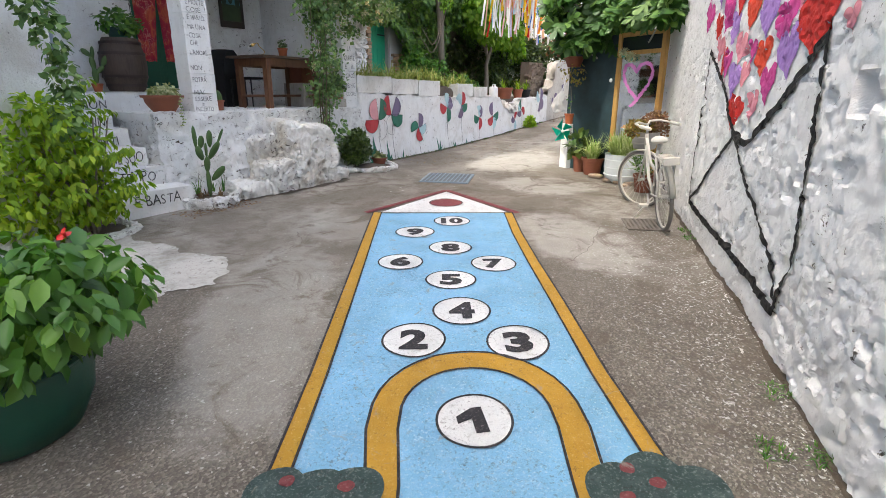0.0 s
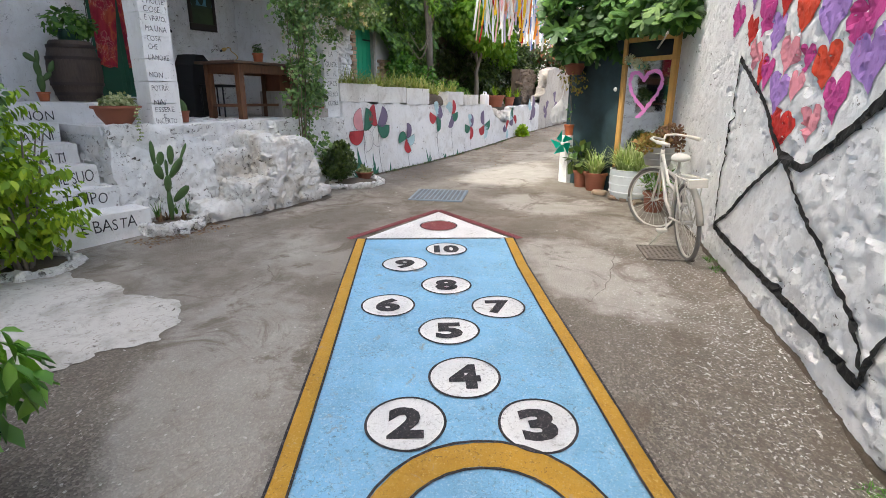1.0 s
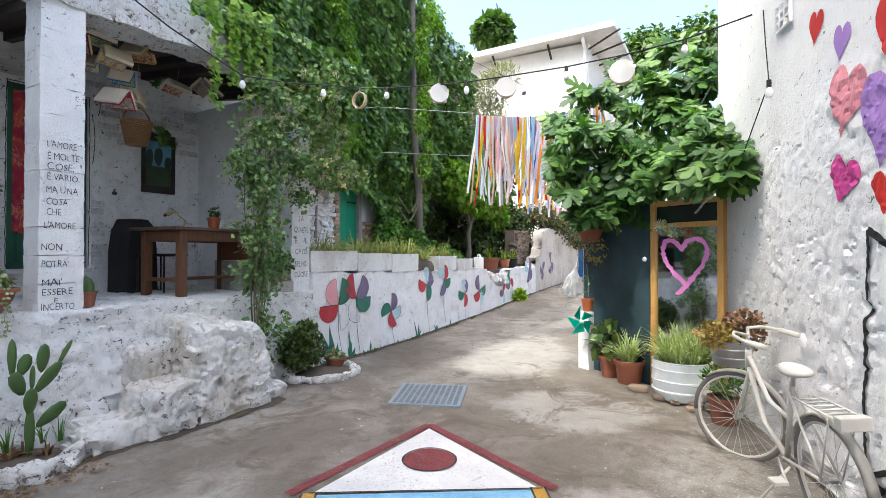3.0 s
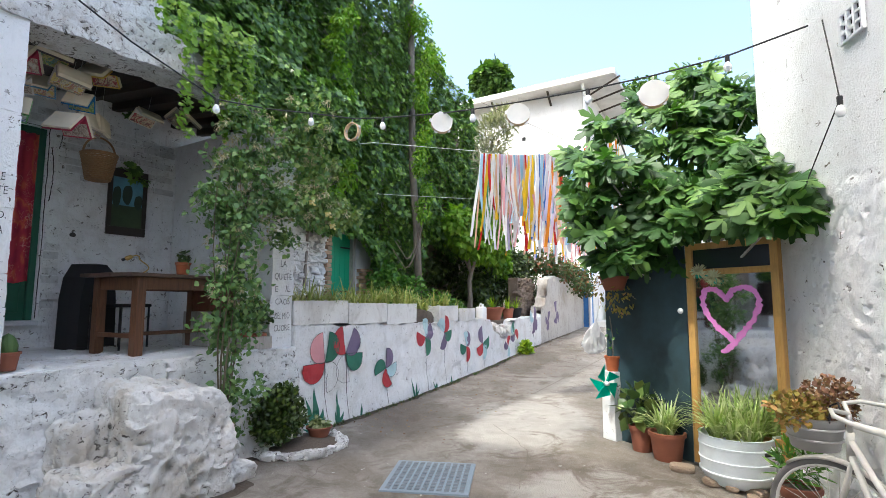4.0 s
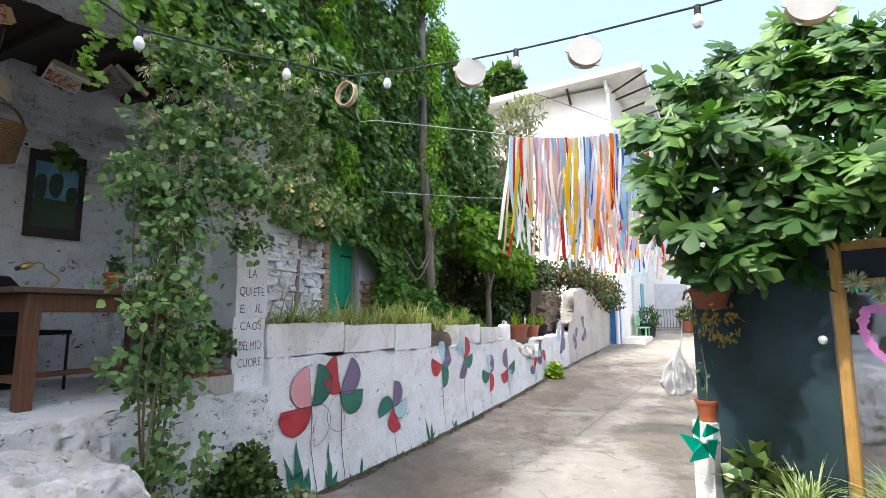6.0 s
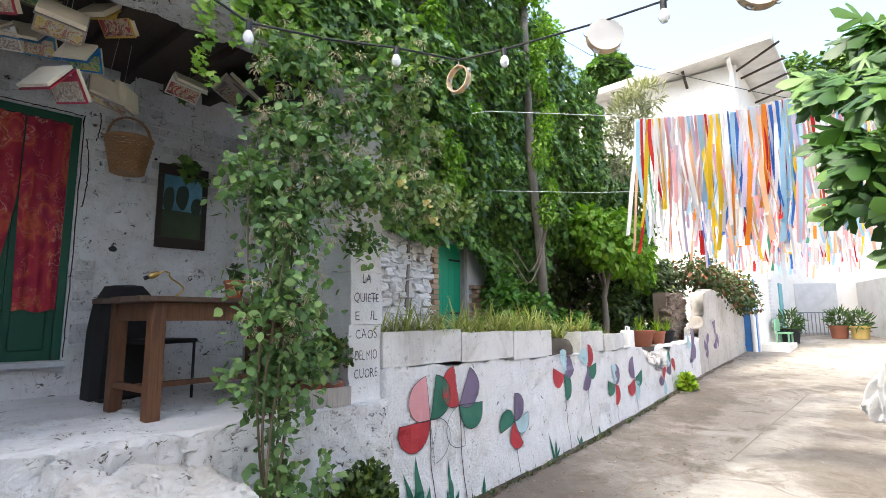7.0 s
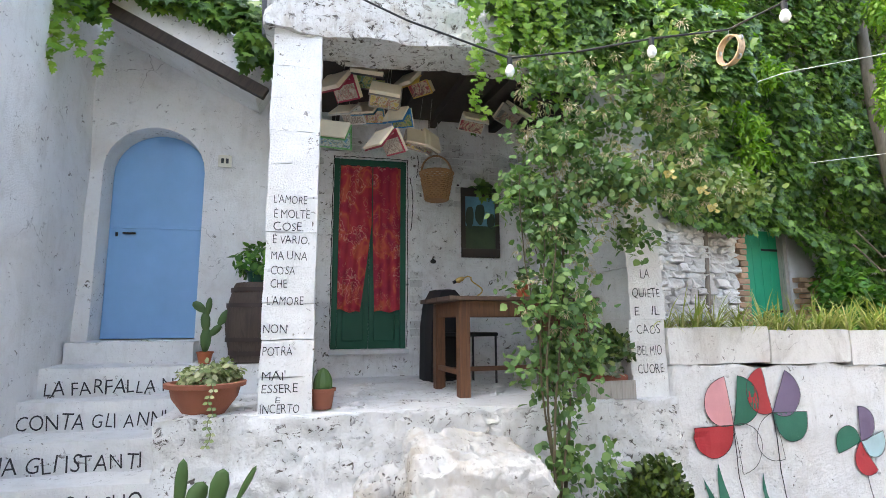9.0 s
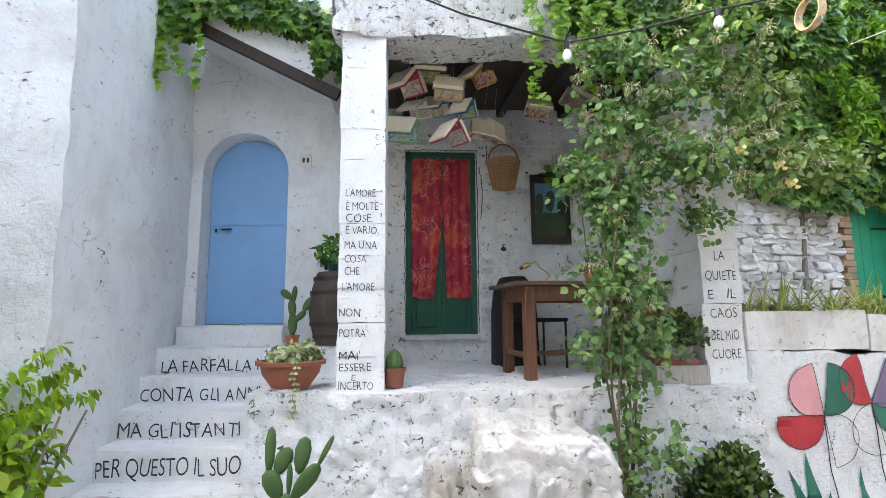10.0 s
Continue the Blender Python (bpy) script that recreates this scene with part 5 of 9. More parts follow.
M_BRICK = vary(painted("old_brick", (0.46, 0.3, 0.19), 0.9, 0.35, 30, (0.55, 0.48, 0.4), 0.6, obj=True), 0.3)
M_PAPER = painted("yellowed_paper", (0.72, 0.63, 0.47), 0.85, 0.05, 60, (0.5, 0.4, 0.25), 0.2)
M_BLOSSOM = leafy("faded_rose", (0.5, 0.4, 0.22), (0.66, 0.58, 0.38), (0.78, 0.72, 0.54), 0.7, 0.3, (1, 1, 0.8))
M_PINKPAINT = painted("pink_brushed_paint", (0.75, 0.25, 0.6), 0.6, 0.25, 25, (0.85, 0.55, 0.8), 0.2)
M_MIRROR = mat("mirror", (0.72, 0.74, 0.74), 0.04, 1.0)
M_SUCC = leafy("yellow_succulent_leaf", (0.22, 0.19, 0.03), (0.36, 0.27, 0.05), (0.42, 0.2, 0.08), 0.5, 0.15)
M_RUSTLEAF = leafy("rust_succulent_leaf", (0.16, 0.07, 0.04), (0.27, 0.13, 0.07), (0.36, 0.22, 0.1), 0.55, 0.1)
M_LEAFDARKGREEN = leafy("jade_leaf", (0.04, 0.09, 0.02), (0.07, 0.13, 0.03), (0.2, 0.24, 0.06), 0.4, 0.12)
M_VARIEG = leafy("variegated_leaf", (0.16, 0.22, 0.08), (0.3, 0.34, 0.15), (0.5, 0.5, 0.3), 0.5, 0.25)


def curtain_cloth():
    m = mat("red_paisley_cloth", (0.3, 0.02, 0.02), 0.85)
    v = coords(m, (1, 1, 0.75))
    warp = mixc(m, 0.3, v, add_noise(m, v, 6.0))
    c = ramp(m, noise_out(m, v, 5.0, 2, 0.5, 0.8), [(0.38, (0.3, 0.016, 0.045)), (0.5, (0.4, 0.03, 0.045)), (0.56, (0.5, 0.1, 0.05)), (0.63, (0.4, 0.035, 0.05)), (0.7, (0.3, 0.02, 0.06))])
    # teardrop motifs with pale outlines and dark hearts
    for size, pale, dark in ((6.5, (0.7, 0.42, 0.34), (0.24, 0.01, 0.035)), (15.0, (0.62, 0.3, 0.2), (0.3, 0.02, 0.04))):
        vo = add(m, "ShaderNodeTexVoronoi", Scale=size)
        link(m, warp, vo.inputs["Vector"])
        c = mixc(m, ramp(m, vo.outputs["Distance"], [(0.0, (0.7,) * 3), (0.1, (0.75,) * 3), (0.14, (0, 0, 0)), (0.2, (0, 0, 0)), (0.23, (0.55,) * 3), (0.27, (0, 0, 0))]), c, dark)
        c = mixc(m, ramp(m, vo.outputs["Distance"], [(0.11, (0, 0, 0)), (0.13, (0.6,) * 3), (0.165, (0, 0, 0)), (0.3, (0, 0, 0)), (0.325, (0.6,) * 3), (0.36, (0, 0, 0))]), c, pale)
    base_in(m, c)
    return m


M_CURTAIN = curtain_cloth()


def pot(t, r_top, r_bot, h, material, rim=0.02, soil=True):
    prof = [(r_bot * 0.96, 0), (r_bot, 0.008), (r_top * 0.97, h * 0.84), (r_top * 1.07, h * 0.85), (r_top * 1.09, h * 0.99), (r_top * 1.05, h), (r_top * 0.95, h), (r_top * 0.9, h * 0.86), (r_top * 0.2, h * 0.85)]
    ob = part("pot", lathe(prof, 28), material, t, smooth=False)
    ob.data.set_sharp_from_angle(angle=radians(40))
    ob.data.polygons.foreach_set("use_smooth", [True] * len(ob.data.polygons))
    if soil:
        part("soil", lathe([(r_top * 0.93, h * 0.87), (r_top * 0.5, h * 0.9), (0.001, h * 0.91)], 20, False), M_SOIL, t)
    return ob


def smooth_part(name, bm, material, parent, label="", sharp=40):
    ob = part(name, bm, material, parent, label, smooth=True)
    ob.data.set_sharp_from_angle(angle=radians(sharp))
    return ob


def pad(bm, base, direction, length, width, thick, face):
    """A prickly pear pad: a flattened egg on an axis."""
    d = Vector(direction).normalized()
    n = Vector(face).normalized()
    s = d.cross(n).normalized()
    n = s.cross(d)
    r = bmesh.ops.create_icosphere(bm, subdivisions=2, radius=1.0)
    for v in r["verts"]:
        x, y, z = v.co
        k = 1.0 + 0.18 * y
        v.co = Vector(base) + d * (length * (0.5 + 0.52 * y)) + s * (width * 0.5 * k * x) + n * (thick * 0.5 * z)


# ---------- doors ----------
gd = thing("door_green", PORCH @ pose(0.1, 2.1, 1.42), "dark green wooden double door behind red patterned curtains", "door", kind="structure")
for nm, q in (("jamb", (0.0, 0.06, 0, 0.1, 0, 2.07)), ("jamb", (0.73, 0.79, 0, 0.1, 0, 2.07)), ("head", (0.061, 0.729, 0.0, 0.1, 2.0, 2.07))):
    part(nm, boxed(*q, bev=0.006), M_GREENDOOR, gd)
for k in (0, 1):
    x0 = 0.062 + k * 0.335
    leaf = part("door_leaf", boxed(x0, x0 + 0.331, 0.05, 0.09, 0.0, 1.995, bev=0.003), M_GREENDOOR, gd)
    for z0, z1 in ((0.08, 0.5), (0.6, 1.2), (1.3, 1.9)):
        part("panel", boxed(x0 + 0.05, x0 + 0.28, 0.036, 0.055, z0, z1, bev=0.012), M_GREENDOOR, leaf)
part("sill", boxed(-0.02, 0.81, -0.12, 0.1, -0.05, -0.002, bev=0.006), M_GREYW, gd)
for k, (xa, xb, la, lb) in enumerate([(0.07, 0.415, 0.41, 0.38), (0.425, 0.735, 0.39, 0.4)]):
    bm = bmesh.new()
    n, m_ = 26, 30
    grid = []
    for i in range(n + 1):
        u = i / n
        for j in range(m_ + 1):
            v = j / m_
            z = 2.0 + (la + (lb - la) * u - 2.0) * v + 0.012 * math.sin(u * 9) * v
            pull = 0.2 * max(0, v - 0.4) ** 1.1
            x = xa + (xb - xa) * u + (-pull * u - 0.02 * v * (1 - u) if k == 0 else pull * 0.25 * (1 - u) + 0.02 * v * u)
            y = 0.012 + 0.016 * math.sin(u * 20 + k + 1.3 * v) * (0.5 + 0.5 * v)
            grid.append(bm.verts.new((x, y, z)))
    for i in range(n):
        for j in range(m_):
            a = i * (m_ + 1) + j
            bm.faces.new((grid[a], grid[a + 1], grid[a + m_ + 2], grid[a + m_ + 1]))
    part("curtain", bm, M_CURTAIN, gd, "red and orange paisley cloth", smooth=True)
part("curtain_rod", tube([(0.05, 0.015, 2.0), (0.74, 0.015, 2.0)], 0.008), M_BLACKMETAL, gd)

bd = thing("door_blue", PORCH @ pose(-1.96, 1.85, 1.55), "sky blue arched two-part wooden door, closed", "door", kind="structure")


def arched(x0, x1, z0, zs, rise, y0, y1, cut=None):
    bm = bmesh.new()
    pts = [(x0, z0), (x1, z0)] + [((x0 + x1) / 2 + (x1 - x0) / 2 * math.cos(t), zs + rise * math.sin(t)) for t in np.linspace(0, math.pi, 17)]
    f = bm.faces.new([bm.verts.new((x, y0, z)) for x, z in pts])
    r = bmesh.ops.extrude_face_region(bm, geom=[f])
    bmesh.ops.translate(bm, vec=(0, y1 - y0, 0), verts=[v for v in r["geom"] if isinstance(v, bmesh.types.BMVert)])
    bmesh.ops.recalc_face_normals(bm, faces=bm.faces)
    return bm


part("lower_leaf", boxed(0.005, 0.855, 0, 0.04, 0.01, 1.06, bev=0.004), M_BLUEDOOR, bd)
part("upper_leaf", arched(0.005, 0.855, 1.066, 1.55, 0.415, 0.0, 0.04), M_BLUEDOOR, bd)
part("cover_strip", boxed(0.01, 0.85, -0.012, -0.001, 1.04, 1.075, bev=0.003), M_BLUEDOOR, bd)
part("latch", boxed(0.13, 0.24, -0.03, -0.003, 0.985, 1.0, bev=0.003), M_BLACKMETAL, bd, "black iron latch")
part("keyhole_plate", boxed(0.065, 0.085, -0.014, -0.002, 0.96, 1.0, bev=0.002), M_BLACKMETAL, bd)

hn = thing("number_plate", PORCH @ pose(-0.925, 1.615, 3.226), "small cream ceramic house number plate", "sign")
part("plate", boxed(-0.06, 0.06, -0.012, 0.0, -0.06, 0.06, bev=0.004), painted("cream_tile", (0.68, 0.64, 0.52), 0.35, 0.05, 30, (0.4, 0.36, 0.3), 0.05), hn)
for dx in (-0.02, 0.022):
    part("mark", boxed(dx - 0.012, dx + 0.012, -0.016, -0.0125, -0.022, 0.026), M_INK, hn)

# ---------- porch furniture ----------
tb = thing("table", PORCH @ pose(1.04, 0.32, 1.13, 0, 0, 6), "old pine farmhouse table with worn top on the porch", "table")
TW, TD, TH = 1.1, 0.67, 0.75
for i in range(5):
    part("top_plank", boxed(-0.1 + 0.004 * (i % 2), TW + 0.1, -0.06 + i * 0.158, -0.06 + (i + 1) * 0.158 - 0.005, TH - 0.032, TH + 0.002 * (i % 3), bev=0.005), M_TABLETOP, tb, "weathered grey-brown plank")
for x in (0.0, TW - 0.085):
    for y in (0.0, TD - 0.085):
        part("leg", boxed(x, x + 0.085, y, y + 0.085, 0, TH - 0.034, bev=0.006), M_TABLE, tb)
for q in ((0.087, TW - 0.087, 0.015, 0.04), (0.087, TW - 0.087, TD - 0.04, TD - 0.015)):
    part("apron", boxed(*q, TH - 0.15, TH - 0.035, bev=0.003), M_TABLE, tb)
for x in (0.015, TW - 0.04):
    part("apron", boxed(x, x + 0.025, 0.087, TD - 0.087, TH - 0.15, TH - 0.035, bev=0.003), M_TABLE, tb)
    part("stretcher", boxed(x, x + 0.035, 0.087, TD - 0.087, 0.16, 0.2, bev=0.003), M_TABLE, tb)
part("stretcher", boxed(0.05, TW - 0.05, TD / 2 - 0.02, TD / 2 + 0.02, 0.162, 0.198, bev=0.003), M_TABLE, tb)

lp = thing("desk_lamp", PORCH @ pose(1.3, 0.74, 1.13 + TH + 0.004), "small brass gooseneck lamp on the table", "lamp")
smooth_part("base", lathe([(0.045, 0), (0.045, 0.012), (0.012, 0.02)], 20), M_BRASS, lp)
neck = [(0.0 + 0.05 * math.sin(a * 2.4), 0, 0.02 + 0.075 * a) for a in np.linspace(0, 2.1, 14)]
neck += [(neck[-1][0] - 0.03, 0, neck[-1][2] + 0.012), (neck[-1][0] - 0.06, 0, neck[-1][2] - 0.002)]
part("neck", tube(neck, 0.006, 8), M_BRASS, lp, smooth=True)
hx, hz = neck[-1][0], neck[-1][2]
part("head", tube([(hx, 0, hz), (hx - 0.02, 0, hz - 0.008), (hx - 0.055, 0, hz - 0.025), (hx - 0.075, 0, hz - 0.033)], [0.008, 0.02, 0.024, 0.012], 12), M_BRASS, lp, smooth=True)
part("socket", tube([(hx - 0.075, 0, hz - 0.033), (hx - 0.098, 0, hz - 0.043)], 0.014, 10), M_BLACKMETAL, lp, "black lamp socket")

rp = thing("flower_pot", PORCH @ pose(1.74, 0.8, 1.13 + TH + 0.004), "terracotta plastic pot with a small plant on the table", "pot")
pot(rp, 0.075, 0.055, 0.15, M_PLASTIC_TC)
crown("plant", LEAF_OVATE, 60, [(0, 0, 0.2, 0.07, 0.07, 0.08)], 0.05, M_LEAFDARKGREEN, rp, 3)

ch = thing("chair", PORCH @ pose(1.36, 1.25, 1.13, 0, 0, 20), "black metal chair beside the table", "chair")
part("seat", boxed(-0.2, 0.2, -0.2, 0.2, 0.43, 0.465, bev=0.012), M_DARK, ch)
for x in (-0.18, 0.18):
    for y in (-0.18, 0.18):
        part("leg", tube([(x, y, 0), (x, y, 0.43)], 0.011, 8), M_BLACKMETAL, ch)
ac = thing("covered_armchair", PORCH @ pose(1.2, 1.6, 1.13, 0, 0, 10) @ Matrix.Diagonal((0.82, 1, 0.95, 1)), "armchair draped in a black cover", "armchair")
bm = bmesh.new()
prof = [(-0.25, 0.0), (-0.24, 0.55), (-0.2, 0.78), (-0.1, 0.93), (0.06, 0.94), (0.17, 0.84), (0.21, 0.55), (0.23, 0.0)]
for y in (-0.18, 0.0, 0.2):
    k = 1.0 if y < 0.1 else 0.9
    for x, z in prof:
        bm.verts.new((x * k, y, z * (1 if y > -0.1 else 0.98)))
bm.verts.ensure_lookup_table()
np_ = len(prof)
for a in (0, 1):
    for i in range(np_ - 1):
        bm.faces.new((bm.verts[a * np_ + i], bm.verts[a * np_ + i + 1], bm.verts[(a + 1) * np_ + i + 1], bm.verts[(a + 1) * np_ + i]))
bm.faces.new([bm.verts[i] for i in range(np_)])
bm.faces.new([bm.verts[2 * np_ + i] for i in reversed(range(np_))])
bmesh.ops.recalc_face_normals(bm, faces=bm.faces)
part("cover", bm, M_DARK, ac)
part("cover_skirt", tube([(-0.256, -0.19, 0.02), (-0.1, -0.2, 0.012), (0.08, -0.19, 0.02), (0.236, -0.19, 0.012)], [0.014, 0.02, 0.016, 0.014], 8), M_DARK, ac, "gathered black hem", smooth=True)
for fx in (-0.18, 0.16):
    for fy in (-0.12, 0.12):
        part("foot", boxed(fx - 0.02, fx + 0.02, fy - 0.02, fy + 0.02, 0.0, 0.05, bev=0.004), M_GREYWOOD, ac)

cb = thing("cabinet", PORCH @ pose(1.95, 0.66, 1.13), "low reddish wooden cabinet against the porch side wall", "cabinet")
M_MAHOG = wood("red_brown_wood", (0.14, 0.04, 0.02), (0.2, 0.07, 0.035), 0.5)
part("body", boxed(0.04, 0.36, 0.0, 0.5, 0.0, 0.38, bev=0.006), M_GREYWOOD, cb)
part("chest", boxed(0.06, 0.34, 0.04, 0.46, 0.383, 0.66, bev=0.008), M_MAHOG, cb, "red-brown wooden chest")

# barrel with a potted plant
br = thing("barrel", PORCH @ pose(-0.5, 1.24, 1.37), "dark old oak wine barrel on the landing", "barrel")
prof = [(0.2, 0.0), (0.21, 0.0)] + [(0.215 + 0.06 * math.sin(math.pi * k / 10), 0.02 + 0.062 * k) for k in range(11)] + [(0.2, 0.66), (0.195, 0.63)]
bm = lathe(prof, 22)
smooth_part("body", bm, M_BARREL, br)
for z, r in ((0.06, 0.232), (0.17, 0.262), (0.45, 0.264), (0.58, 0.236)):
    smooth_part("hoop", lathe([(r, z), (r + 0.006, z), (r + 0.006, z + 0.035), (r, z + 0.035)], 28, False), M_BARREL_HOOP, br)
bp = thing("flower_pot", PORCH @ pose(-0.5, 1.24, 2.01), "green plastic pot with a leafy plant on the barrel", "pot")
pot(bp, 0.13, 0.1, 0.14, M_PLASTICGREEN)
crown("plant", LEAF_OVATE, 420, [(0, 0, 0.22, 0.22, 0.2, 0.14), (0.15, -0.05, 0.18, 0.12, 0.12, 0.1)], 0.075, M_POTLEAF, bp, 8)

bw = thing("planter_bowl", PORCH @ pose(-0.655, 0.08, 1.135), "terracotta bowl with trailing variegated plant on the porch edge", "pot")
smooth_part("pot", lathe([(0.12, 0), (0.125, 0.01), (0.19, 0.1), (0.205, 0.16), (0.235, 0.165), (0.238, 0.19), (0.2, 0.192), (0.18, 0.15), (0.02, 0.14)], 32), M_TERRA, bw)
crown("plant", LEAF_OVATE, 700, [(0, 0, 0.22, 0.19, 0.18, 0.1), (0.1, 0.05, 0.25, 0.12, 0.12, 0.08)], 0.04, M_VARIEG, bw, 12)
r = random.Random(4)
pts = [(0.08 + 0.015 * math.sin(k * 1.7), -0.235 - 0.01 * math.sin(k), 0.2 - 0.035 * k) for k in range(11)]
part("runner", tube(pts, 0.003, 5), M_STEM, bw)
put("runner_leaves", leaves_mesh("runner_leaves", LEAF_OVATE, [p for p in pts for _ in (0, 1)], [(s, -0.4, -0.3) for p in pts for s in (-1, 1)], [(0, -1, 0.4)] * 22, [0.03] * 22, M_VARIEG), bw)

pc = thing("potted_cactus", PORCH @ pose(-0.9, 1.0 + 0.14, 1.365), "prickly pear cactus in a small orange pot on the top step", "cactus")
pot(pc, 0.062, 0.045, 0.1, M_PLASTIC_TC)
for q in [((0, 0, 0.09), (0, 0, 1), 0.2, 0.085), ((0, 0, 0.25), (-0.1, 0, 1), 0.17, 0.075), ((0, 0, 0.38), (0.1, 0, 1), 0.16, 0.05), ((-0.01, 0, 0.42), (-0.9, 0, 0.7), 0.13, 0.07), ((0.02, 0, 0.22), (0.8, 0, 0.8), 0.13, 0.06), ((0.09, 0, 0.31), (0.6, 0, 0.9), 0.15, 0.075)]:
    bm = bmesh.new()
    pad(bm, q[0], q[1], q[2], q[3], 0.03, (0.1, -1, 0))
    part("pad", bm, M_CACTUS, pc, smooth=True)

bc = thing("potted_cactus", PORCH @ pose(0.055, 0.08, 1.135), "round barrel cactus in a terracotta pot by the pillar", "cactus")
pot(bc, 0.078, 0.06, 0.13, M_TERRA)
bm = bmesh.new()
n = 24
prev = None
for k in range(12):
    t = k / 11
    rr, z = 0.058 * math.sin(math.pi * (0.28 + 0.72 * t)) ** 0.6 + 0.001, 0.11 + 0.15 * t
    ring = [bm.verts.new(((rr * (1.0 + 0.07 * (i % 2))) * math.cos(2 * math.pi * i / n), (rr * (1.0 + 0.07 * (i % 2))) * math.sin(2 * math.pi * i / n), z)) for i in range(n)]
    if prev:
        for i in range(n):
            bm.faces.new((prev[i], prev[(i + 1) % n], ring[(i + 1) % n], ring[i]))
    prev = ring
bm.faces.new(prev)
part("body", bm, M_CACTUS, bc)

# framed picture
pic = thing("painting", PORCH @ pose(1.506, 2.045, 2.41), "dark framed landscape painting of trees by water on the porch wall", "painting")
M_FRAME = mat("dark_brown_frame", (0.03, 0.02, 0.015), 0.5)
for q in ((0, 0.45, 0, 0.1), (0, 0.45, 0.7, 0.8), (0, 0.05, 0.101, 0.699), (0.4, 0.45, 0.101, 0.699)):
    part("frame", boxed(q[0], q[1], -0.025, 0.0, q[2], q[3], bev=0.004), M_FRAME, pic)
part("canvas", boxed(0.05, 0.4, -0.012, -0.002, 0.1, 0.7), painted("painted_water_and_sky", (0.1, 0.26, 0.36), 0.5, 0.05, 20, (0.2, 0.35, 0.4), 0.1, shift=0.5), pic)
part("shore", boxed(0.05, 0.4, -0.0145, -0.0122, 0.1, 0.36), painted("painted_shore", (0.035, 0.06, 0.025), 0.5, 0.2, 14, (0.1, 0.11, 0.04), 0.1, shift=0.5), pic)
for cx, cz, rx, rz in ((0.1, 0.46, 0.05, 0.13), (0.22, 0.5, 0.06, 0.12), (0.35, 0.42, 0.05, 0.09)):
    bm = outline_mesh([disc(cx, cz, rx, rz, 18, 0.1, 2)])
    on_relief("painted_tree", bm, Flat(-0.015), mat("painted_tree_green", (0.02, 0.04, 0.025), 0.5) if "painted_tree_green" not in bpy.data.materials else bpy.data.materials["painted_tree_green"], pic, 0.001)

# hanging basket
bk = thing("basket", PORCH @ pose(1.075, 1.3, 2.86) @ Matrix.Diagonal((1.08, 1.08, 0.9, 1)), "brown wicker basket hanging from the porch ceiling", "basket")
for k in range(14):
    z = k * 0.021
    rr = 0.098 + 0.045 * k / 13
    pts = [((rr + 0.004 * (1 if (i + k) % 2 else -1)) * math.cos(2 * math.pi * i / 36), (rr + 0.004 * (1 if (i + k) % 2 else -1)) * math.sin(2 * math.pi * i / 36), z + 0.01) for i in range(37)]
    part("withy", tube(pts, 0.0105, 5), M_WICKER, bk)
part("base", lathe([(0.1, 0), (0.1, 0.012)], 20), M_WICKER, bk)
part("rim", tube([(0.146 * math.cos(a), 0.146 * math.sin(a), 0.3) for a in np.linspace(0, 2 * math.pi, 33)], 0.014, 6), M_WICKER, bk)
part("handle", tube([(0.14 * math.cos(a), 0, 0.3 + 0.2 * math.sin(a)) for a in np.linspace(0, math.pi, 17)], 0.01, 6), M_WICKER, bk)
part("hanging_cord", tube([(0, 0, 0.5), (0.01, 0, 0.88)], 0.004, 5), M_CORD, bk)

# books hung from the ceiling like birds
COVERS = {"w": (0.7, 0.66, 0.58), "r": (0.38, 0.02, 0.05), "b": (0.01, 0.16, 0.42), "g": (0.12, 0.34, 0.1), "y": (0.66, 0.42, 0.06), "n": (0.12, 0.1, 0.09), "k": (0.35, 0.3, 0.26), "c": (0.08, 0.25, 0.4)}
M_COVER = {k: painted("book_cover_" + {"w": "white", "r": "dark_red", "b": "blue", "g": "green", "y": "yellow", "n": "dark_grey", "k": "beige", "c": "sea_blue"}[k], v, 0.45, 0.08, 30, (0.6, 0.55, 0.5), 0.05) for k, v in COVERS.items()}


def print_cover(name, a, b, c):
    """A blotchy printed picture in three inks."""
    m = mat(name, a, 0.4)
    v = coords(m, obj=True)
    col = ramp(m, noise_out(m, v, 16, 3, 0.55, 1.2), [(0.4, a), (0.43, b), (0.5, b), (0.53, c), (0.58, a), (0.64, (0.06, 0.045, 0.04))])
    base_in(m, mixc(m, ramp(m, noise_out(m, v, 45, 3, 0.6, 1.0), [(0.55, (0, 0, 0)), (0.6, (0.6,) * 3)]), col, tuple(x * 0.35 for x in b)))
    return m


M_PRINT = {k: print_cover("printed_cover_" + n, a, b, c) for k, n, a, b, c in (
    ("w", "cream", (0.6, 0.54, 0.44), (0.5, 0.42, 0.3), (0.35, 0.06, 0.06)), ("g", "meadow", (0.22, 0.4, 0.12), (0.55, 0.5, 0.18), (0.12, 0.3, 0.42)), ("r", "red", (0.4, 0.05, 0.06), (0.6, 0.45, 0.3), (0.2, 0.12, 0.1)),
    ("y", "yellow", (0.66, 0.5, 0.16), (0.62, 0.55, 0.4), (0.4, 0.08, 0.12)), ("k", "beige", (0.45, 0.36, 0.27), (0.58, 0.5, 0.38), (0.25, 0.16, 0.12)), ("c", "sea", (0.12, 0.28, 0.4), (0.45, 0.5, 0.45), (0.3, 0.3, 0.2)), ("n", "dusk", (0.14, 0.12, 0.12), (0.4, 0.33, 0.25), (0.35, 0.12, 0.06)))}


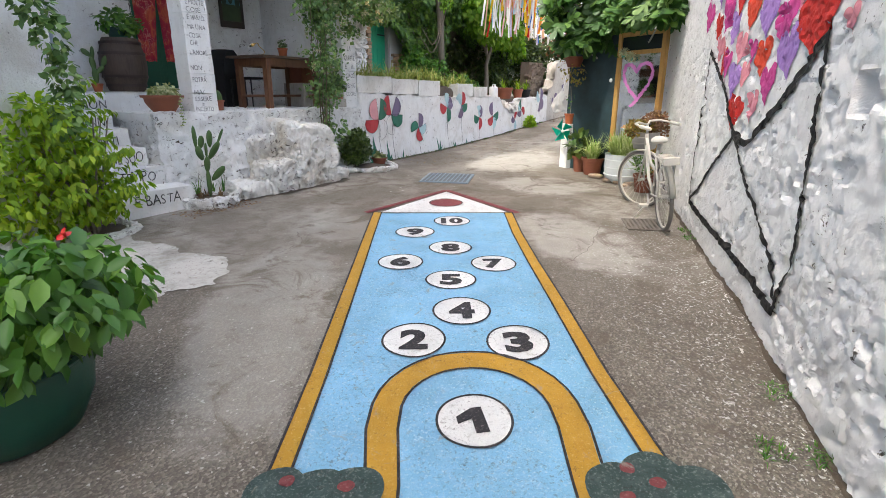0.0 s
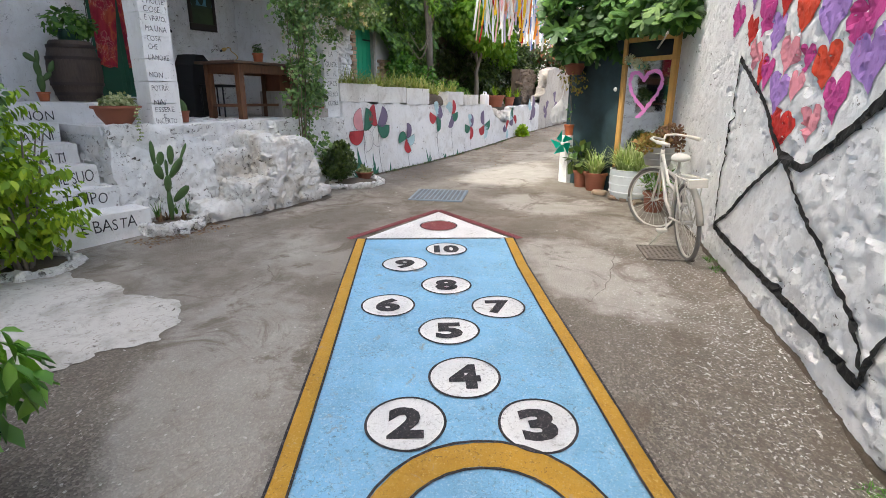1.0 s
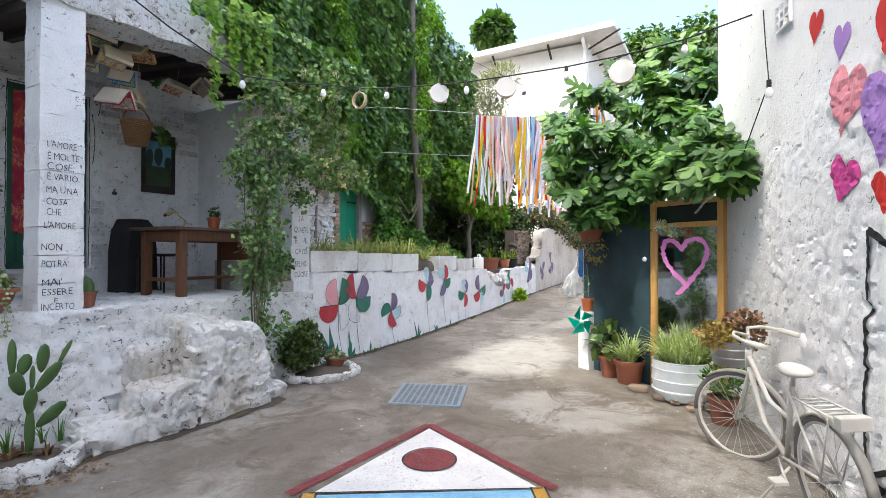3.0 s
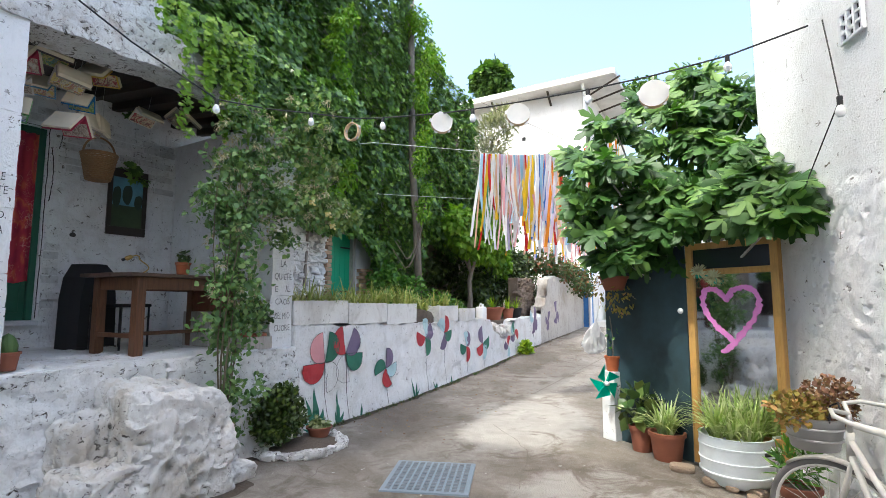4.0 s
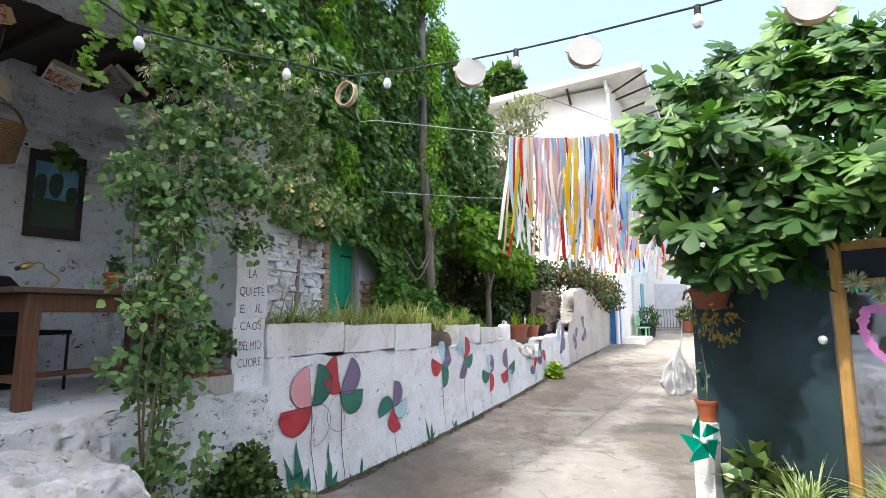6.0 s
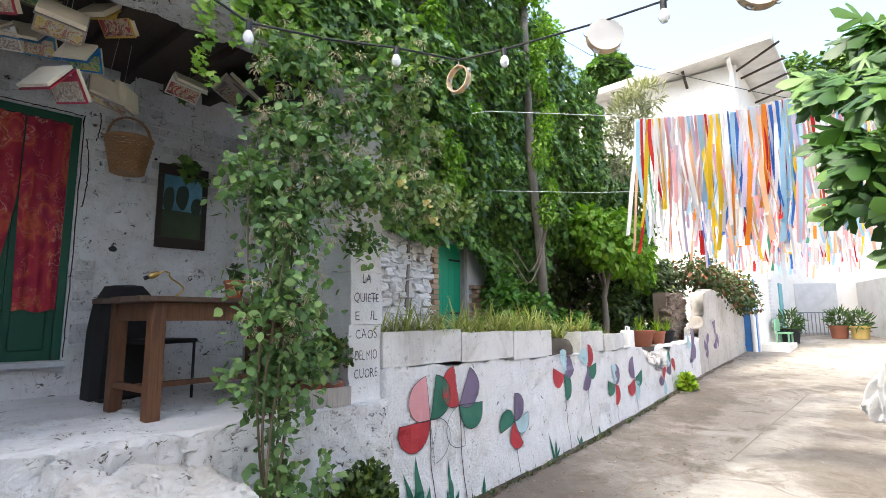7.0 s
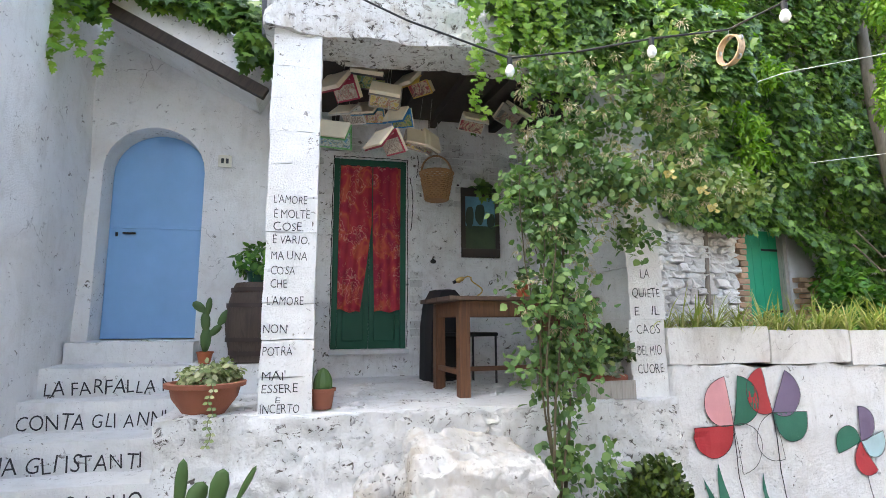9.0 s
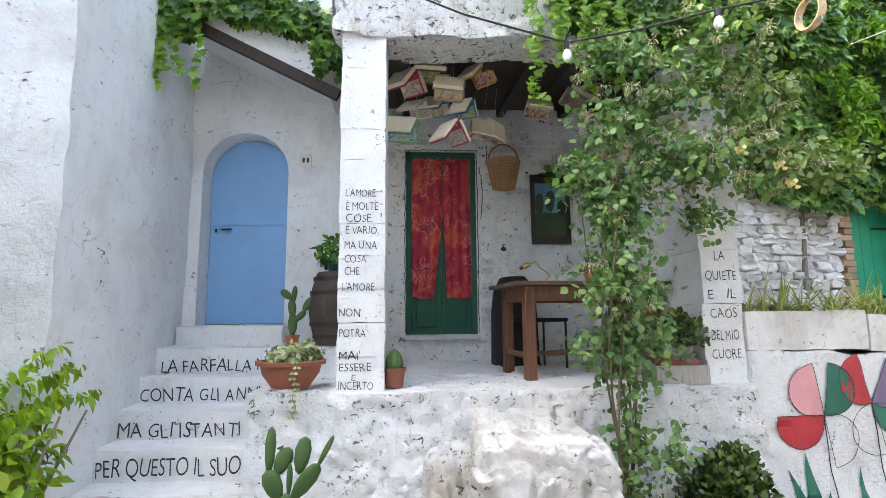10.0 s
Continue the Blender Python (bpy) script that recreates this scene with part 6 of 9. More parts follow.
def book(m, w, h, t, spread, col, inset, label):
    """An open book hung by its spine: two boards with their wads of pages."""
    b = thing("book", m, label, "book", "books hanging from the porch ceiling")
    for s in (-1, 1):
        q = pose(0, 0, 0, 0, s * spread, 0)
        bm = boxed(0, 0.006, -h / 2, h / 2, -w, 0, m=q @ pose(s * 0.006 - (0.006 if s > 0 else 0), 0, 0))
        cov = part("cover", bm, M_COVER[col], b)
        part("page_block", boxed(0.0 if s < 0 else -t, t if s < 0 else 0.0, -h / 2 + 0.006, h / 2 - 0.006, -w + 0.006, -0.003, m=q @ pose(0.008 * (1 if s < 0 else -1), 0, 0)), M_PAPER, b, "yellowed pages")
        part("cover_picture", boxed(-0.002, 0.0, -h * 0.46, h * 0.46, -w * 0.93, -w * 0.34, m=q @ pose(s * 0.009 + (0.0 if s > 0 else 0.001), 0, 0)), M_PRINT[inset], b, "printed cover picture")
        off = s * 0.0105 + (0.0 if s > 0 else 0.001)
        part("title_bar", boxed(-0.002, 0.0, -h * 0.36, h * 0.2, -w * 0.18, -w * 0.11, m=q @ pose(off, 0, 0)), M_COVER["n" if col in "wky" else "w"], b)
    part("thread", tube([(0, 0, 0), (0.0, 0, max(0.05, 3.8 - m.translation.z))], 0.0015, 4), M_CORD, b)
    return b


BOOKS_FRONT = [(0.13, 0.6, 3.62, 0.2, 0.28, 0.035, 34, "r", "w", -20), (0.37, 0.6, 3.74, 0.2, 0.28, 0.035, 40, "n", "g", 20), (0.74, 0.6, 3.69, 0.18, 0.26, 0.03, 40, "y", "r", -30), (0.5, 0.55, 3.54, 0.18, 0.26, 0.03, 40, "k", "y", 25), (0.63, 0.68, 3.42, 0.16, 0.22, 0.015, 28, "b", "g", -15), (0.09, 0.55, 3.2, 0.21, 0.28, 0.012, 34, "g", "c", 15), (0.5, 0.52, 3.15, 0.2, 0.28, 0.02, 34, "r", "k", -35)]
BOOKS_BACK = [(0.84, 1.0, 3.35, 0.17, 0.24, 0.025, 22, "k", "y", 40), (0.95, 1.05, 3.36, 0.18, 0.22, 0.03, 14, "k", "w", 70), (1.38, 1.0, 3.55, 0.17, 0.24, 0.02, 50, "w", "r", 30), (1.78, 1.0, 3.66, 0.18, 0.28, 0.03, 46, "k", "n", 60), (0.21, 0.9, 3.5, 0.17, 0.23, 0.012, 46, "w", "k", -10), (0.4, 0.95, 3.56, 0.18, 0.24, 0.02, 38, "c", "y", -5)]
TONES = {"r": "dark red", "n": "dark", "y": "yellow", "k": "beige", "b": "blue", "g": "green", "w": "white", "c": "sea blue"}
for s, d, z, w, h, t, sp, c1, c2, turn in BOOKS_FRONT + BOOKS_BACK:
    book(PORCH @ pose(s, d, z + 0.07, 8, 0, turn + 60), w, h, t, sp, c1, c2, "open " + TONES[c1] + " covered book hung spine up on a thread")

# wooden crate with succulents
cr = thing("crate", PORCH @ pose(1.86, -0.06, 1.135), "grey weathered wooden crate on the porch edge", "crate")
for nm, q in (("front_board", (0, 0.38, 0, 0.016, 0, 0.13)), ("back_board", (0, 0.38, 0.22, 0.236, 0, 0.13)), ("end_board", (0, 0.016, 0.017, 0.219, 0, 0.13)), ("end_board", (0.364, 0.38, 0.017, 0.219, 0, 0.13))):
    part(nm, boxed(*q, bev=0.003), M_GREYWOOD, cr)
part("bottom_board", boxed(0.017, 0.363, 0.017, 0.219, 0.004, 0.016), M_GREYWOOD, cr)
sp_ = thing("succulent_pot", PORCH @ pose(2.07, 0.05, 1.153), "jade plant in a terracotta trough inside the crate", "pot")
part("pot", boxed(-0.14, 0.14, -0.07, 0.07, 0.0, 0.15, bev=0.012), M_TERRA, sp_)
crown("plant", LEAF_OVATE, 420, [(-0.05, 0, 0.28, 0.14, 0.12, 0.14), (0.1, 0, 0.32, 0.12, 0.12, 0.12), (0.02, 0.02, 0.4, 0.1, 0.1, 0.08)], 0.06, M_LEAFDARKGREEN, sp_, 5, -0.4)
crown("rosette", LEAF_OVATE, 40, [(0.0, -0.08, 0.17, 0.06, 0.04, 0.03)], 0.06, leafy("pale_rosette", (0.3, 0.34, 0.3), (0.4, 0.43, 0.4), (0.5, 0.5, 0.48)), sp_, 6, -0.6)

# ---------- rock, cactus bed and shrub at the foot of the porch ----------


def rock(name, m, rx, ry, rz, seed, material, label, category="rock", sub=5, amp=0.2, scale=2.2, flat=0.0, power=0.55, parent=None):
    bm = bmesh.new()
    bmesh.ops.create_icosphere(bm, subdivisions=sub, radius=1.0)
    p = np.array([v.co[:] for v in bm.verts])
    q = np.sign(p) * np.abs(p) ** power
    q = q / np.abs(q).max(0)
    q = q * np.array([rx, ry, rz])
    q += amp * np.stack([fbm(q, scale, 4, seed + 7 * k, 0.55) for k in range(3)], 1) * min(rx, ry, rz)
    if sub > 4:
        q *= 1 - 0.09 * np.abs(fbm(q, 7.0, 3, seed + 50, 0.6))[:, None] + 0.03 * fbm(q, 24.0, 2, seed + 60)[:, None]
    for v, c in zip(bm.verts, q):
        v.co = c
    ob = part(name, bm, material, parent, smooth=True)
    ob.matrix_basis = m
    if label:
        tagged(ob, label, category)
    return ob


boulder = thing("boulder", PORCH @ pose(0.75, -0.42, 0.1), "rough whitewashed boulder built into the porch foot", "rock")


def worn(cx, cy, cz, rx, ry, rz, top):
    """Rounds a block off towards its upper rim."""
    def f(p):
        q = p - np.array([cx, cy, cz])
        u = np.abs(q) / np.array([rx, ry, rz])
        k = (u ** 9).sum(1) ** (1 / 9)
        q = q / np.maximum(k, 0.6)[:, None] * np.minimum(k, 1.0)[:, None]
        q[:, 2] -= top * q[:, 0] / rx * np.clip(q[:, 2] / rz, 0, 1)
        return q + np.array([cx, cy, cz])
    return f


for k, (nm, x0, x1, y0, y1, z1, tp) in enumerate([("main_rock", -0.22, 0.6, -0.36, 0.4, 0.86, 0.06), ("upper_ledge", -0.5, -0.15, 0.0, 0.45, 0.68, -0.05), ("lower_ledge", -0.62, -0.12, -0.34, 0.1, 0.4, -0.03), ("toe_rock", -1.0, -0.5, -0.28, 0.2, 0.17, 0.0), ("toe_rock", 0.5, 0.86, -0.3, 0.1, 0.2, 0.05)]):
    rough_block(nm, x0, x1, y0, y1, -0.2, z1, 0.015, 0.03, M_ROCKW, 3.4, 120 + 9 * k, boulder, crag=0.05, shape=worn((x0 + x1) / 2, (y0 + y1) / 2, (z1 - 0.2) / 2, (x1 - x0) / 2, (y1 - y0) / 2, (z1 + 0.2) / 2, tp))

bed = thing("cactus_bed", PORCH @ pose(-0.55, -0.5, 0.07), "small earth bed edged with whitewashed stones", "flower bed")
part("soil", lathe([(0.26, 0.0), (0.24, 0.06), (0.05, 0.08)], 20), M_SOIL, bed)
for k in range(8):
    a = math.pi * (0.95 + 1.05 * k / 7 + 0.03 * math.sin(k * 9))
    rock("edging_stone", pose(0.28 * math.cos(a), 0.24 * math.sin(a), 0.03, 0, 0, math.degrees(a) + 90 + 9 * math.sin(k * 5)), 0.095 + 0.035 * math.sin(k * 4.1), 0.06 + 0.015 * math.sin(k * 2.7), 0.06 + 0.014 * math.sin(k * 6.3), k, M_RIMSTONE, "", sub=4, amp=0.8, scale=8.0, power=0.4, parent=bed)
blades("dry_leaves", [(0.1, -0.05, 0.07), (-0.1, 0.05, 0.07), (0.0, 0.1, 0.07)], 16, 0.14, 0.02, leafy("brown_dead_leaf", (0.1, 0.05, 0.025), (0.16, 0.09, 0.04), (0.24, 0.15, 0.07), 0.8, 0.1), bed, 44, 1.3)
opu = thing("prickly_pear", PORCH @ pose(-0.53, -0.47, 0.18), "green prickly pear cactus growing in the earth bed", "cactus")
PADS = [((0, 0, -0.06), (0, 0, 0.3), 0.075), ((0, 0, 0.26), (0, -0.02, 0.45), 0.1), ((0.01, 0, 0.43), (0.016, 0, 0.61), 0.035), ((-0.04, 0, 0.41), (-0.11, -0.02, 0.58), 0.105), ((-0.105, 0, 0.55), (-0.1, 0.02, 0.81), 0.062),
        ((-0.06, 0, 0.55), (0.0, 0.03, 0.69), 0.1), ((0.065, 0, 0.55), (0.095, 0.02, 0.75), 0.095), ((0.03, 0, 0.41), (0.18, -0.02, 0.61), 0.1), ((0.165, 0, 0.58), (0.26, 0, 0.76), 0.035), ((0.04, 0, 0.16), (0.21, -0.03, 0.31), 0.105)]
for a, b, wide in PADS:
    bm = bmesh.new()
    d = Vector(b) - Vector(a)
    pad(bm, a, d, d.length, wide, 0.034, (0.3, -1, 0))
    part("pad", bm, M_CACTUS, opu, smooth=True)
blades("weeds", [(-0.1, 0.1, 0.0), (0.12, 0.12, 0.0), (0.2, 0.05, 0)], 14, 0.22, 0.01, M_POTLEAF, opu, 3, 0.5)

ring = thing("flower_bed", LANEW @ pose(-0.18, -0.3, 0.13), "round bed edged with whitewashed stones under a dark shrub", "flower bed")
part("soil", lathe([(0.42, -0.02), (0.4, 0.05), (0.05, 0.09)], 24), M_SOIL, ring)
for k in range(26):
    a = math.pi * (0.75 + 1.35 * k / 25 + 0.012 * math.sin(k * 9))
    rock("edging_stone", pose(0.44 * math.cos(a), 0.42 * math.sin(a), 0.03, 0, 0, math.degrees(a) + 90 + 12 * math.sin(k * 5)), 0.06 + 0.016 * math.sin(k * 3), 0.052 + 0.012 * math.sin(k * 5.3), 0.036 + 0.01 * math.sin(k * 7), k + 40, M_RIMSTONE, "", sub=3, amp=0.9, scale=9.0, power=0.4, parent=ring)
shr = thing("shrub", LANEW @ pose(-0.42, -0.24, 0.22), "dense dark green clipped shrub in the round bed", "shrub")
part("trunk", tube([(0, 0, -0.02), (0.01, 0, 0.15), (0, 0.01, 0.28)], [0.03, 0.025, 0.02], 7), M_BARK, shr)
crown("leaves", LEAF_OVATE, 2600, [(0, 0, 0.3, 0.23, 0.23, 0.24), (-0.14, 0.03, 0.24, 0.15, 0.18, 0.18), (0.14, 0, 0.2, 0.15, 0.18, 0.17), (0.05, 0, 0.46, 0.13, 0.14, 0.12), (-0.08, -0.05, 0.14, 0.2, 0.16, 0.12)], 0.05, M_DARKLEAF, shr, 14, -0.5, shell=0.55)
sp2 = thing("flower_pot", LANEW @ pose(0.07, -0.34, 0.18), "shallow terracotta pot with small plants beside the shrub", "pot")
pot(sp2, 0.13, 0.09, 0.12, M_TERRA)
crown("plant", LEAF_OVATE, 120, [(0, 0, 0.15, 0.1, 0.1, 0.06)], 0.06, M_VARIEG, sp2, 15)

# ---------- climbing rose ----------
rose = thing("climbing_rose", PORCH @ pose(1.52, -0.3, 0.12), "tall climbing rose with faded cream flowers before the porch", "climbing plant")
M_CANE = wood("rose_cane", (0.085, 0.075, 0.04), (0.14, 0.11, 0.06), 0.7)
rng = random.Random(31)
tips = []
for k in range(7):
    a, x0, y0 = rng.uniform(-0.35, 0.95), rng.uniform(-0.035, 0.035), rng.uniform(-0.035, 0.035)
    top = rng.uniform(1.9, 2.9)
    pts = []
    for i in range(9):
        t = i / 8
        pts.append((x0 + a * 0.75 * t ** 2.6 + 0.09 * math.sin(6 * t + k * 1.9), y0 - 0.15 * t + 0.1 * math.sin(4 * t + 2 * k), top * t))
    part("cane", tube(pts, [0.011 - 0.008 * i / 8 for i in range(9)], 6), M_CANE, rose)
    tips += pts[3:]
blobs = [(0.02, -0.05, 0.7, 0.19, 0.17, 0.34), (-0.03, -0.08, 1.3, 0.25, 0.2, 0.32), (-0.02, -0.1, 1.75, 0.3, 0.22, 0.3), (-0.03, -0.1, 2.2, 0.3, 0.24, 0.28), (0.25, -0.12, 2.5, 0.38, 0.26, 0.28), (0.02, -0.1, 2.75, 0.26, 0.22, 0.26),
         (0.35, -0.1, 2.95, 0.36, 0.25, 0.24), (0.62, -0.08, 2.5, 0.28, 0.22, 0.22), (0.98, -0.08, 2.55, 0.32, 0.22, 0.22), (-0.2, -0.1, 2.4, 0.18, 0.16, 0.2), (0.6, 0.0, 2.15, 0.12, 0.14, 0.1), (0.08, 0.0, 0.35, 0.1, 0.1, 0.22), (0.3, -0.1, 0.65, 0.1, 0.08, 0.25), (1.25, 0.0, 2.5, 0.28, 0.2, 0.2), (1.6, 0.05, 2.6, 0.22, 0.18, 0.14), (0.0, -0.1, 3.2, 0.3, 0.2, 0.2), (0.72, -0.08, 3.2, 0.34, 0.24, 0.28), (1.02, -0.05, 2.95, 0.3, 0.22, 0.26), (0.85, -0.05, 3.55, 0.3, 0.22, 0.22)]
NCL = 540
cl, cd = blob_points(NCL, blobs, 19, 0.9)
rr = np.random.RandomState(20)
lp_ = np.repeat(cl, 15, 0) + rr.normal(size=(NCL * 15, 3)) * np.array([0.05, 0.05, 0.045])
lt = rr.normal(size=(NCL * 15, 3)) * 0.7 + np.array([0, -0.2, -0.35])
lu = rr.normal(size=(NCL * 15, 3)) * 0.45 + np.array([0.1, -0.5, 0.8])
lsz = 0.057 * rr.uniform(0.55, 1.35, NCL * 15)
young = lp_[:, 0] + 0.45 * rr.normal(size=NCL * 15) > 0.95
M_YOUNGROSE = leafy("young_rose_leaf", (0.13, 0.2, 0.045), (0.2, 0.28, 0.07), (0.3, 0.36, 0.12))
put("leaves", leaves_mesh("leaves", LEAF_OVATE, lp_[~young], lt[~young], lu[~young], lsz[~young], M_ROSE), rose)
put("young_leaves", leaves_mesh("young_leaves", LEAF_OVATE, lp_[young], lt[young], lu[young], lsz[young], M_YOUNGROSE), rose, "young yellow-green leaves")
p, d = blob_points(240, blobs[2:9] + blobs[13:15] + blobs[-4:], 77, 0.1)
bl, tp, up_ = [], [], []
for c in p:
    for _ in range(26):
        v = np.array([rng.gauss(0, 1), rng.gauss(0, 1), rng.gauss(0.3, 1)])
        v /= np.linalg.norm(v)
        bl.append(c + v * rng.uniform(0.0, 0.04))
        tp.append(v)
        up_.append((rng.uniform(-1, 1), rng.uniform(-1, 1), 1))
put("faded_blossoms", leaves_mesh("faded_blossoms", LEAF_THIN, bl, np.array(tp) + np.array([0, 0, -0.8]), up_, [0.033] * len(bl), M_BLOSSOM), rose, "faded cream blossoms")
M_YROSE = leafy("yellow_rose", (0.75, 0.6, 0.2), (0.8, 0.7, 0.35), (0.85, 0.78, 0.5), 0.5, 0.3, (1, 1, 0.8))
for c in ((0.98, -0.25, 2.42), (1.05, -0.25, 2.3), (0.7, -0.3, 2.5)):
    bl = [np.array(c) + 0.02 * rnd(1, k)[0] for k in range(16)]
    put("yellow_rose", leaves_mesh("yellow_rose", LEAF_OVATE, bl, rnd(16, 3) + np.array([0, -0.5, 0.5]), rnd(16, 5), [0.036] * 16, M_YROSE), rose, "pale yellow rose")

# ---------- ivy ----------


def hang_leaves(name, pts, out, size, material, parent, seed, leaf=LEAF_IVY, label=""):
    r = np.random.RandomState(seed)
    n = len(pts)
    tip = np.array([0, 0, -1.0]) + np.array(out) * 0.4 + r.normal(size=(n, 3)) * 0.36
    up = np.array(out) * 1.0 + np.array([0, 0, 0.6]) + r.normal(size=(n, 3)) * 0.4
    return put(name, leaves_mesh(name, leaf, pts, tip, up, size * r.uniform(0.55, 1.25, n), material), parent, label)


ivy = thing("ivy", LANEW, "thick curtain of green ivy over the old house wall", "climbing plant")
r = np.random.RandomState(5)
n = 98000
s, z = r.uniform(-0.7, 10.4, n), r.uniform(1.3, 9.2, n)
lump = fbm(np.stack([s, s * 0, z], 1), 0.8, 3, 6)
knob = fbm(np.stack([s, s * 0, z * 0.8], 1), 2.3, 3, 16)
top = np.interp(s, [-0.7, 4.5, 6, 8, 10.4], [8.9, 9.0, 8.6, 7.9, 7.2]) + 0.3 * lump
bottom = np.interp(s, [-0.7, 2.4, 3.0, 3.5, 4.2, 4.4, 5.0, 6.0, 6.3, 10.4], [3.2, 3.1, 2.85, 3.1, 3.0, 2.75, 1.6, 1.45, 2.9, 3.0]) + 0.25 * lump
keep = (z < top) & (z > bottom)
s, z, lump, knob = s[keep], z[keep], lump[keep], knob[keep]
w = 2.3 - np.clip(0.3 + 0.34 * lump + 0.26 * knob, 0.02, 1.0) * (1 - 0.75 * r.uniform(0, 1, len(s)) ** 2.2)
hang_leaves("leaves", np.stack([s, w, z], 1), (0, -1, 0), 0.1, M_IVY, ivy, 6)
for k in range(7):
    a = 0.4 + k * 0.8
    pts = [(a + 0.2 * math.sin(i + k), 2.34, 3.1 + i * 0.65) for i in range(9)]
    part("stem", tube(pts, [0.035 - 0.003 * i for i in range(9)], 6), M_BARK, ivy)

ivp = thing("ivy", PORCH, "green ivy spilling over the porch roof and beam", "climbing plant")
n = 20000
s, d = r.uniform(0.55, 3.4, n), r.uniform(-0.25, 2.5, n)
lump = fbm(np.stack([s, d, s * 0], 1), 1.2, 3, 9)
keep = s > 1.25 - 0.35 * d + 0.25 * lump
s, d, lump = s[keep], d[keep], lump[keep]
zz = 4.05 + 0.42 * np.clip(d, 0, 3) + 0.12 * lump + r.uniform(0, 0.14, len(s))
hang_leaves("roof_leaves", np.stack([s, d, zz], 1), (0.0, -0.75, 0.6), 0.095, M_IVY, ivp, 8)
n = 5600
s = 1.3 + 2.0 * r.uniform(0, 1, n) ** 0.8
lump = fbm(np.stack([s, s * 0, s * 0], 1), 2.6, 3, 19)
drop = np.clip((s - 0.95) / 0.7, 0.25, 1) * (0.35 + 0.55 * np.clip(lump + 0.4, 0, 1.3)) * r.uniform(0, 1, n)
hang_leaves("fringe_leaves", np.stack([s, -0.12 - 0.16 * r.uniform(0, 1, n), 4.12 - drop], 1), (0, -1, 0.1), 0.085, M_IVY, ivp, 9)
for k in range(30):
    pts = []
    x, y, l = 0.72 + 0.95 * rng.random(), -0.26 - 0.14 * rng.random(), rng.uniform(0.55, 1.25)
    l *= 0.3 if x < 1.0 else 1.0
    for i in range(int(l * 42)):
        pts.append((x + 0.02 * math.sin(i * 0.5 + k) + rng.uniform(-0.03, 0.03), y + rng.uniform(-0.03, 0.03), 4.2 - i / 42))
    hang_leaves("hanging_shoot", np.array(pts), (0, -1, 0.1), 0.052, M_IVY_NEW, ivp, 11 + k, label="yellow-green hanging shoot")
n = 3800
s, z = r.uniform(0.2, 3.6, n), r.uniform(4.9, 9.0, n)
hang_leaves("upper_leaves", np.concatenate([np.stack([s, 2.42 - r.uniform(0, 0.25, n), z], 1), np.stack([r.uniform(0.6, 3.6, 5200), 2.42 - r.uniform(0, 0.25, 5200), r.uniform(4.9, 9.0, 5200)], 1)]), (0, -1, 0), 0.12, M_IVY, ivp, 12)

ivd = thing("ivy", PORCH, "ivy trailing over the little roof above the arched door", "climbing plant")
pts = []
for i in range(2300):
    t = rng.random()
    x = -2.35 + 1.95 * t
    base = 4.66 - 0.42 * t
    hangs = (0.5 if 0.05 < t < 0.32 else 0.22) * rng.random() ** 1.5 + (0.35 * rng.random() if t > 0.85 else 0)
    pts.append((x, 0.75 + rng.uniform(-0.12, 0.12), base + 0.12 * rng.random() - hangs))
hang_leaves("leaves", np.array(pts), (0.2, -1, 0.2), 0.1, M_IVY, ivd, 15)
for k in range(9):
    pts = []
    x, l = -2.15 + 0.5 * rng.random(), rng.uniform(0.4, 0.95)
    for i in range(int(l * 34)):
        pts.append((x + 0.03 * math.sin(i * 0.4 + k), 0.66 + rng.uniform(-0.04, 0.04), 4.45 - i / 34))
    hang_leaves("hanging_shoot", np.array(pts), (0, -1, 0), 0.07, M_IVY_NEW, ivd, 16 + k)

# wisteria-like bright shoots in the ivy
wis = thing("wisteria", LANEW, "bright green wisteria shoots growing through the ivy", "climbing plant")
wb = [(2.75 + 0.26 * math.sin(k * 1.3), 1.62 + 0.1 * math.cos(k), 3.5 + 0.34 * k, 0.24, 0.16, 0.22) for k in range(11)] + [(5.35 + 0.2 * math.sin(k * 2), 1.35, 3.6 + 0.5 * k, 0.2, 0.16, 0.3) for k in range(8)] + [(3.4, 1.7, 5.0, 0.3, 0.2, 0.22), (6.4, 1.7, 7.6, 0.5, 0.3, 0.4), (5.6, 1.7, 8.2, 0.5, 0.3, 0.4)]
crown("leaves", LEAF_POINT, 5200, wb, 0.1, M_WISTERIA, wis, 41, 0.6, shell=0.9)
part("stem", tube([(2.7, 2.32, 1.3), (2.75, 2.3, 3.0), (2.6, 2.25, 5.0), (2.8, 2.2, 7.5)], [0.04, 0.035, 0.03, 0.02], 7), M_BARK, wis)

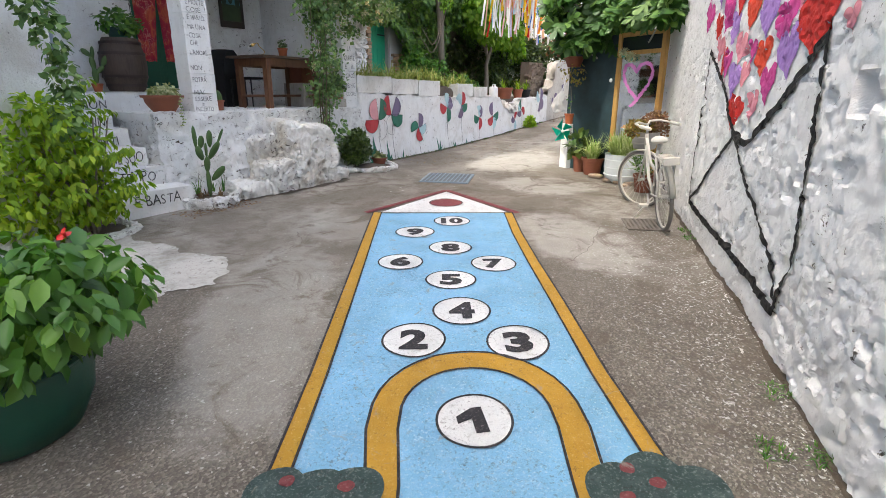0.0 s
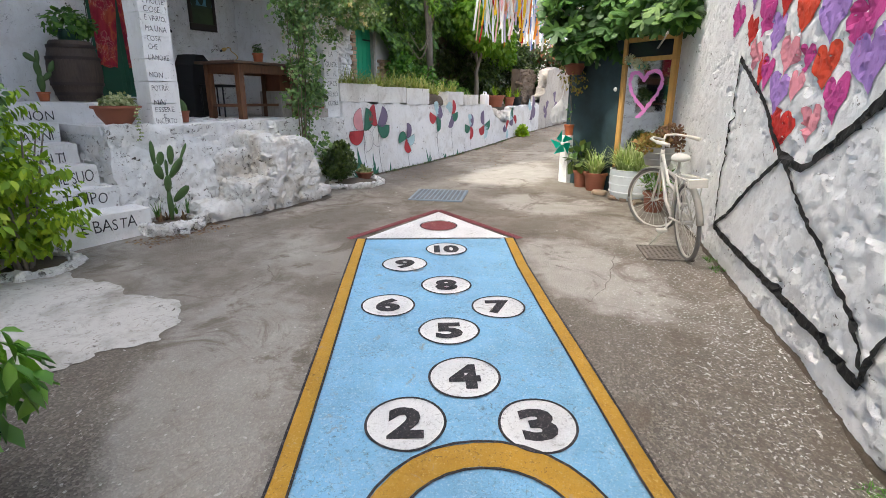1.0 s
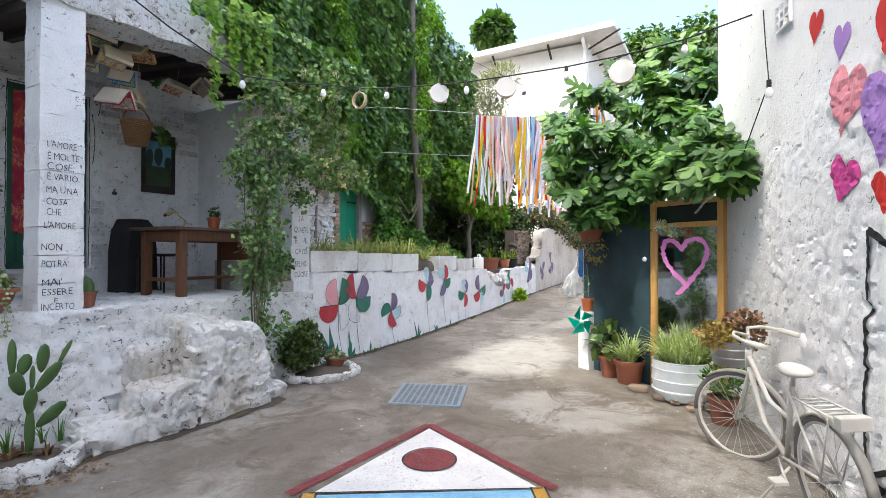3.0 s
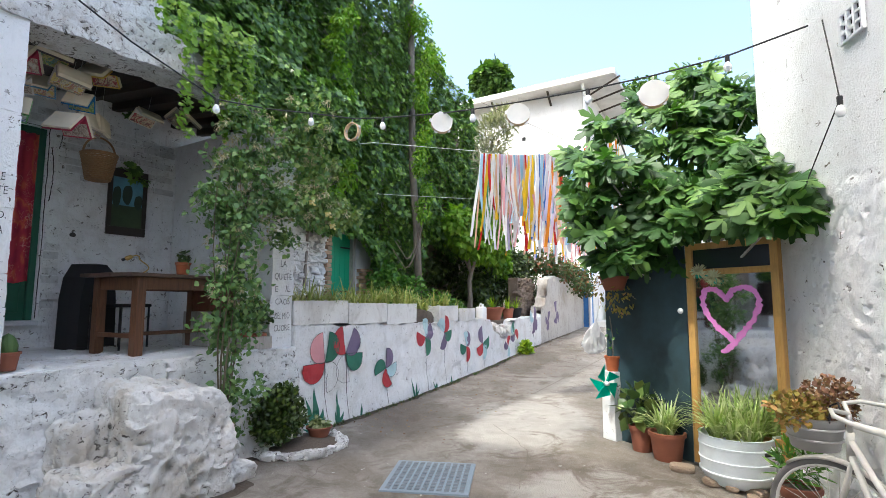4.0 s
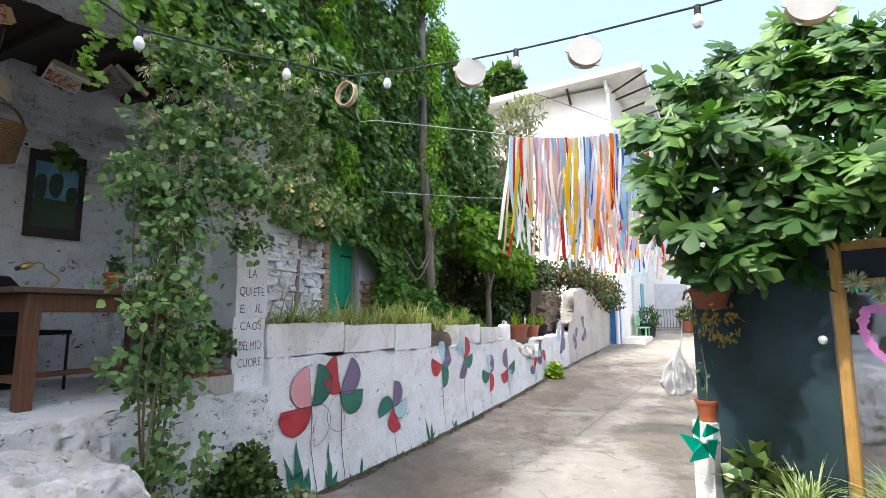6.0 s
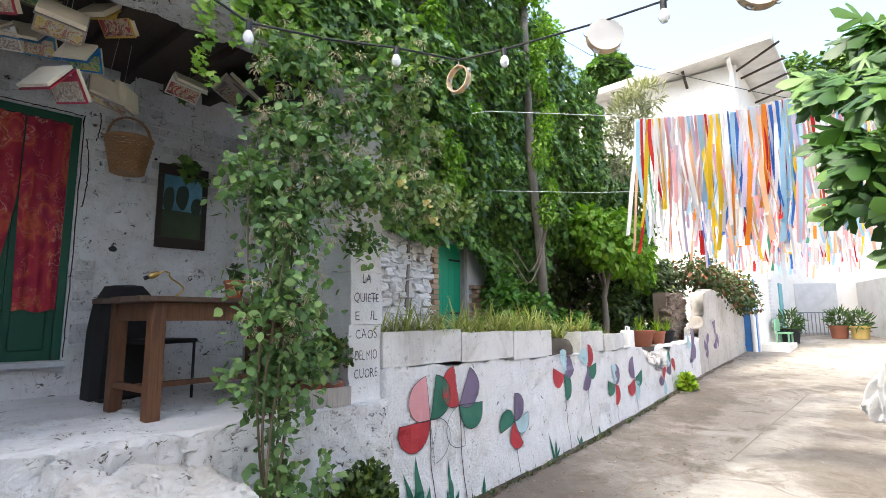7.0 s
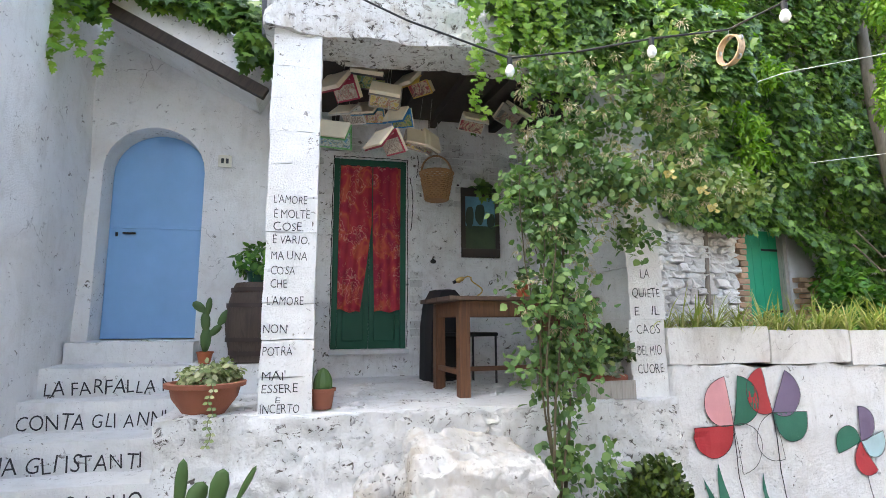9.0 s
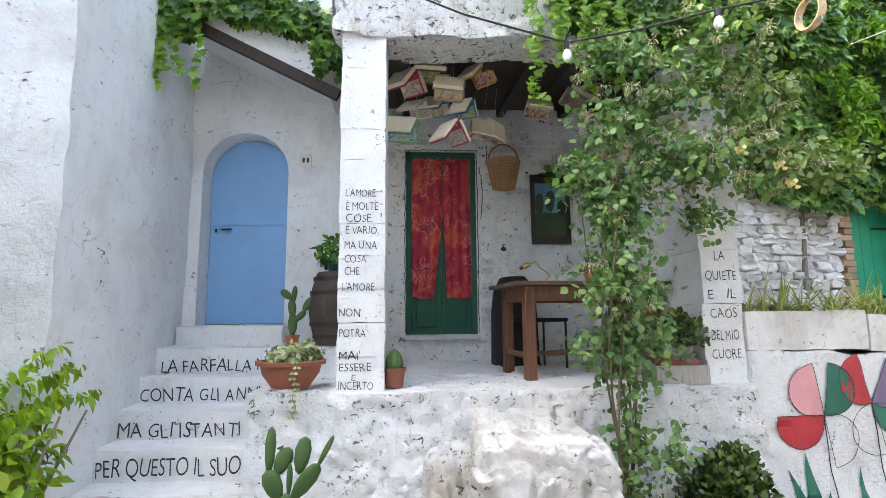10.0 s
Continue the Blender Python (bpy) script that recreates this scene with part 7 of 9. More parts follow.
# ---------- garden terrace ----------
tops = [(0.08 + 0.115 * k + 0.04 * math.sin(k * 7.3), 0.12 + 0.05 * math.sin(k * 2.9), 1.57) for k in range(24)]
for k, (a, b) in enumerate([(0, 8), (8, 16), (16, 24)]):
    t = thing("strap_leaf_plant", LANEW, "yellowing strap-leaved plants filling the trough", "plant", "trough plants")
    blades("leaves", tops[a:b] + [(x + 0.1, y + 0.1, z) for x, y, z in tops[a:b]], 13, 0.42, 0.014, M_STRAW, t, 50 + k, 1.35)
t = thing("strap_leaf_plant", LANEW, "yellow-green strap-leaved plants spilling over the wall", "plant", "trough plants")
blades("leaves", [(2.85, 0.15, 1.45), (3.05, 0.1, 1.45), (3.3, 0.15, 1.45), (3.6, 0.15, 1.52), (3.85, 0.12, 1.52), (4.1, 0.15, 1.5), (4.4, 0.1, 1.35), (4.6, 0.12, 1.3)], 44, 0.36, 0.014, M_STRAW, t, 61, 1.1)
rock("soil_mound", LANEW @ pose(3.13, 0.2, 1.3), 0.4, 0.2, 0.2, 71, M_SOIL, "mound of dry soil in the gap between troughs", "soil", sub=4, amp=0.25)
t = thing("garden_shrub", LANEW, "low leafy plants growing along the house foot", "shrub")
crown("leaves", LEAF_OVATE, 3800, [(4.7, 1.9, 1.9, 0.5, 0.4, 0.7), (5.3, 1.6, 1.7, 0.5, 0.35, 0.55), (5.9, 1.3, 1.5, 0.5, 0.3, 0.4), (6.7, 1.3, 1.45, 0.5, 0.3, 0.35), (4.3, 1.3, 1.5, 0.4, 0.3, 0.3)], 0.11, M_POTLEAF, t, 62, 0.4, shell=0.8)
blades("spiky_leaves", [(8.3 + 0.4 * k, 0.9, 1.25) for k in range(8)], 18, 0.5, 0.03, M_POTLEAF, t, 66, 0.8)

# dark shrubs put in where only the recess shade shows
t = thing("garden_shrub", LANEW, "dark leaves added to fill the shaded recess under the ivy", "shrub")
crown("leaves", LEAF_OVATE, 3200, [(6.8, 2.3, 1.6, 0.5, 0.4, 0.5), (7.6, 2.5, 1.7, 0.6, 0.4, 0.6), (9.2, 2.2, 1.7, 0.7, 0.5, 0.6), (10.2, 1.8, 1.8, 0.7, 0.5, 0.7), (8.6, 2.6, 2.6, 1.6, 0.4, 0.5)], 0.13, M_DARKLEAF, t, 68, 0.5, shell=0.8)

# green garden door, sign, stonework
gdoor = thing("door_garden", LANEW @ pose(3.46, 2.5, 1.46), "emerald green wooden garden door, closed", "door", kind="structure")
for k in range(5):
    part("plank", boxed(0.0 + k * 0.164, (k + 1) * 0.164 - 0.004, 0.0, 0.035, 0.0, 1.55, bev=0.003), M_EMERALD, gdoor)
part("jamb", boxed(0.825, 0.895, -0.09, 0.05, 0.0, 1.55, bev=0.006), M_GREYWOOD, gdoor, "weathered grey wooden jamb")
for z in (0.35, 1.25):
    part("hinge_strap", boxed(0.5, 0.815, -0.008, -0.001, z, z + 0.035, bev=0.002), M_BLACKMETAL, gdoor)
sg = thing("sign_board", LANEW @ pose(3.28, 2.24, 2.99, 0, 5, -6), "small wooden sign board with white lettering over the garden door", "sign")
part("board", boxed(-0.08, 0.44, -0.02, 0.0, 0.0, 0.1, bev=0.004), M_GREYWOOD, sg)
on_relief("lettering", moved(text_bm("PALMENTO", 0.055, 0.006, 0.3), 0.24, 0.022), Flat(-0.021), mat("white_letter_paint", (0.75, 0.75, 0.72), 0.7), sg, 0.003)
wall_house = bpy.data.objects["wall_garden_house"]
stone_meshes = []
for k in range(8):
    bm = bmesh.new()
    bmesh.ops.create_icosphere(bm, subdivisions=2, radius=0.5)
    p = np.array([v.co[:] for v in bm.verts])
    q = np.sign(p) * np.abs(p * 2) ** 0.45 * 0.5
    q += 0.15 * np.stack([fbm(q, 3.6, 3, k * 9 + j, 0.7) for j in range(3)], 1)
    for v, c in zip(bm.verts, q):
        v.co = c
    me = bpy.data.meshes.new("stone")
    bm.to_mesh(me)
    bm.free()
    me.materials.append(M_STONE)
    stone_meshes.append(me)
rs = random.Random(17)
z = 1.4
while z < 3.25:
    hgt = rs.uniform(0.06, 0.13)
    s = 0.9
    while s < 3.2:
        wd = rs.uniform(0.1, 0.27)
        put("stone", rs.choice(stone_meshes), wall_house, m=LANEW.inverted() @ LANEW @ pose(s + wd / 2, 2.37, z + hgt / 2, rs.uniform(-14, 14), rs.uniform(-12, 12), rs.uniform(-9, 9)) @ Matrix.Diagonal((wd * 1.06, 0.17 + rs.uniform(-0.05, 0.06), hgt * rs.uniform(0.9, 1.25), 1)))
        s += wd
    z += hgt
bm = boxed(-0.5, 0.5, -0.5, 0.5, -0.5, 0.5, bev=0.06)
brick_me = bpy.data.meshes.new("brick")
bm.to_mesh(brick_me)
bm.free()
brick_me.materials.append(M_BRICK)
for k in range(17):
    z = 1.58 + k * 0.082
    off = 0.07 if k % 2 else 0.0
    put("brick", brick_me, wall_house, m=pose(3.34 + off * 0.5, 2.36 - 0.01 * (k % 3), z, 0, 0, rs.uniform(-3, 3)) @ Matrix.Diagonal((0.2 - off, 0.14, 0.07, 1)))
for k in range(11):
    for j in range(3):
        put("brick", brick_me, wall_house, m=pose(4.5 + 0.23 * j + (0.1 if k % 2 else 0), 2.36 - 0.008 * ((k + j) % 3), 1.5 + k * 0.078, 0, 0, rs.uniform(-2, 2)) @ Matrix.Diagonal((0.215, 0.13, 0.066, 1)))

pl_ = thing("wooden_pole", LANEW @ pose(5.66, 1.6, 1.19), "weathered grey wooden pole standing in the ivy", "pole")
part("pole", tube([(0, 0, 0), (0.01, 0.08, 2.0), (-0.02, 0.2, 3.6), (0.02, 0.3, 7.9)], [0.09, 0.085, 0.08, 0.07], 12), wood("weathered_pole", (0.13, 0.11, 0.085), (0.2, 0.17, 0.135), 0.85), pl_, smooth=True)
M_VINE = wood("brown_vine", (0.11, 0.085, 0.06), (0.18, 0.145, 0.11), 0.85)
for k in range(2):
    arc = [(0.02 - 0.07 * i - 0.06 * k * i / 8 - 0.3 * (i / 10) ** 2, -0.16 + 0.02 * i, 2.9 - 0.2 * k - 1.55 * math.sin(math.pi * 0.5 * min(1, i / 7)) + 0.12 * max(0, i - 7)) for i in range(11)]
    part("vine", tube(arc, [0.02 - 0.001 * i for i in range(11)], 6), M_VINE, pl_, smooth=True)

tr = thing("garden_tree", LANEW @ pose(8.2, 1.5, 1.19), "small garden tree with a bright green crown", "tree")
part("trunk", tube([(0, 0, 0), (0.06, 0, 0.5), (0.0, 0, 1.0), (0.25, -0.05, 1.6), (0.3, -0.1, 2.2)], [0.075, 0.07, 0.06, 0.05, 0.03], 9), M_BARK, tr, smooth=True)
for a in ((-0.9, -0.3, 2.2), (0.9, -0.2, 2.1), (0.2, 0.5, 2.5)):
    part("branch", tube([(0.1, 0, 1.2), (a[0] * 0.5, a[1] * 0.5, 1.75), a], [0.035, 0.028, 0.012], 6), M_BARK, tr)
crown("crown", LEAF_OVATE, 6500, [(-0.6, -0.3, 2.1, 0.9, 0.6, 0.5), (0.5, -0.3, 2.0, 0.9, 0.6, 0.5), (0.0, -0.2, 2.5, 0.9, 0.6, 0.4), (-1.2, -0.2, 2.4, 0.5, 0.45, 0.4), (1.3, -0.2, 1.7, 0.6, 0.45, 0.4), (1.9, -0.1, 1.5, 0.5, 0.4, 0.35)], 0.16, M_WISTERIA, tr, 72, 0.6, shell=0.7)
tr2 = thing("garden_tree", LANEW @ pose(11.0, 2.2, 1.19), "dark leafy tree shading the garden", "tree")
part("trunk", tube([(0, 0, 0), (0.1, 0, 1.2), (0.0, 0, 2.6)], [0.12, 0.1, 0.06], 9), M_BARK, tr2, smooth=True)
for a in ((-1.0, -0.3, 3.4), (0.9, -0.3, 3.3), (0.1, 0.6, 3.9)):
    part("branch", tube([(0, 0, 1.8), (a[0] * 0.5, a[1] * 0.5, 2.6), a], [0.06, 0.04, 0.015], 6), M_BARK, tr2)
crown("crown", LEAF_OVATE, 7000, [(-0.9, 0, 3.2, 1.1, 0.9, 0.9), (0.8, 0, 3.0, 1.1, 0.9, 0.9), (0, 0, 4.2, 1.3, 1.0, 1.0), (0.3, 0, 2.0, 1.2, 0.8, 0.5), (-1.6, 0.2, 2.2, 0.9, 0.7, 0.6), (1.9, 0.0, 1.9, 0.9, 0.7, 0.55)], 0.17, M_TREE, tr2, 73, 0.5, shell=0.7)
for k, (s_, d_, h_) in enumerate(((9.3, 1.6, 1.2), (11.2, 1.3, 1.5), (12.9, 1.5, 1.6))):
    gs = thing("garden_shrub", LANEW @ pose(s_, d_, 1.19), "dark leafy shrub deep in the garden shade", "shrub", "garden shrubs")
    part("trunk", tube([(0, 0, -0.1), (0.05, 0, h_ * 0.5), (0, 0.03, h_)], [0.05, 0.04, 0.02], 7), M_BARK, gs)
    crown("leaves", LEAF_OVATE, 2600, [(0, 0, h_ * 0.6, 0.8, 0.5, h_ * 0.55), (-0.5, 0.1, h_ * 0.9, 0.5, 0.4, 0.5), (0.5, 0, h_ * 1.1, 0.55, 0.4, 0.5)], 0.12, M_DARKLEAF, gs, 300 + k, 0.5, shell=0.6)
hd = thing("hedge", LANEW @ pose(12.9, 0.2, 2.1), "reddish-green bush spilling over the garden wall", "shrub")
part("trunk", tube([(0, 0.1, -0.6), (0, 0.05, 0.1)], [0.06, 0.04], 7), M_BARK, hd)
crown("leaves", LEAF_OVATE, 3800, [(-0.4, 0, 0.6, 1.1, 0.6, 0.5), (0.8, -0.25, 0.4, 1.0, 0.6, 0.6), (1.7, -0.35, 0.2, 0.8, 0.5, 0.55), (-1.4, 0.1, 0.85, 0.8, 0.5, 0.4)], 0.11, M_REDLEAF, hd, 75, 0.3, shell=0.6)

# things standing on the garden wall
jug = thing("jug", LANEW @ pose(6.25, 0.35, 1.2), "white plastic jerrycan on the garden wall", "jug")
part("body", boxed(-0.13, 0.13, -0.09, 0.09, 0.0, 0.32, bev=0.035), M_WHITEPLASTIC, jug, smooth=True)
part("handle", tube([(-0.08, 0, 0.31), (-0.06, 0, 0.38), (0.03, 0, 0.38), (0.05, 0, 0.31)], 0.014, 7), M_WHITEPLASTIC, jug)
part("neck", tube([(0.09, 0, 0.31), (0.09, 0, 0.38)], 0.022, 10), M_WHITEPLASTIC, jug)
for s, r_, h, c, seed in ((7.1, 0.26, 0.3, M_TERRA, 1), (8.2, 0.15, 0.26, M_TERRA, 2), (8.8, 0.17, 0.26, M_DARK, 3)):
    z0 = 1.33 if s < 6.6 else 1.13
    t = thing("flower_pot", LANEW @ pose(s, 0.42, 1.2), "terracotta pot with grassy plant on the garden terrace", "pot", "terrace pots")
    pot(t, r_, r_ * 0.75, h, c)
    blades("plant", [(0, 0, h * 0.8)], 40, 0.4, 0.02, M_BUSH, t, seed, 0.8)
t = thing("weed", LANEW @ pose(7.7, -0.2, 0.2), "leafy weed at the foot of the garden wall", "weed")
crown("leaves", LEAF_OVATE, 240, [(0, 0, 0.26, 0.18, 0.12, 0.26)], 0.12, M_BUSH, t, 5, -0.2)
t = thing("moss_strip", LANEW, "thin line of weeds and moss along the wall foot", "weed", kind="stuff")
t.parent = None
rs2 = random.Random(8)
tf = []
for k in range(150):
    s = 0.5 + 8.5 * rs2.random()
    p = LANEW @ Vector((s, -0.085 - 0.03 * rs2.random(), 0))
    tf.append((s, -0.085 - 0.05 * rs2.random(), ground_z(p.y) - 0.01))
blades("blade", tf, 7, 0.07, 0.01, M_DARKLEAF, t, 9, 0.9)

# rubble section at the end of the flower wall
tagged(part("wall_rubble", boxed(9.3, 10.44, 0.52, 0.8, 1.0, 2.3), M_SHADED_EARTHW), "old dry-stone wall end above the terrace", "wall", kind="structure").matrix_world = LANEW
for k in range(26):
    s = 6.0 + 1.45 * rs.random()
    put("stone", rs.choice(stone_meshes), wall_lane, m=pose(s, 0.14 + 0.12 * rs.random(), lane_top(s) + 0.1 * rs.random() + 0.14 * math.sin((s - 5.9) * 2.0), 0, 30 * rs.random() - 15, 40 * rs.random()) @ Matrix.Diagonal((0.2 + 0.1 * rs.random(), 0.18, 0.12 + 0.05 * rs.random(), 1)))
# dark dry-stone copies, browned further for the shaded recess
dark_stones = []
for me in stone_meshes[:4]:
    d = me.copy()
    d.materials[0] = M_SHADED_EARTHW
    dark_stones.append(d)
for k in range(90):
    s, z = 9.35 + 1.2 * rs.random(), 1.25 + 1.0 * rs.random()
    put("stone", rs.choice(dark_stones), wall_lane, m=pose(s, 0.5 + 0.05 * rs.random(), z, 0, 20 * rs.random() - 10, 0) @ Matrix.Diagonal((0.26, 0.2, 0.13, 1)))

# ---------- far end of the lane ----------
house = thing("house", pose(7.0, 22.2, 0.4), "two-storey white house with a wide overhanging roof", "house")
HA = pose(0, 0, 0, 0, 0, 148)
part("wall", boxed(0, 6.5, -7.6, 0.0, 0.0, 9.0, m=HA), M_FARWALL, house)
bm = bmesh.new()
box(bm, -1.35, 7.3, -8.0, 0.8, 9.72, 9.84)
M_ROOFEDGE = painted("pale_roof_edge", (0.6, 0.6, 0.59), 0.7, 0.1, 10, (0.4, 0.4, 0.4), 0.2)
for nm, bm in (("roof", bm), ("fascia", boxed(-1.37, 7.32, 0.801, 0.86, 9.66, 9.88, bev=0.01)), ("barge_board", boxed(-1.41, -1.351, -8.0, 0.8, 9.66, 9.88, bev=0.01))):
    part(nm, bm, M_ROOFEDGE, house).matrix_basis = HA @ pose(0, 0, 0, 0, 1.5, 0)
part("gable", boxed(0.0, 6.5, -7.6, -0.002, 9.001, 9.6, m=HA), M_FARWALL, house)
for k in range(2):
    part("bracket", tube([HA @ Vector((1.5 + 2.4 * k, 0.0, 9.2)), HA @ Vector((1.5 + 2.4 * k, 0.5, 9.62))], 0.05, 6), M_DARKWOOD, house)
for k in range(5):
    y = 0.55 - k * 1.3
    part("rafter", tube([HA @ Vector((0.0, min(y, -0.05), 9.35)), HA @ Vector((-1.3, y, 9.66))], 0.04, 6), M_DARKWOOD, house)
part("drainpipe", tube([HA @ Vector((0.12, 0.1, 0.2)), HA @ Vector((0.12, 0.1, 9.3)), HA @ Vector((0.12, 0.5, 9.64))], 0.07, 8), M_SMOOTHW, house)
part("vent", boxed(2.6, 2.75, 0.0, 0.02, 7.9, 8.05, m=HA), M_DARK, house)
sh = part("shutter_door", boxed(-0.04, 0.0, -5.4, -4.6, 0.25, 2.6, m=HA), painted("teal_door", (0.1, 0.32, 0.36), 0.5, 0.1, 20, (0.3, 0.4, 0.4), 0.1), house, "faded teal door")
for k in range(14):
    part("slat", boxed(-0.05, -0.005, -3.0, -2.4, 1.0 + k * 0.13, 1.09 + k * 0.13, m=HA), M_GREYW, house)
part("step", boxed(-0.7, 0.0, -2.2, -0.2, -0.1, 0.5, m=HA), M_FARWALL, house)
part("blue_door", boxed(0.03, 0.9, 0.0, 0.06, 0.2, 2.5, m=HA), painted("bright_blue_paint", (0.05, 0.22, 0.55), 0.5, 0.05, 20, (0.2, 0.3, 0.5), 0.1), house, "bright blue wooden door")
hb2 = thing("house", pose(10.6, 30.0, 0.6), "low white house closing the lane", "house")
part("wall", boxed(0, 7.5, 0, 5, 0, 5.2), M_FARWALL, hb2)
part("roof", boxed(-0.3, 7.8, -0.4, 5.3, 5.2, 5.4), M_GREYW, hb2)
part("recess", boxed(1.3, 3.0, -0.03, 0.0, 0.3, 2.6), painted("grey_shutter", (0.45, 0.46, 0.47), 0.6, 0.1, 20, (0.4, 0.4, 0.4), 0.1), hb2)
rl = thing("railing", pose(11.2, 29.0, 0.93), "grey iron railing before the far house", "railing")
part("rail", boxed(0, 2.6, -0.02, 0.02, 0.96, 1.0), M_IRON, rl)
part("rail", boxed(0, 2.6, -0.02, 0.02, 0.1, 0.14), M_IRON, rl)
for k in range(18):
    part("bar", boxed(0.02 + k * 0.15, 0.045 + k * 0.15, -0.012, 0.012, 0.0, 0.96), M_IRON, rl)
bn = thing("garden_bench", pose(8.5, 23.9, 0.76, 0, 0, 58), "small green wooden bench by the far house", "bench")
M_BENCH = mat("pale_green_paint", (0.2, 0.42, 0.25), 0.6)
part("seat", boxed(-0.5, 0.5, -0.2, 0.2, 0.42, 0.46, bev=0.005), M_BENCH, bn)
part("backrest", boxed(-0.5, 0.5, 0.18, 0.22, 0.5, 0.9, bev=0.005), M_BENCH, bn)
for x in (-0.45, 0.41):
    for y in (-0.18, 0.14):
        part("leg", boxed(x, x + 0.05, y, y + 0.05, 0, 0.42), M_BENCH, bn)
for x, y, c, seed in ((12.0, 27.2, M_TERRA, 1), (12.5, 26.8, mat("yellow_pot", (0.5, 0.36, 0.12), 0.6), 2), (9.2, 25.0, M_DARK, 3)):
    t = thing("flower_pot", pose(x, y, ground_z(y)), "potted shrub at the end of the lane", "pot", "far pots")
    pot(t, 0.32, 0.25, 0.5, c)
    crown("plant", LEAF_THIN, 260, [(0, 0, 0.7, 0.35, 0.35, 0.4)], 0.3, M_TREE, t, seed, -0.2)
bm = bmesh.new()
box(bm, 5.2, 6.0, 10, 40, -0.5, 3.2)
ob = part("wall_yard", bm, M_GREYW)
ob.matrix_world = pose(0.4, 0, 0) @ pose(0, 0, 0, 0, 0, -16)
tagged(ob, "plain whitewashed wall behind the fig tree yard", "wall", kind="structure")
for k, (x, y, zc, rr) in enumerate([(4.7, 31.5, 13.5, 1.0), (0.5, 31, 9.5, 2.6), (18.5, 41.5, 16.4, 2.0), (22.0, 39.7, 16.4, 2.3), (14.0, 33, 6, 3.2), (20, 30, 6, 3.4), (-4, 30, 8, 3.5), (-10, 34, 7, 4)]):
    t = thing("tree", pose(x, y, ground_z(y)), "dark green tree beyond the houses", "tree", "far trees")
    part("trunk", tube([(0, 0, 0), (0.1, 0, zc * 0.5), (0, 0, zc)], [0.3, 0.22, 0.1], 8), M_BARK, t)
    crown("crown", LEAF_OVATE, 2200, [(0, 0, zc, rr, rr, rr * 0.8), (rr * 0.5, 0, zc - 0.6, rr * 0.6, rr * 0.6, rr * 0.5), (-rr * 0.5, 0, zc - 0.3, rr * 0.6, rr * 0.6, rr * 0.6)], 0.42, M_TREE, t, 80 + k, 0.4)
bm = bmesh.new()
hv = []
for i in range(41):
    a = math.pi * 2 * i / 40
    hv.append((bm.verts.new((58 * math.cos(a), 58 * math.sin(a), -4)), bm.verts.new((58 * math.cos(a), 58 * math.sin(a), 5.0 + 1.5 * math.sin(a * 5) + math.sin(a * 11)))))
for (a, b), (c, d) in zip(hv, hv[1:]):
    bm.faces.new((a, b, d, c))
tagged(part("backdrop", bm, painted("hazy_hills", (0.12, 0.16, 0.1), 0.95, 0.2, 0.3, (0.2, 0.22, 0.16), 0.0)), "hazy wooded hills all round", "hills", kind="structure")
t = thing("wispy_shrub", pose(2.1, 15.5, 1.3), "dry wispy grey shrub at the edge of the ivy", "shrub")
crown("foliage", LEAF_THIN, 1500, [(0, 0, 4.5, 0.42, 0.4, 0.6), (0.25, 0, 4.9, 0.4, 0.35, 0.35), (-0.15, 0, 3.8, 0.4, 0.35, 0.6)], 0.2, leafy("dry_grey_leaf", (0.2, 0.2, 0.12), (0.3, 0.29, 0.2), (0.4, 0.38, 0.28)), t, 91, -0.3)
part("stem", tube([(-0.35, 0.3, 3.3), (-0.2, 0.1, 3.8), (0.05, 0, 4.4)], [0.03, 0.02, 0.01], 7), M_BARK, t)

# ---------- mirror gate and yard fence ----------


class MirrorFace:
    """The front of the mirror pane, for paint."""
    x, z = [], []

    def y(self, x, z, lift=0.0):
        return 0.004 + lift


mg = thing("mirror_gate", GATE @ pose(0, 0, 0.15), "yellow wooden frame with a big mirror and a pink painted heart", "mirror")
for x, zt, ln in ((-0.03, 2.1, -1.0), (0.74, 2.03, 1.0)):
    part("post", boxed(x, x + 0.065, -0.04, 0.03, 0.0, zt, bev=0.005), M_POSTWOOD, mg)
part("top_rail", boxed(0.036, 0.739, -0.03, 0.02, 1.97, 2.03, bev=0.004), M_POSTWOOD, mg)
part("mid_rail", boxed(0.036, 0.739, -0.03, 0.02, 1.73, 1.785, bev=0.004), M_POSTWOOD, mg)
part("bottom_rail", boxed(0.036, 0.739, -0.03, 0.02, 0.3, 0.36, bev=0.004), M_POSTWOOD, mg)
part("mirror_pane", boxed(0.036, 0.739, -0.004, 0.004, 0.361, 1.729), M_MIRROR, mg, "large mirror pane")
part("upper_pane", boxed(0.036, 0.739, -0.004, 0.004, 1.786, 1.969), mat("dark_glass", (0.02, 0.025, 0.03), 0.08), mg, "dark glass pane")
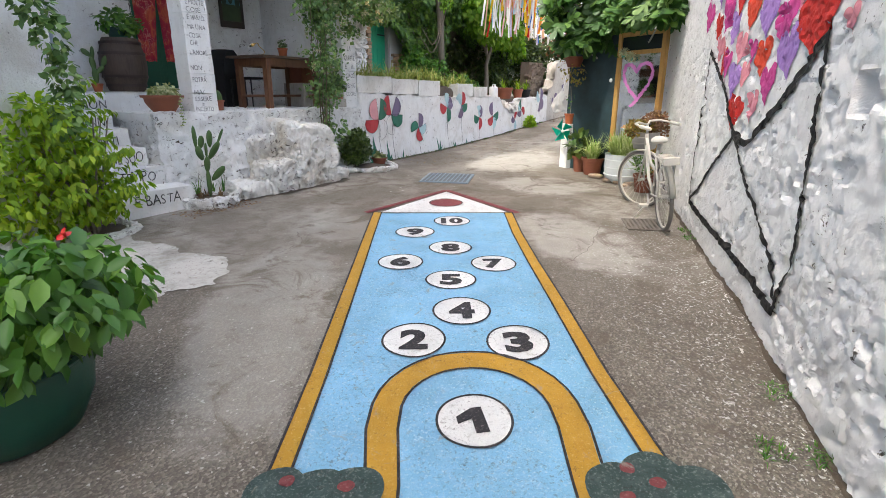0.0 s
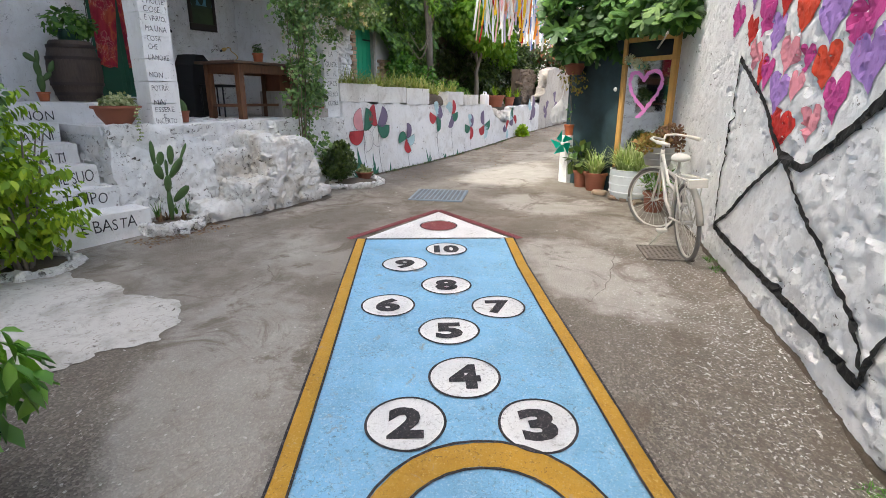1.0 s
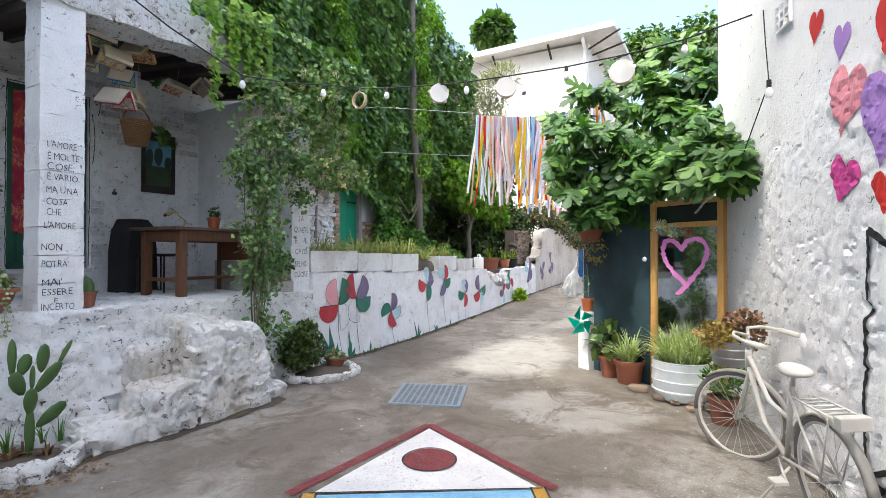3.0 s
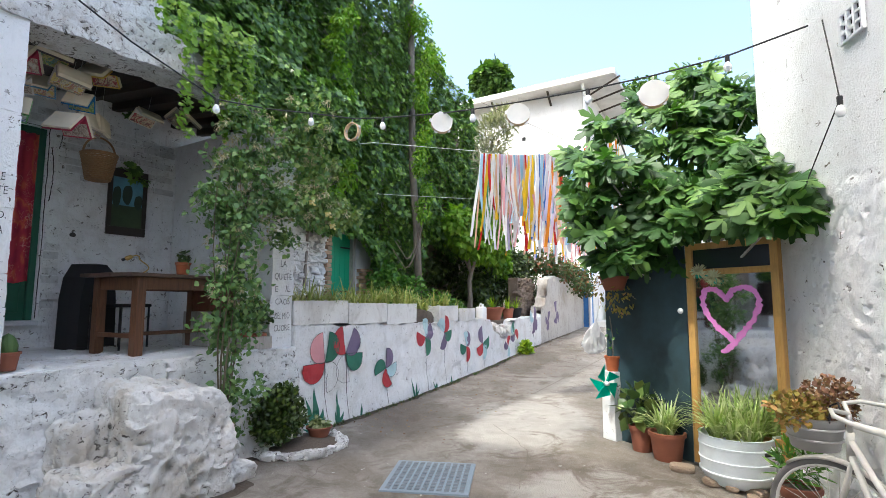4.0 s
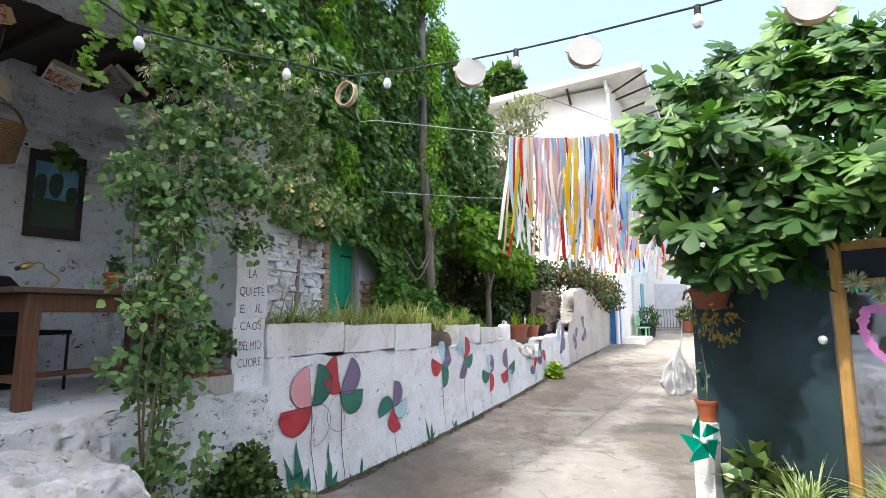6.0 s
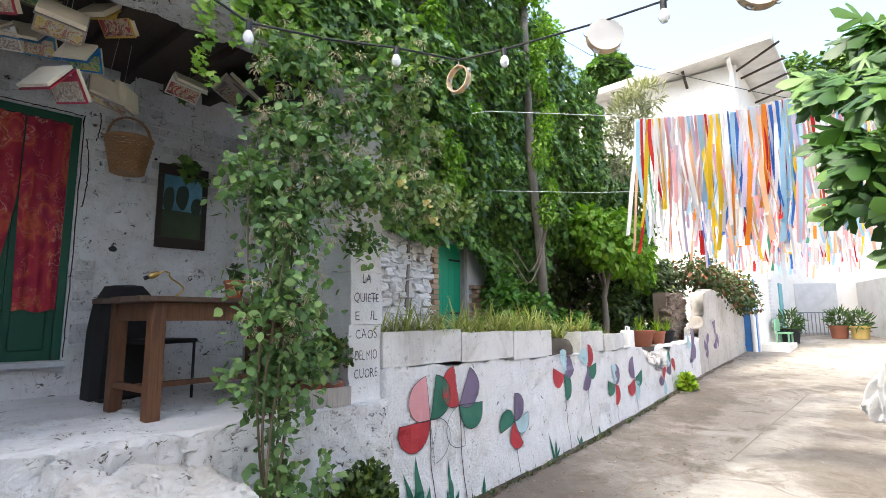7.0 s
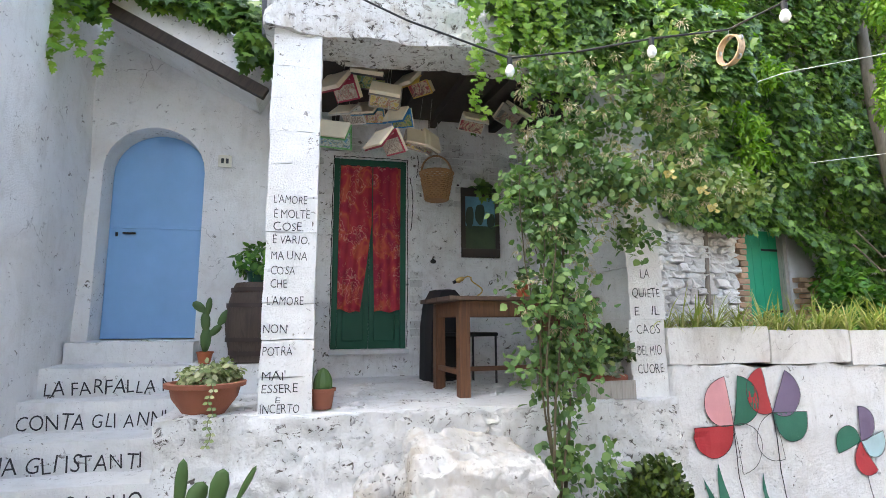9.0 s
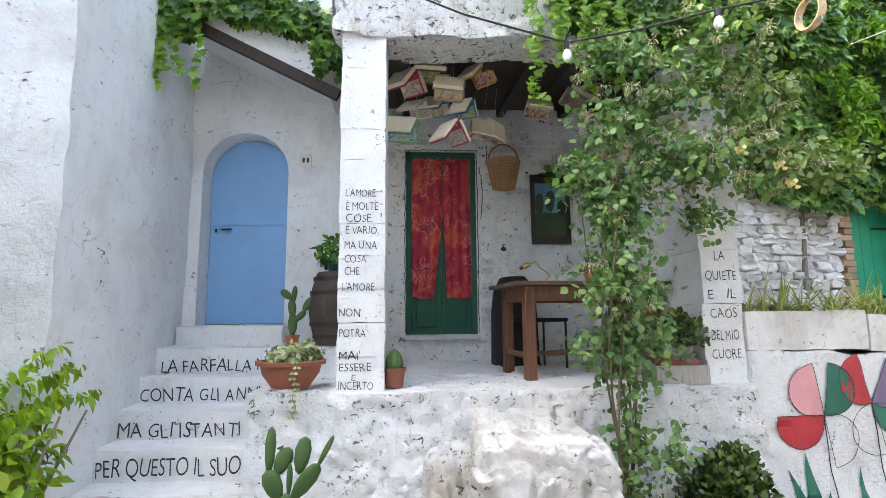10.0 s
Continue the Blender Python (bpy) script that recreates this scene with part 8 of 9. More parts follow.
# mirror x runs towards the fence; drawn from the notch over each lobe to the crossing
LOBES = [[(0.44, 1.5), (0.5, 1.57), (0.57, 1.6), (0.64, 1.575), (0.665, 1.5), (0.65, 1.42), (0.6, 1.33), (0.52, 1.24), (0.44, 1.17), (0.36, 1.1)],
         [(0.44, 1.5), (0.38, 1.575), (0.29, 1.61), (0.2, 1.585), (0.15, 1.5), (0.165, 1.41), (0.22, 1.31), (0.3, 1.21), (0.38, 1.12), (0.46, 1.05), (0.5, 1.01)]]
hr = random.Random(6)
k = 0
for line in LOBES:
    for (xa, za), (xb, zb) in zip(line, line[1:]):
        steps = max(2, int(math.hypot(xb - xa, zb - za) / 0.02))
        for i in range(steps):
            k += 1
            x, z = xa + (xb - xa) * i / steps + hr.uniform(-0.006, 0.006), za + (zb - za) * i / steps + hr.uniform(-0.006, 0.006)
            on_relief("heart_dab", outline_mesh([disc(x, z, 0.026 * hr.uniform(0.75, 1.3), 0.024 * hr.uniform(0.75, 1.3), 10, 0.2, k)]), MirrorFace(), M_PINKPAINT, mg, 0.001 + 0.0005 * (k % 5))
fs = thing("fence_sheet", GATE @ pose(0.83, 0, 0.12), "dark teal metal sheet fence with leaf shadows", "fence")
part("sheet", boxed(0, 1.0, -0.006, 0.006, 0.0, 2.05, bev=0.002), M_SHEET, fs)
for x in (0.005, 0.96):
    part("back_post", boxed(x, x + 0.035, -0.05, -0.008, 0, 2.08), M_GREYWOOD, fs)
part("door_knob", tube([(0.05, 0.007, 1.42), (0.05, 0.03, 1.42), (0.05, 0.045, 1.42)], [0.012, 0.03, 0.022], 12), M_WHITEPLASTIC, fs, "white knob", smooth=True)
for k, (dx, dz) in enumerate(((0.66, 1.76), (0.52, 1.7))):
    t = thing("paper_flower", GATE @ pose(dx, 0.05, dz + 0.15), "cream paper chrysanthemum fixed to the mirror frame", "flower", "paper flowers")
    n = 90
    v = rnd(n, 30 + k) + np.array([0, 0.5, 0])
    put("petals", leaves_mesh("petals", LEAF_THIN, np.zeros((n, 3)), v, rnd(n, 33), [0.085] * n, leafy("cream_petal", (0.6, 0.58, 0.42), (0.7, 0.68, 0.52), (0.78, 0.76, 0.62))), t)
    put("leaf", leaves_mesh("leaf", LEAF_OVATE, [(0, 0, 0)] * 3, [(0.3, 0.1, -1), (-0.4, 0.1, -0.8), (1, 0.2, 0.3)], [(0, 1, 0)] * 3, [0.07] * 3, M_TEAL), t)

# fig tree
fig = thing("fig_tree", pose(3.0, 8.75, 0.13), "large fig tree with broad lobed leaves over the fence", "tree")
M_FIGBARK = wood("pale_fig_bark", (0.34, 0.32, 0.28), (0.45, 0.42, 0.38), 0.85, (14, 14, 4), 0.5)
part("trunk", tube([(0.2, 0.1, 0), (0.1, 0.0, 1.0), (-0.05, -0.1, 1.8), (-0.2, -0.15, 2.6)], [0.1, 0.09, 0.07, 0.05], 10), M_FIGBARK, fig, smooth=True)
# leaf clusters of the fig: over the lane and the gate, then within the yard
FIG_OUTER = [(1.98, 8.6, 2.82, 1.1), (2.32, 8.7, 3.63, 1), (2.84, 8.9, 3.98, 1), (3.46, 8.9, 4.32, 1), (3.61, 8.5, 3.98, 1), (3.42, 7.95, 3.58, 1), (1.98, 8.7, 3.27, 0.9), (2.26, 8.3, 3.02, 1.1), (2.77, 8.4, 3.33, 1.1), (3.06, 8.1, 3.26, 1.1), (3.16, 7.75, 3.06, 1.1), (3.03, 7.35, 2.75, 1), (2.89, 6.95, 2.48, 1), (2.83, 6.85, 2.29, 0.8), (2.84, 7.1, 2.34, 1), (2.83, 7.45, 2.58, 1.1), (2.68, 7.8, 2.69, 1.1), (2.45, 8.1, 2.66, 1.1)]
FIG_INNER = [(2.15, 8.4, 2.48, 1), (2.01, 8.7, 2.48, 0.7), (2.38, 8.3, 2.34, 1), (2.08, 8.15, 2.07, 1), (2.51, 7.95, 2.34, 1), (2.67, 7.65, 2.36, 1), (2.62, 8.2, 2.08, 0.7), (1.82, 8.2, 2.6, 0.7), (1.9, 8.05, 2.95, 0.8), (1.86, 8.1, 2.3, 0.6), (2.9, 8.4, 3.65, 1), (2.6, 8.5, 3, 1), (3.2, 8.3, 3.5, 1), (3.05, 8.2, 2.9, 1), (2.75, 8.3, 2.5, 0.9), (3.3, 7.95, 3.1, 0.9)]
fr_ = np.random.RandomState(95)
for x, y, z, k in FIG_OUTER + FIG_INNER:
    c = Vector((x - 3.0, y - 8.75, z - 0.13))
    low = Vector((0.0, -0.08, 1.75)) if c.z < 2.2 else Vector((-0.12, -0.12, 2.2))
    mid = low.lerp(c, 0.55) + Vector((0.05 * math.sin(7 * x), 0.05 * math.sin(5 * z), -0.14))
    part("branch", tube([low, low.lerp(mid, 0.5) + Vector((0, 0, 0.03)), mid, c], [0.026, 0.02, 0.014, 0.007], 7), M_FIGBARK, fig)
    n = int(58 * k)
    a = fr_.uniform(0, 2 * math.pi, n)
    e = fr_.uniform(-0.35, 0.9, n)
    d = np.stack([np.cos(a) * np.cos(e), np.sin(a) * np.cos(e), np.sin(e)], 1)
    base = np.array(c) + d * (0.05 + 0.17 * fr_.uniform(0, 1, (n, 1))) * np.array([1, 1, 0.75]) * k ** 0.5
    tip = d * np.array([0.9, 0.9, 0.5]) + np.array([0, 0, -0.5]) + fr_.normal(size=(n, 3)) * 0.22
    up = d * 0.4 + np.array([-0.45, -0.75, 0.42]) + fr_.normal(size=(n, 3)) * 0.34
    put("foliage", leaves_mesh("foliage", LEAF_FIG, base, tip, up, fr_.uniform(0.13, 0.25, n), M_FIG), fig)

# ---------- pots by the fence ----------
ps = thing("plinth", pose(2.25, 8.78, ground_z(8.76), 0, 0, 27), "whitewashed square plinth with a painted flower", "plinth")
rough_block("post", -0.085, 0.085, -0.085, 0.085, -0.02, 0.72, 0.04, 0.008, M_WHITE, 5, 4, ps)
pw = thing("pinwheel", pose(2.1, 8.64, 0.76, 0, 0, 12), "turquoise plastic pinwheel fixed to the plinth", "pinwheel")
for k in range(5):
    a = 2 * math.pi * k / 5 + 0.3
    bm = bmesh.new()
    c, s_ = math.cos(a), math.sin(a)
    c2, s2 = math.cos(a + 1.0), math.sin(a + 1.0)
    vs = [bm.verts.new(v) for v in ((0, 0, 0), (0.2 * c, 0.0, 0.2 * s_), (0.13 * c2, -0.035, 0.13 * s2), (0.05 * c2, -0.045, 0.05 * s2))]
    bm.faces.new(vs)
    r_ = bmesh.ops.solidify(bm, geom=bm.faces[:], thickness=0.002)
    part("vane", bm, M_TEAL, pw)
part("hub", tube([(0, -0.06, 0), (0, -0.02, 0), (0, 0.03, 0)], [0.02, 0.026, 0.008], 12), M_WHITEPLASTIC, pw, smooth=True)
t = thing("flower_pot", pose(2.25, 8.78, ground_z(8.76) + 0.72), "orange plastic pot tied with wire on the plinth", "pot")
pot(t, 0.085, 0.065, 0.17, M_PLASTIC_TC)
crown("plant", LEAF_OVATE, 30, [(0.02, 0, 0.4, 0.08, 0.08, 0.2)], 0.05, M_POTLEAF, t, 4)
part("stem", tube([(0, 0, 0.12), (0.01, 0, 0.35), (-0.02, 0, 0.6)], 0.006, 6), M_BARK, t)
bg = thing("plastic_bag", pose(2.15, 8.96, 1.24), "white plastic bag hanging from the fence edge", "bag")
bm = lathe([(0.006, 0.2), (0.02, 0.15), (0.045, 0.09), (0.066, 0.03), (0.08, -0.04), (0.078, -0.1), (0.066, -0.15), (0.04, -0.18), (0.01, -0.19)], 40)
bmesh.ops.subdivide_edges(bm, edges=bm.edges[:], cuts=1, use_grid_fill=True)
p = np.array([v.co[:] for v in bm.verts])
fold = np.abs(fbm(p * np.array([1, 1, 0.35]), 16, 3, 3)) - 0.3
for v, d in zip(bm.verts, fold):
    x, y, z = v.co
    k = 1.15 - 1.5 * d
    w_ = 0.045 * fbm(np.array([[x, y, z]]), 9.0, 3, 8)[0]
    v.co = (x * k * 1.2 - 0.35 * (0.2 - z) * (0.42 + z) + w_ * (0.25 - z), y * k * 0.5, z + 0.05 * d + 0.5 * w_)
part("bag", bm, leafy("thin_white_plastic", (0.75, 0.74, 0.74), (0.78, 0.77, 0.77), (0.8, 0.8, 0.8), 0.35, 0.4, (1, 1, 1)), bg)
part("loop", tube([(-0.0, 0, 0.19), (0.02, 0.0, 0.3), (0.03, 0.0, 0.42)], [0.006, 0.005, 0.004], 6), M_WHITEPLASTIC, bg)
t = thing("hanging_pot", pose(2.2, 8.56, 1.75), "brown hanging pot with trailing dry shoots on the fence", "pot")
pot(t, 0.15, 0.1, 0.15, M_TERRA)
crown("plant", LEAF_OVATE, 160, [(-0.1, -0.02, 0.0, 0.14, 0.1, 0.25), (0.05, -0.05, -0.1, 0.15, 0.1, 0.2)], 0.045, M_SUCC, t, 6, 0.9)
part("hanger", tube([(0, 0, 0.12), (0.05, 0.02, 0.4)], 0.004, 5), M_CABLE, t)
for nm, m_, r1, r2, h, c, lab in (("flower_pot", pose(2.36, 8.36, ground_z(8.3)), 0.12, 0.09, 0.25, M_TERRA, "terracotta pot with broad-leaved plant"), ("flower_pot", pose(2.48, 8.08, ground_z(8.0)), 0.16, 0.125, 0.26, M_TERRA, "wide terracotta pot with striped strap leaves")):
    t = thing(nm, m_, lab + " by the fence", "pot")
    pot(t, r1, r2, h, c)
    if r1 < 0.15:
        crown("plant", LEAF_OVATE, 60, [(-0.05, 0, 0.42, 0.17, 0.15, 0.18)], 0.16, M_LEAFDARKGREEN, t, 9, -0.2)
    else:
        blades("plant", [(-0.05, 0, 0.22), (0.05, 0.04, 0.22), (0, -0.05, 0.22)], 52, 0.46, 0.022, M_SPIDER, t, 12, 1.0)
tubt = thing("tin_tub", pose(2.75, 7.44, ground_z(7.44) + 0.005), "pale blue banded tin tub planted with striped strap leaves", "tub")
smooth_part("tub", lathe([(0.2, 0.0), (0.235, 0.02), (0.27, 0.08), (0.283, 0.22), (0.28, 0.38), (0.288, 0.4), (0.268, 0.402), (0.26, 0.34), (0.02, 0.33)], 36), M_TUB, tubt)
for z in (0.1, 0.2, 0.31):
    smooth_part("band", lathe([(0.276, z), (0.288, z + 0.004), (0.288, z + 0.014), (0.276, z + 0.018)], 36, False), M_TUB, tubt)
part("handle", boxed(-0.06, 0.06, -0.302, -0.285, 0.29, 0.32, bev=0.004), M_BLACKMETAL, tubt).matrix_basis = pose(0, 0, 0, 0, 0, 20)
blades("plant", [(0.16 * math.cos(a), 0.16 * math.sin(a), 0.33) for a in np.linspace(0, 5.6, 8)] + [(0, 0, 0.34)], 46, 0.5, 0.022, M_SPIDER, tubt, 13, 1.0)
t = thing("bucket", pose(2.56, 6.34, 0.71), "grey zinc bucket of yellow-brown succulents hung on the bicycle bar", "bucket")
smooth_part("bucket", lathe([(0.12, 0.0), (0.13, 0.01), (0.165, 0.19), (0.173, 0.2), (0.157, 0.202), (0.148, 0.16), (0.02, 0.155)], 28), mat("dull_zinc", (0.42, 0.42, 0.41), 0.45, 0.7), t)
for z in (0.06, 0.13):
    smooth_part("band", lathe([(0.139 + 0.18 * z, z), (0.143 + 0.18 * z, z + 0.004), (0.143 + 0.18 * z, z + 0.012), (0.139 + 0.18 * z, z + 0.016)], 28, False), bpy.data.materials["dull_zinc"], t)
part("hook", tube([(-0.03, -0.16, 0.19), (-0.05, -0.2, 0.3), (-0.06, -0.27, 0.33), (-0.1, -0.33, 0.3)], 0.006, 6), M_BLACKMETAL, t)
crown("plant", LEAF_OVATE, 700, [(-0.06, 0.03, 0.25, 0.17, 0.15, 0.08), (-0.14, -0.05, 0.22, 0.12, 0.1, 0.07)], 0.04, M_SUCC, t, 14, -0.4)
crown("rusty_plant", LEAF_OVATE, 650, [(0.1, -0.02, 0.33, 0.14, 0.13, 0.1), (0.17, 0.0, 0.24, 0.1, 0.1, 0.13)], 0.038, M_RUSTLEAF, t, 15, -0.2, "rust-brown succulent rosettes")
t = thing("flower_pot", pose(2.78, 6.78, ground_z(6.8)), "dark brown pot with a small fir-like plant", "pot")
pot(t, 0.13, 0.1, 0.24, M_TERRA)
crown("plant", LEAF_THIN, 200, [(0, 0, 0.38, 0.14, 0.14, 0.16)], 0.12, M_POTLEAF, t, 17, -0.4)
for k, (x, y, s_) in enumerate(((2.55, 7.42, 0.07), (2.62, 7.3, 0.05), (2.75, 7.2, 0.06), (2.44, 7.75, 0.07), (2.9, 7.1, 0.07), (2.66, 7.12, 0.04))):
    rock("loose_stone", pose(x, y, ground_z(y) + s_ * 0.4, 0, 0, k * 50), s_ * 1.5, s_, s_ * 0.5, 60 + k, M_TILEBITS, "broken brown stone at the foot of the tub", "stone", sub=3, amp=0.25)

# ---------- bicycle ----------
bike = thing("bicycle", pose(2.31, 5.03, ground_z(5.0), 0, 0, 79.5) @ pose(0, 0, 0, -5, 0, 0), "old white-painted ladies bicycle leaning by the wall", "bicycle")
R = 0.325


def wheel(cx, steer, name="wheel"):
    w = part(name, tube([(R * math.cos(a), 0, R * math.sin(a)) for a in np.linspace(0, 2 * math.pi, 41)], 0.019, 8), M_RUBBER, bike, "dusty grey tyre", smooth=True)
    w.matrix_basis = pose(cx, 0, R + 0.015, 0, 0, steer)
    part("rim", tube([((R - 0.022) * math.cos(a), 0, (R - 0.022) * math.sin(a)) for a in np.linspace(0, 2 * math.pi, 41)], 0.011, 6), M_WHITEPAINT, w, "painted rim")
    part("hub", tube([(0, -0.045, 0), (0, 0.045, 0)], 0.018, 10), M_CHROME, w)
    bm = bmesh.new()
    for k in range(28):
        a, s_ = 2 * math.pi * k / 28, 0.03 if k % 2 else -0.03
        b = a + (0.5 if k % 4 < 2 else -0.5)
        tube([(0.016 * math.cos(b), s_, 0.016 * math.sin(b)), ((R - 0.025) * math.cos(a), 0, (R - 0.025) * math.sin(a))], 0.0016, 4, bm)
    part("spokes", bm, M_WHITEPAINT, w)
    return w


WB, STEER = 1.12, 42
wheel(0, 0)
wheel(WB, STEER)
axz = R + 0.015


def rod(name, pts, r_, m=M_WHITEPAINT, label=""):
    return part(name, tube(pts, r_, 9), m, bike, label, smooth=True)


bbx, bbz = 0.45, 0.29
rod("seat_tube", [(bbx, 0, bbz), (0.3, 0, 0.8)], 0.016)
rod("down_tube", [(bbx, 0, bbz), (0.7, 0, 0.42), (0.87, 0, 0.78)], 0.018)
rod("step_through_tube", [(0.36, 0, 0.55), (0.62, 0, 0.6), (0.855, 0, 0.86)], 0.016)
for s_ in (-0.05, 0.05):
    rod("chain_stay", [(bbx, s_ * 0.5, bbz), (0, s_, axz)], 0.009)
    rod("seat_stay", [(0.32, s_ * 0.4, 0.74), (0, s_, axz)], 0.008)
rod("head_tube", [(0.875, 0, 0.74), (0.845, 0, 0.9)], 0.021)
sm = pose(WB, 0, 0, 0, 0, STEER)
for s_ in (-0.05, 0.05):
    p0 = Vector((0.885, 0, 0.72))
    p2 = sm @ Vector((0, s_, axz))
    rod("fork_blade", [p0, (p0 + p2) / 2 + Vector((-0.03, 0, 0.02)), p2], 0.011)
rod("stem", [(0.845, 0, 0.9), (0.83, 0, 1.0)], 0.014, M_CHROME)
bar = pose(0.83, 0, 1.0, 0, 0, STEER)
sweep = [(-0.2, 0.255, -0.02), (-0.1, 0.26, 0.005), (0.0, 0.21, 0.03), (0.045, 0.1, 0.035), (0.0, 0.0, 0.0)]
rod("handlebar", [bar @ Vector(p) for p in sweep] + [bar @ Vector((x, -y, z)) for x, y, z in reversed(sweep[:-1])], 0.012)
for side in (1, -1):
    rod("grip", [bar @ Vector((-0.225, side * 0.253, -0.026)), bar @ Vector((-0.1, side * 0.26, 0.005))], 0.019)
bm = bmesh.new()
bmesh.ops.create_icosphere(bm, subdivisions=3, radius=1.0)
for v in bm.verts:
    x, y, z = v.co
    v.co = (0.28 + 0.135 * x, 0.1 * y * (1.0 - 0.45 * (x + 1) / 2), 0.875 + 0.045 * z * (1.0 if z > 0 else 0.7))
part("saddle", bm, M_WHITEPAINT, bike, "white-painted saddle", smooth=True)
rod("seat_post", [(0.3, 0, 0.78), (0.285, 0, 0.85)], 0.013, M_CHROME)
for cx, st, a0, a1 in ((0, 0, 0.05 * math.pi, 0.95 * math.pi), (WB, STEER, 0.3 * math.pi, 1.02 * math.pi)):
    bm = bmesh.new()
    prev = None
    for a in np.linspace(a0, a1, 20):
        ring_ = [bm.verts.new(((R + 0.03 + dz) * math.cos(a), y, (R + 0.03 + dz) * math.sin(a))) for y, dz in ((-0.03, -0.012), (-0.017, 0.004), (0.017, 0.004), (0.03, -0.012))]
        if prev:
            for k in range(3):
                bm.faces.new((prev[k], prev[k + 1], ring_[k + 1], ring_[k]))
        prev = ring_
    bmesh.ops.solidify(bm, geom=bm.faces[:], thickness=0.002)
    part("mudguard", bm, M_WHITEPAINT, bike, smooth=True).matrix_basis = pose(cx, 0, axz, 0, 0, st)
for y in (-0.07, 0.07):
    rod("rack_rail", [(0.2, y * 0.8, 0.74), (0.05, y, 0.745), (-0.22, y, 0.74)], 0.006)
    rod("rack_stay", [(-0.16, y, 0.74), (0, y * 0.8, axz)], 0.005)
for x in (0.15, 0.08, 0.01, -0.06, -0.13, -0.2):
    rod("rack_slat", [(x, -0.07, 0.742), (x, 0.07, 0.742)], 0.005)
part("rack_box", boxed(-0.26, -0.2, -0.075, 0.075, 0.69, 0.76, bev=0.006), M_WHITEPAINT, bike)
part("chain_guard", boxed(0.02, 0.52, -0.062, -0.05, 0.29, 0.37, bev=0.005), M_WHITEPAINT, bike)
part("chainring", tube([(bbx + 0.085 * math.cos(a), -0.045, bbz + 0.085 * math.sin(a)) for a in np.linspace(0, 2 * math.pi, 25)], 0.006, 5), M_CHROME, bike)
for s_, a in ((-1, 0.6), (1, 0.6 + math.pi)):
    e = (bbx + 0.16 * math.cos(a), s_ * 0.08, bbz + 0.16 * math.sin(a))
    rod("crank", [(bbx, s_ * 0.06, bbz), e], 0.009, M_CHROME)
    part("pedal", boxed(e[0] - 0.045, e[0] + 0.045, min(s_ * 0.085, s_ * 0.17), max(s_ * 0.085, s_ * 0.17), e[2] - 0.012, e[2] + 0.012, bev=0.004), M_WHITEPAINT, bike)
rod("kickstand", [(0.36, 0.03, 0.27), (0.42, 0.22, 0.02)], 0.008)

# ---------- overhead: light string, tambourines, ribbons ----------
CABLE = [(2.86, 6.5, 3.62), (2.43, 6.79, 3.52), (1.97, 7.06, 3.47), (1.52, 7.33, 3.45), (0.98, 7.67, 3.46), (0.59, 7.9, 3.47), (0.3, 8.08, 3.49), (-0.3, 8.44, 3.56), (-0.64, 8.65, 3.62), (-1.0, 8.2, 3.5), (-1.35, 7.9, 3.42), (-1.7, 7.6, 3.38), (-2.2, 7.15, 3.65), (-2.78, 6.86, 4.08)]
ls = thing("light_string", pose(0, 0, 0), "black cable of unlit white bulbs strung across the lane", "string lights")
part("cable", tube(CABLE, 0.007, 6), M_CABLE, ls)
BULBS = [(2.43, 6.79, 3.52), (1.52, 7.33, 3.45), (0.59, 7.9, 3.47), (-0.3, 8.44, 3.56), (-1.0, 8.2, 3.5), (-1.7, 7.6, 3.38)]
for x, y, z in BULBS:
    so = part("socket", tube([(x, y, z + 0.005), (x, y, z - 0.05)], 0.018, 10), M_CABLE, ls, "black bulb socket")
    smooth_part("bulb", lathe([(0.014, -0.05), (0.02, -0.058), (0.031, -0.085), (0.03, -0.105), (0.018, -0.125), (0.002, -0.13)], 16), M_BULB, so, "white opal bulb").location = (x, y, z)
w2 = thing("light_string", pose(0, 0, 0), "cable with one bulb hanging down the white wall", "string lights")
part("cable", tube([(2.9, 6.42, 3.62), (2.83, 6.3, 3.3), (2.8, 6.22, 2.95), (2.9, 6.7, 2.45), (2.95, 6.85, 2.2)], 0.005, 5), M_CABLE, w2)
so = part("socket", tube([(2.8, 6.22, 2.97), (2.8, 6.22, 2.91)], 0.018, 10), M_CABLE, w2)
smooth_part("bulb", lathe([(0.014, -0.05), (0.02, -0.058), (0.031, -0.085), (0.03, -0.105), (0.018, -0.125), (0.002, -0.13)], 16), M_BULB, so).location = (2.8, 6.22, 2.96)


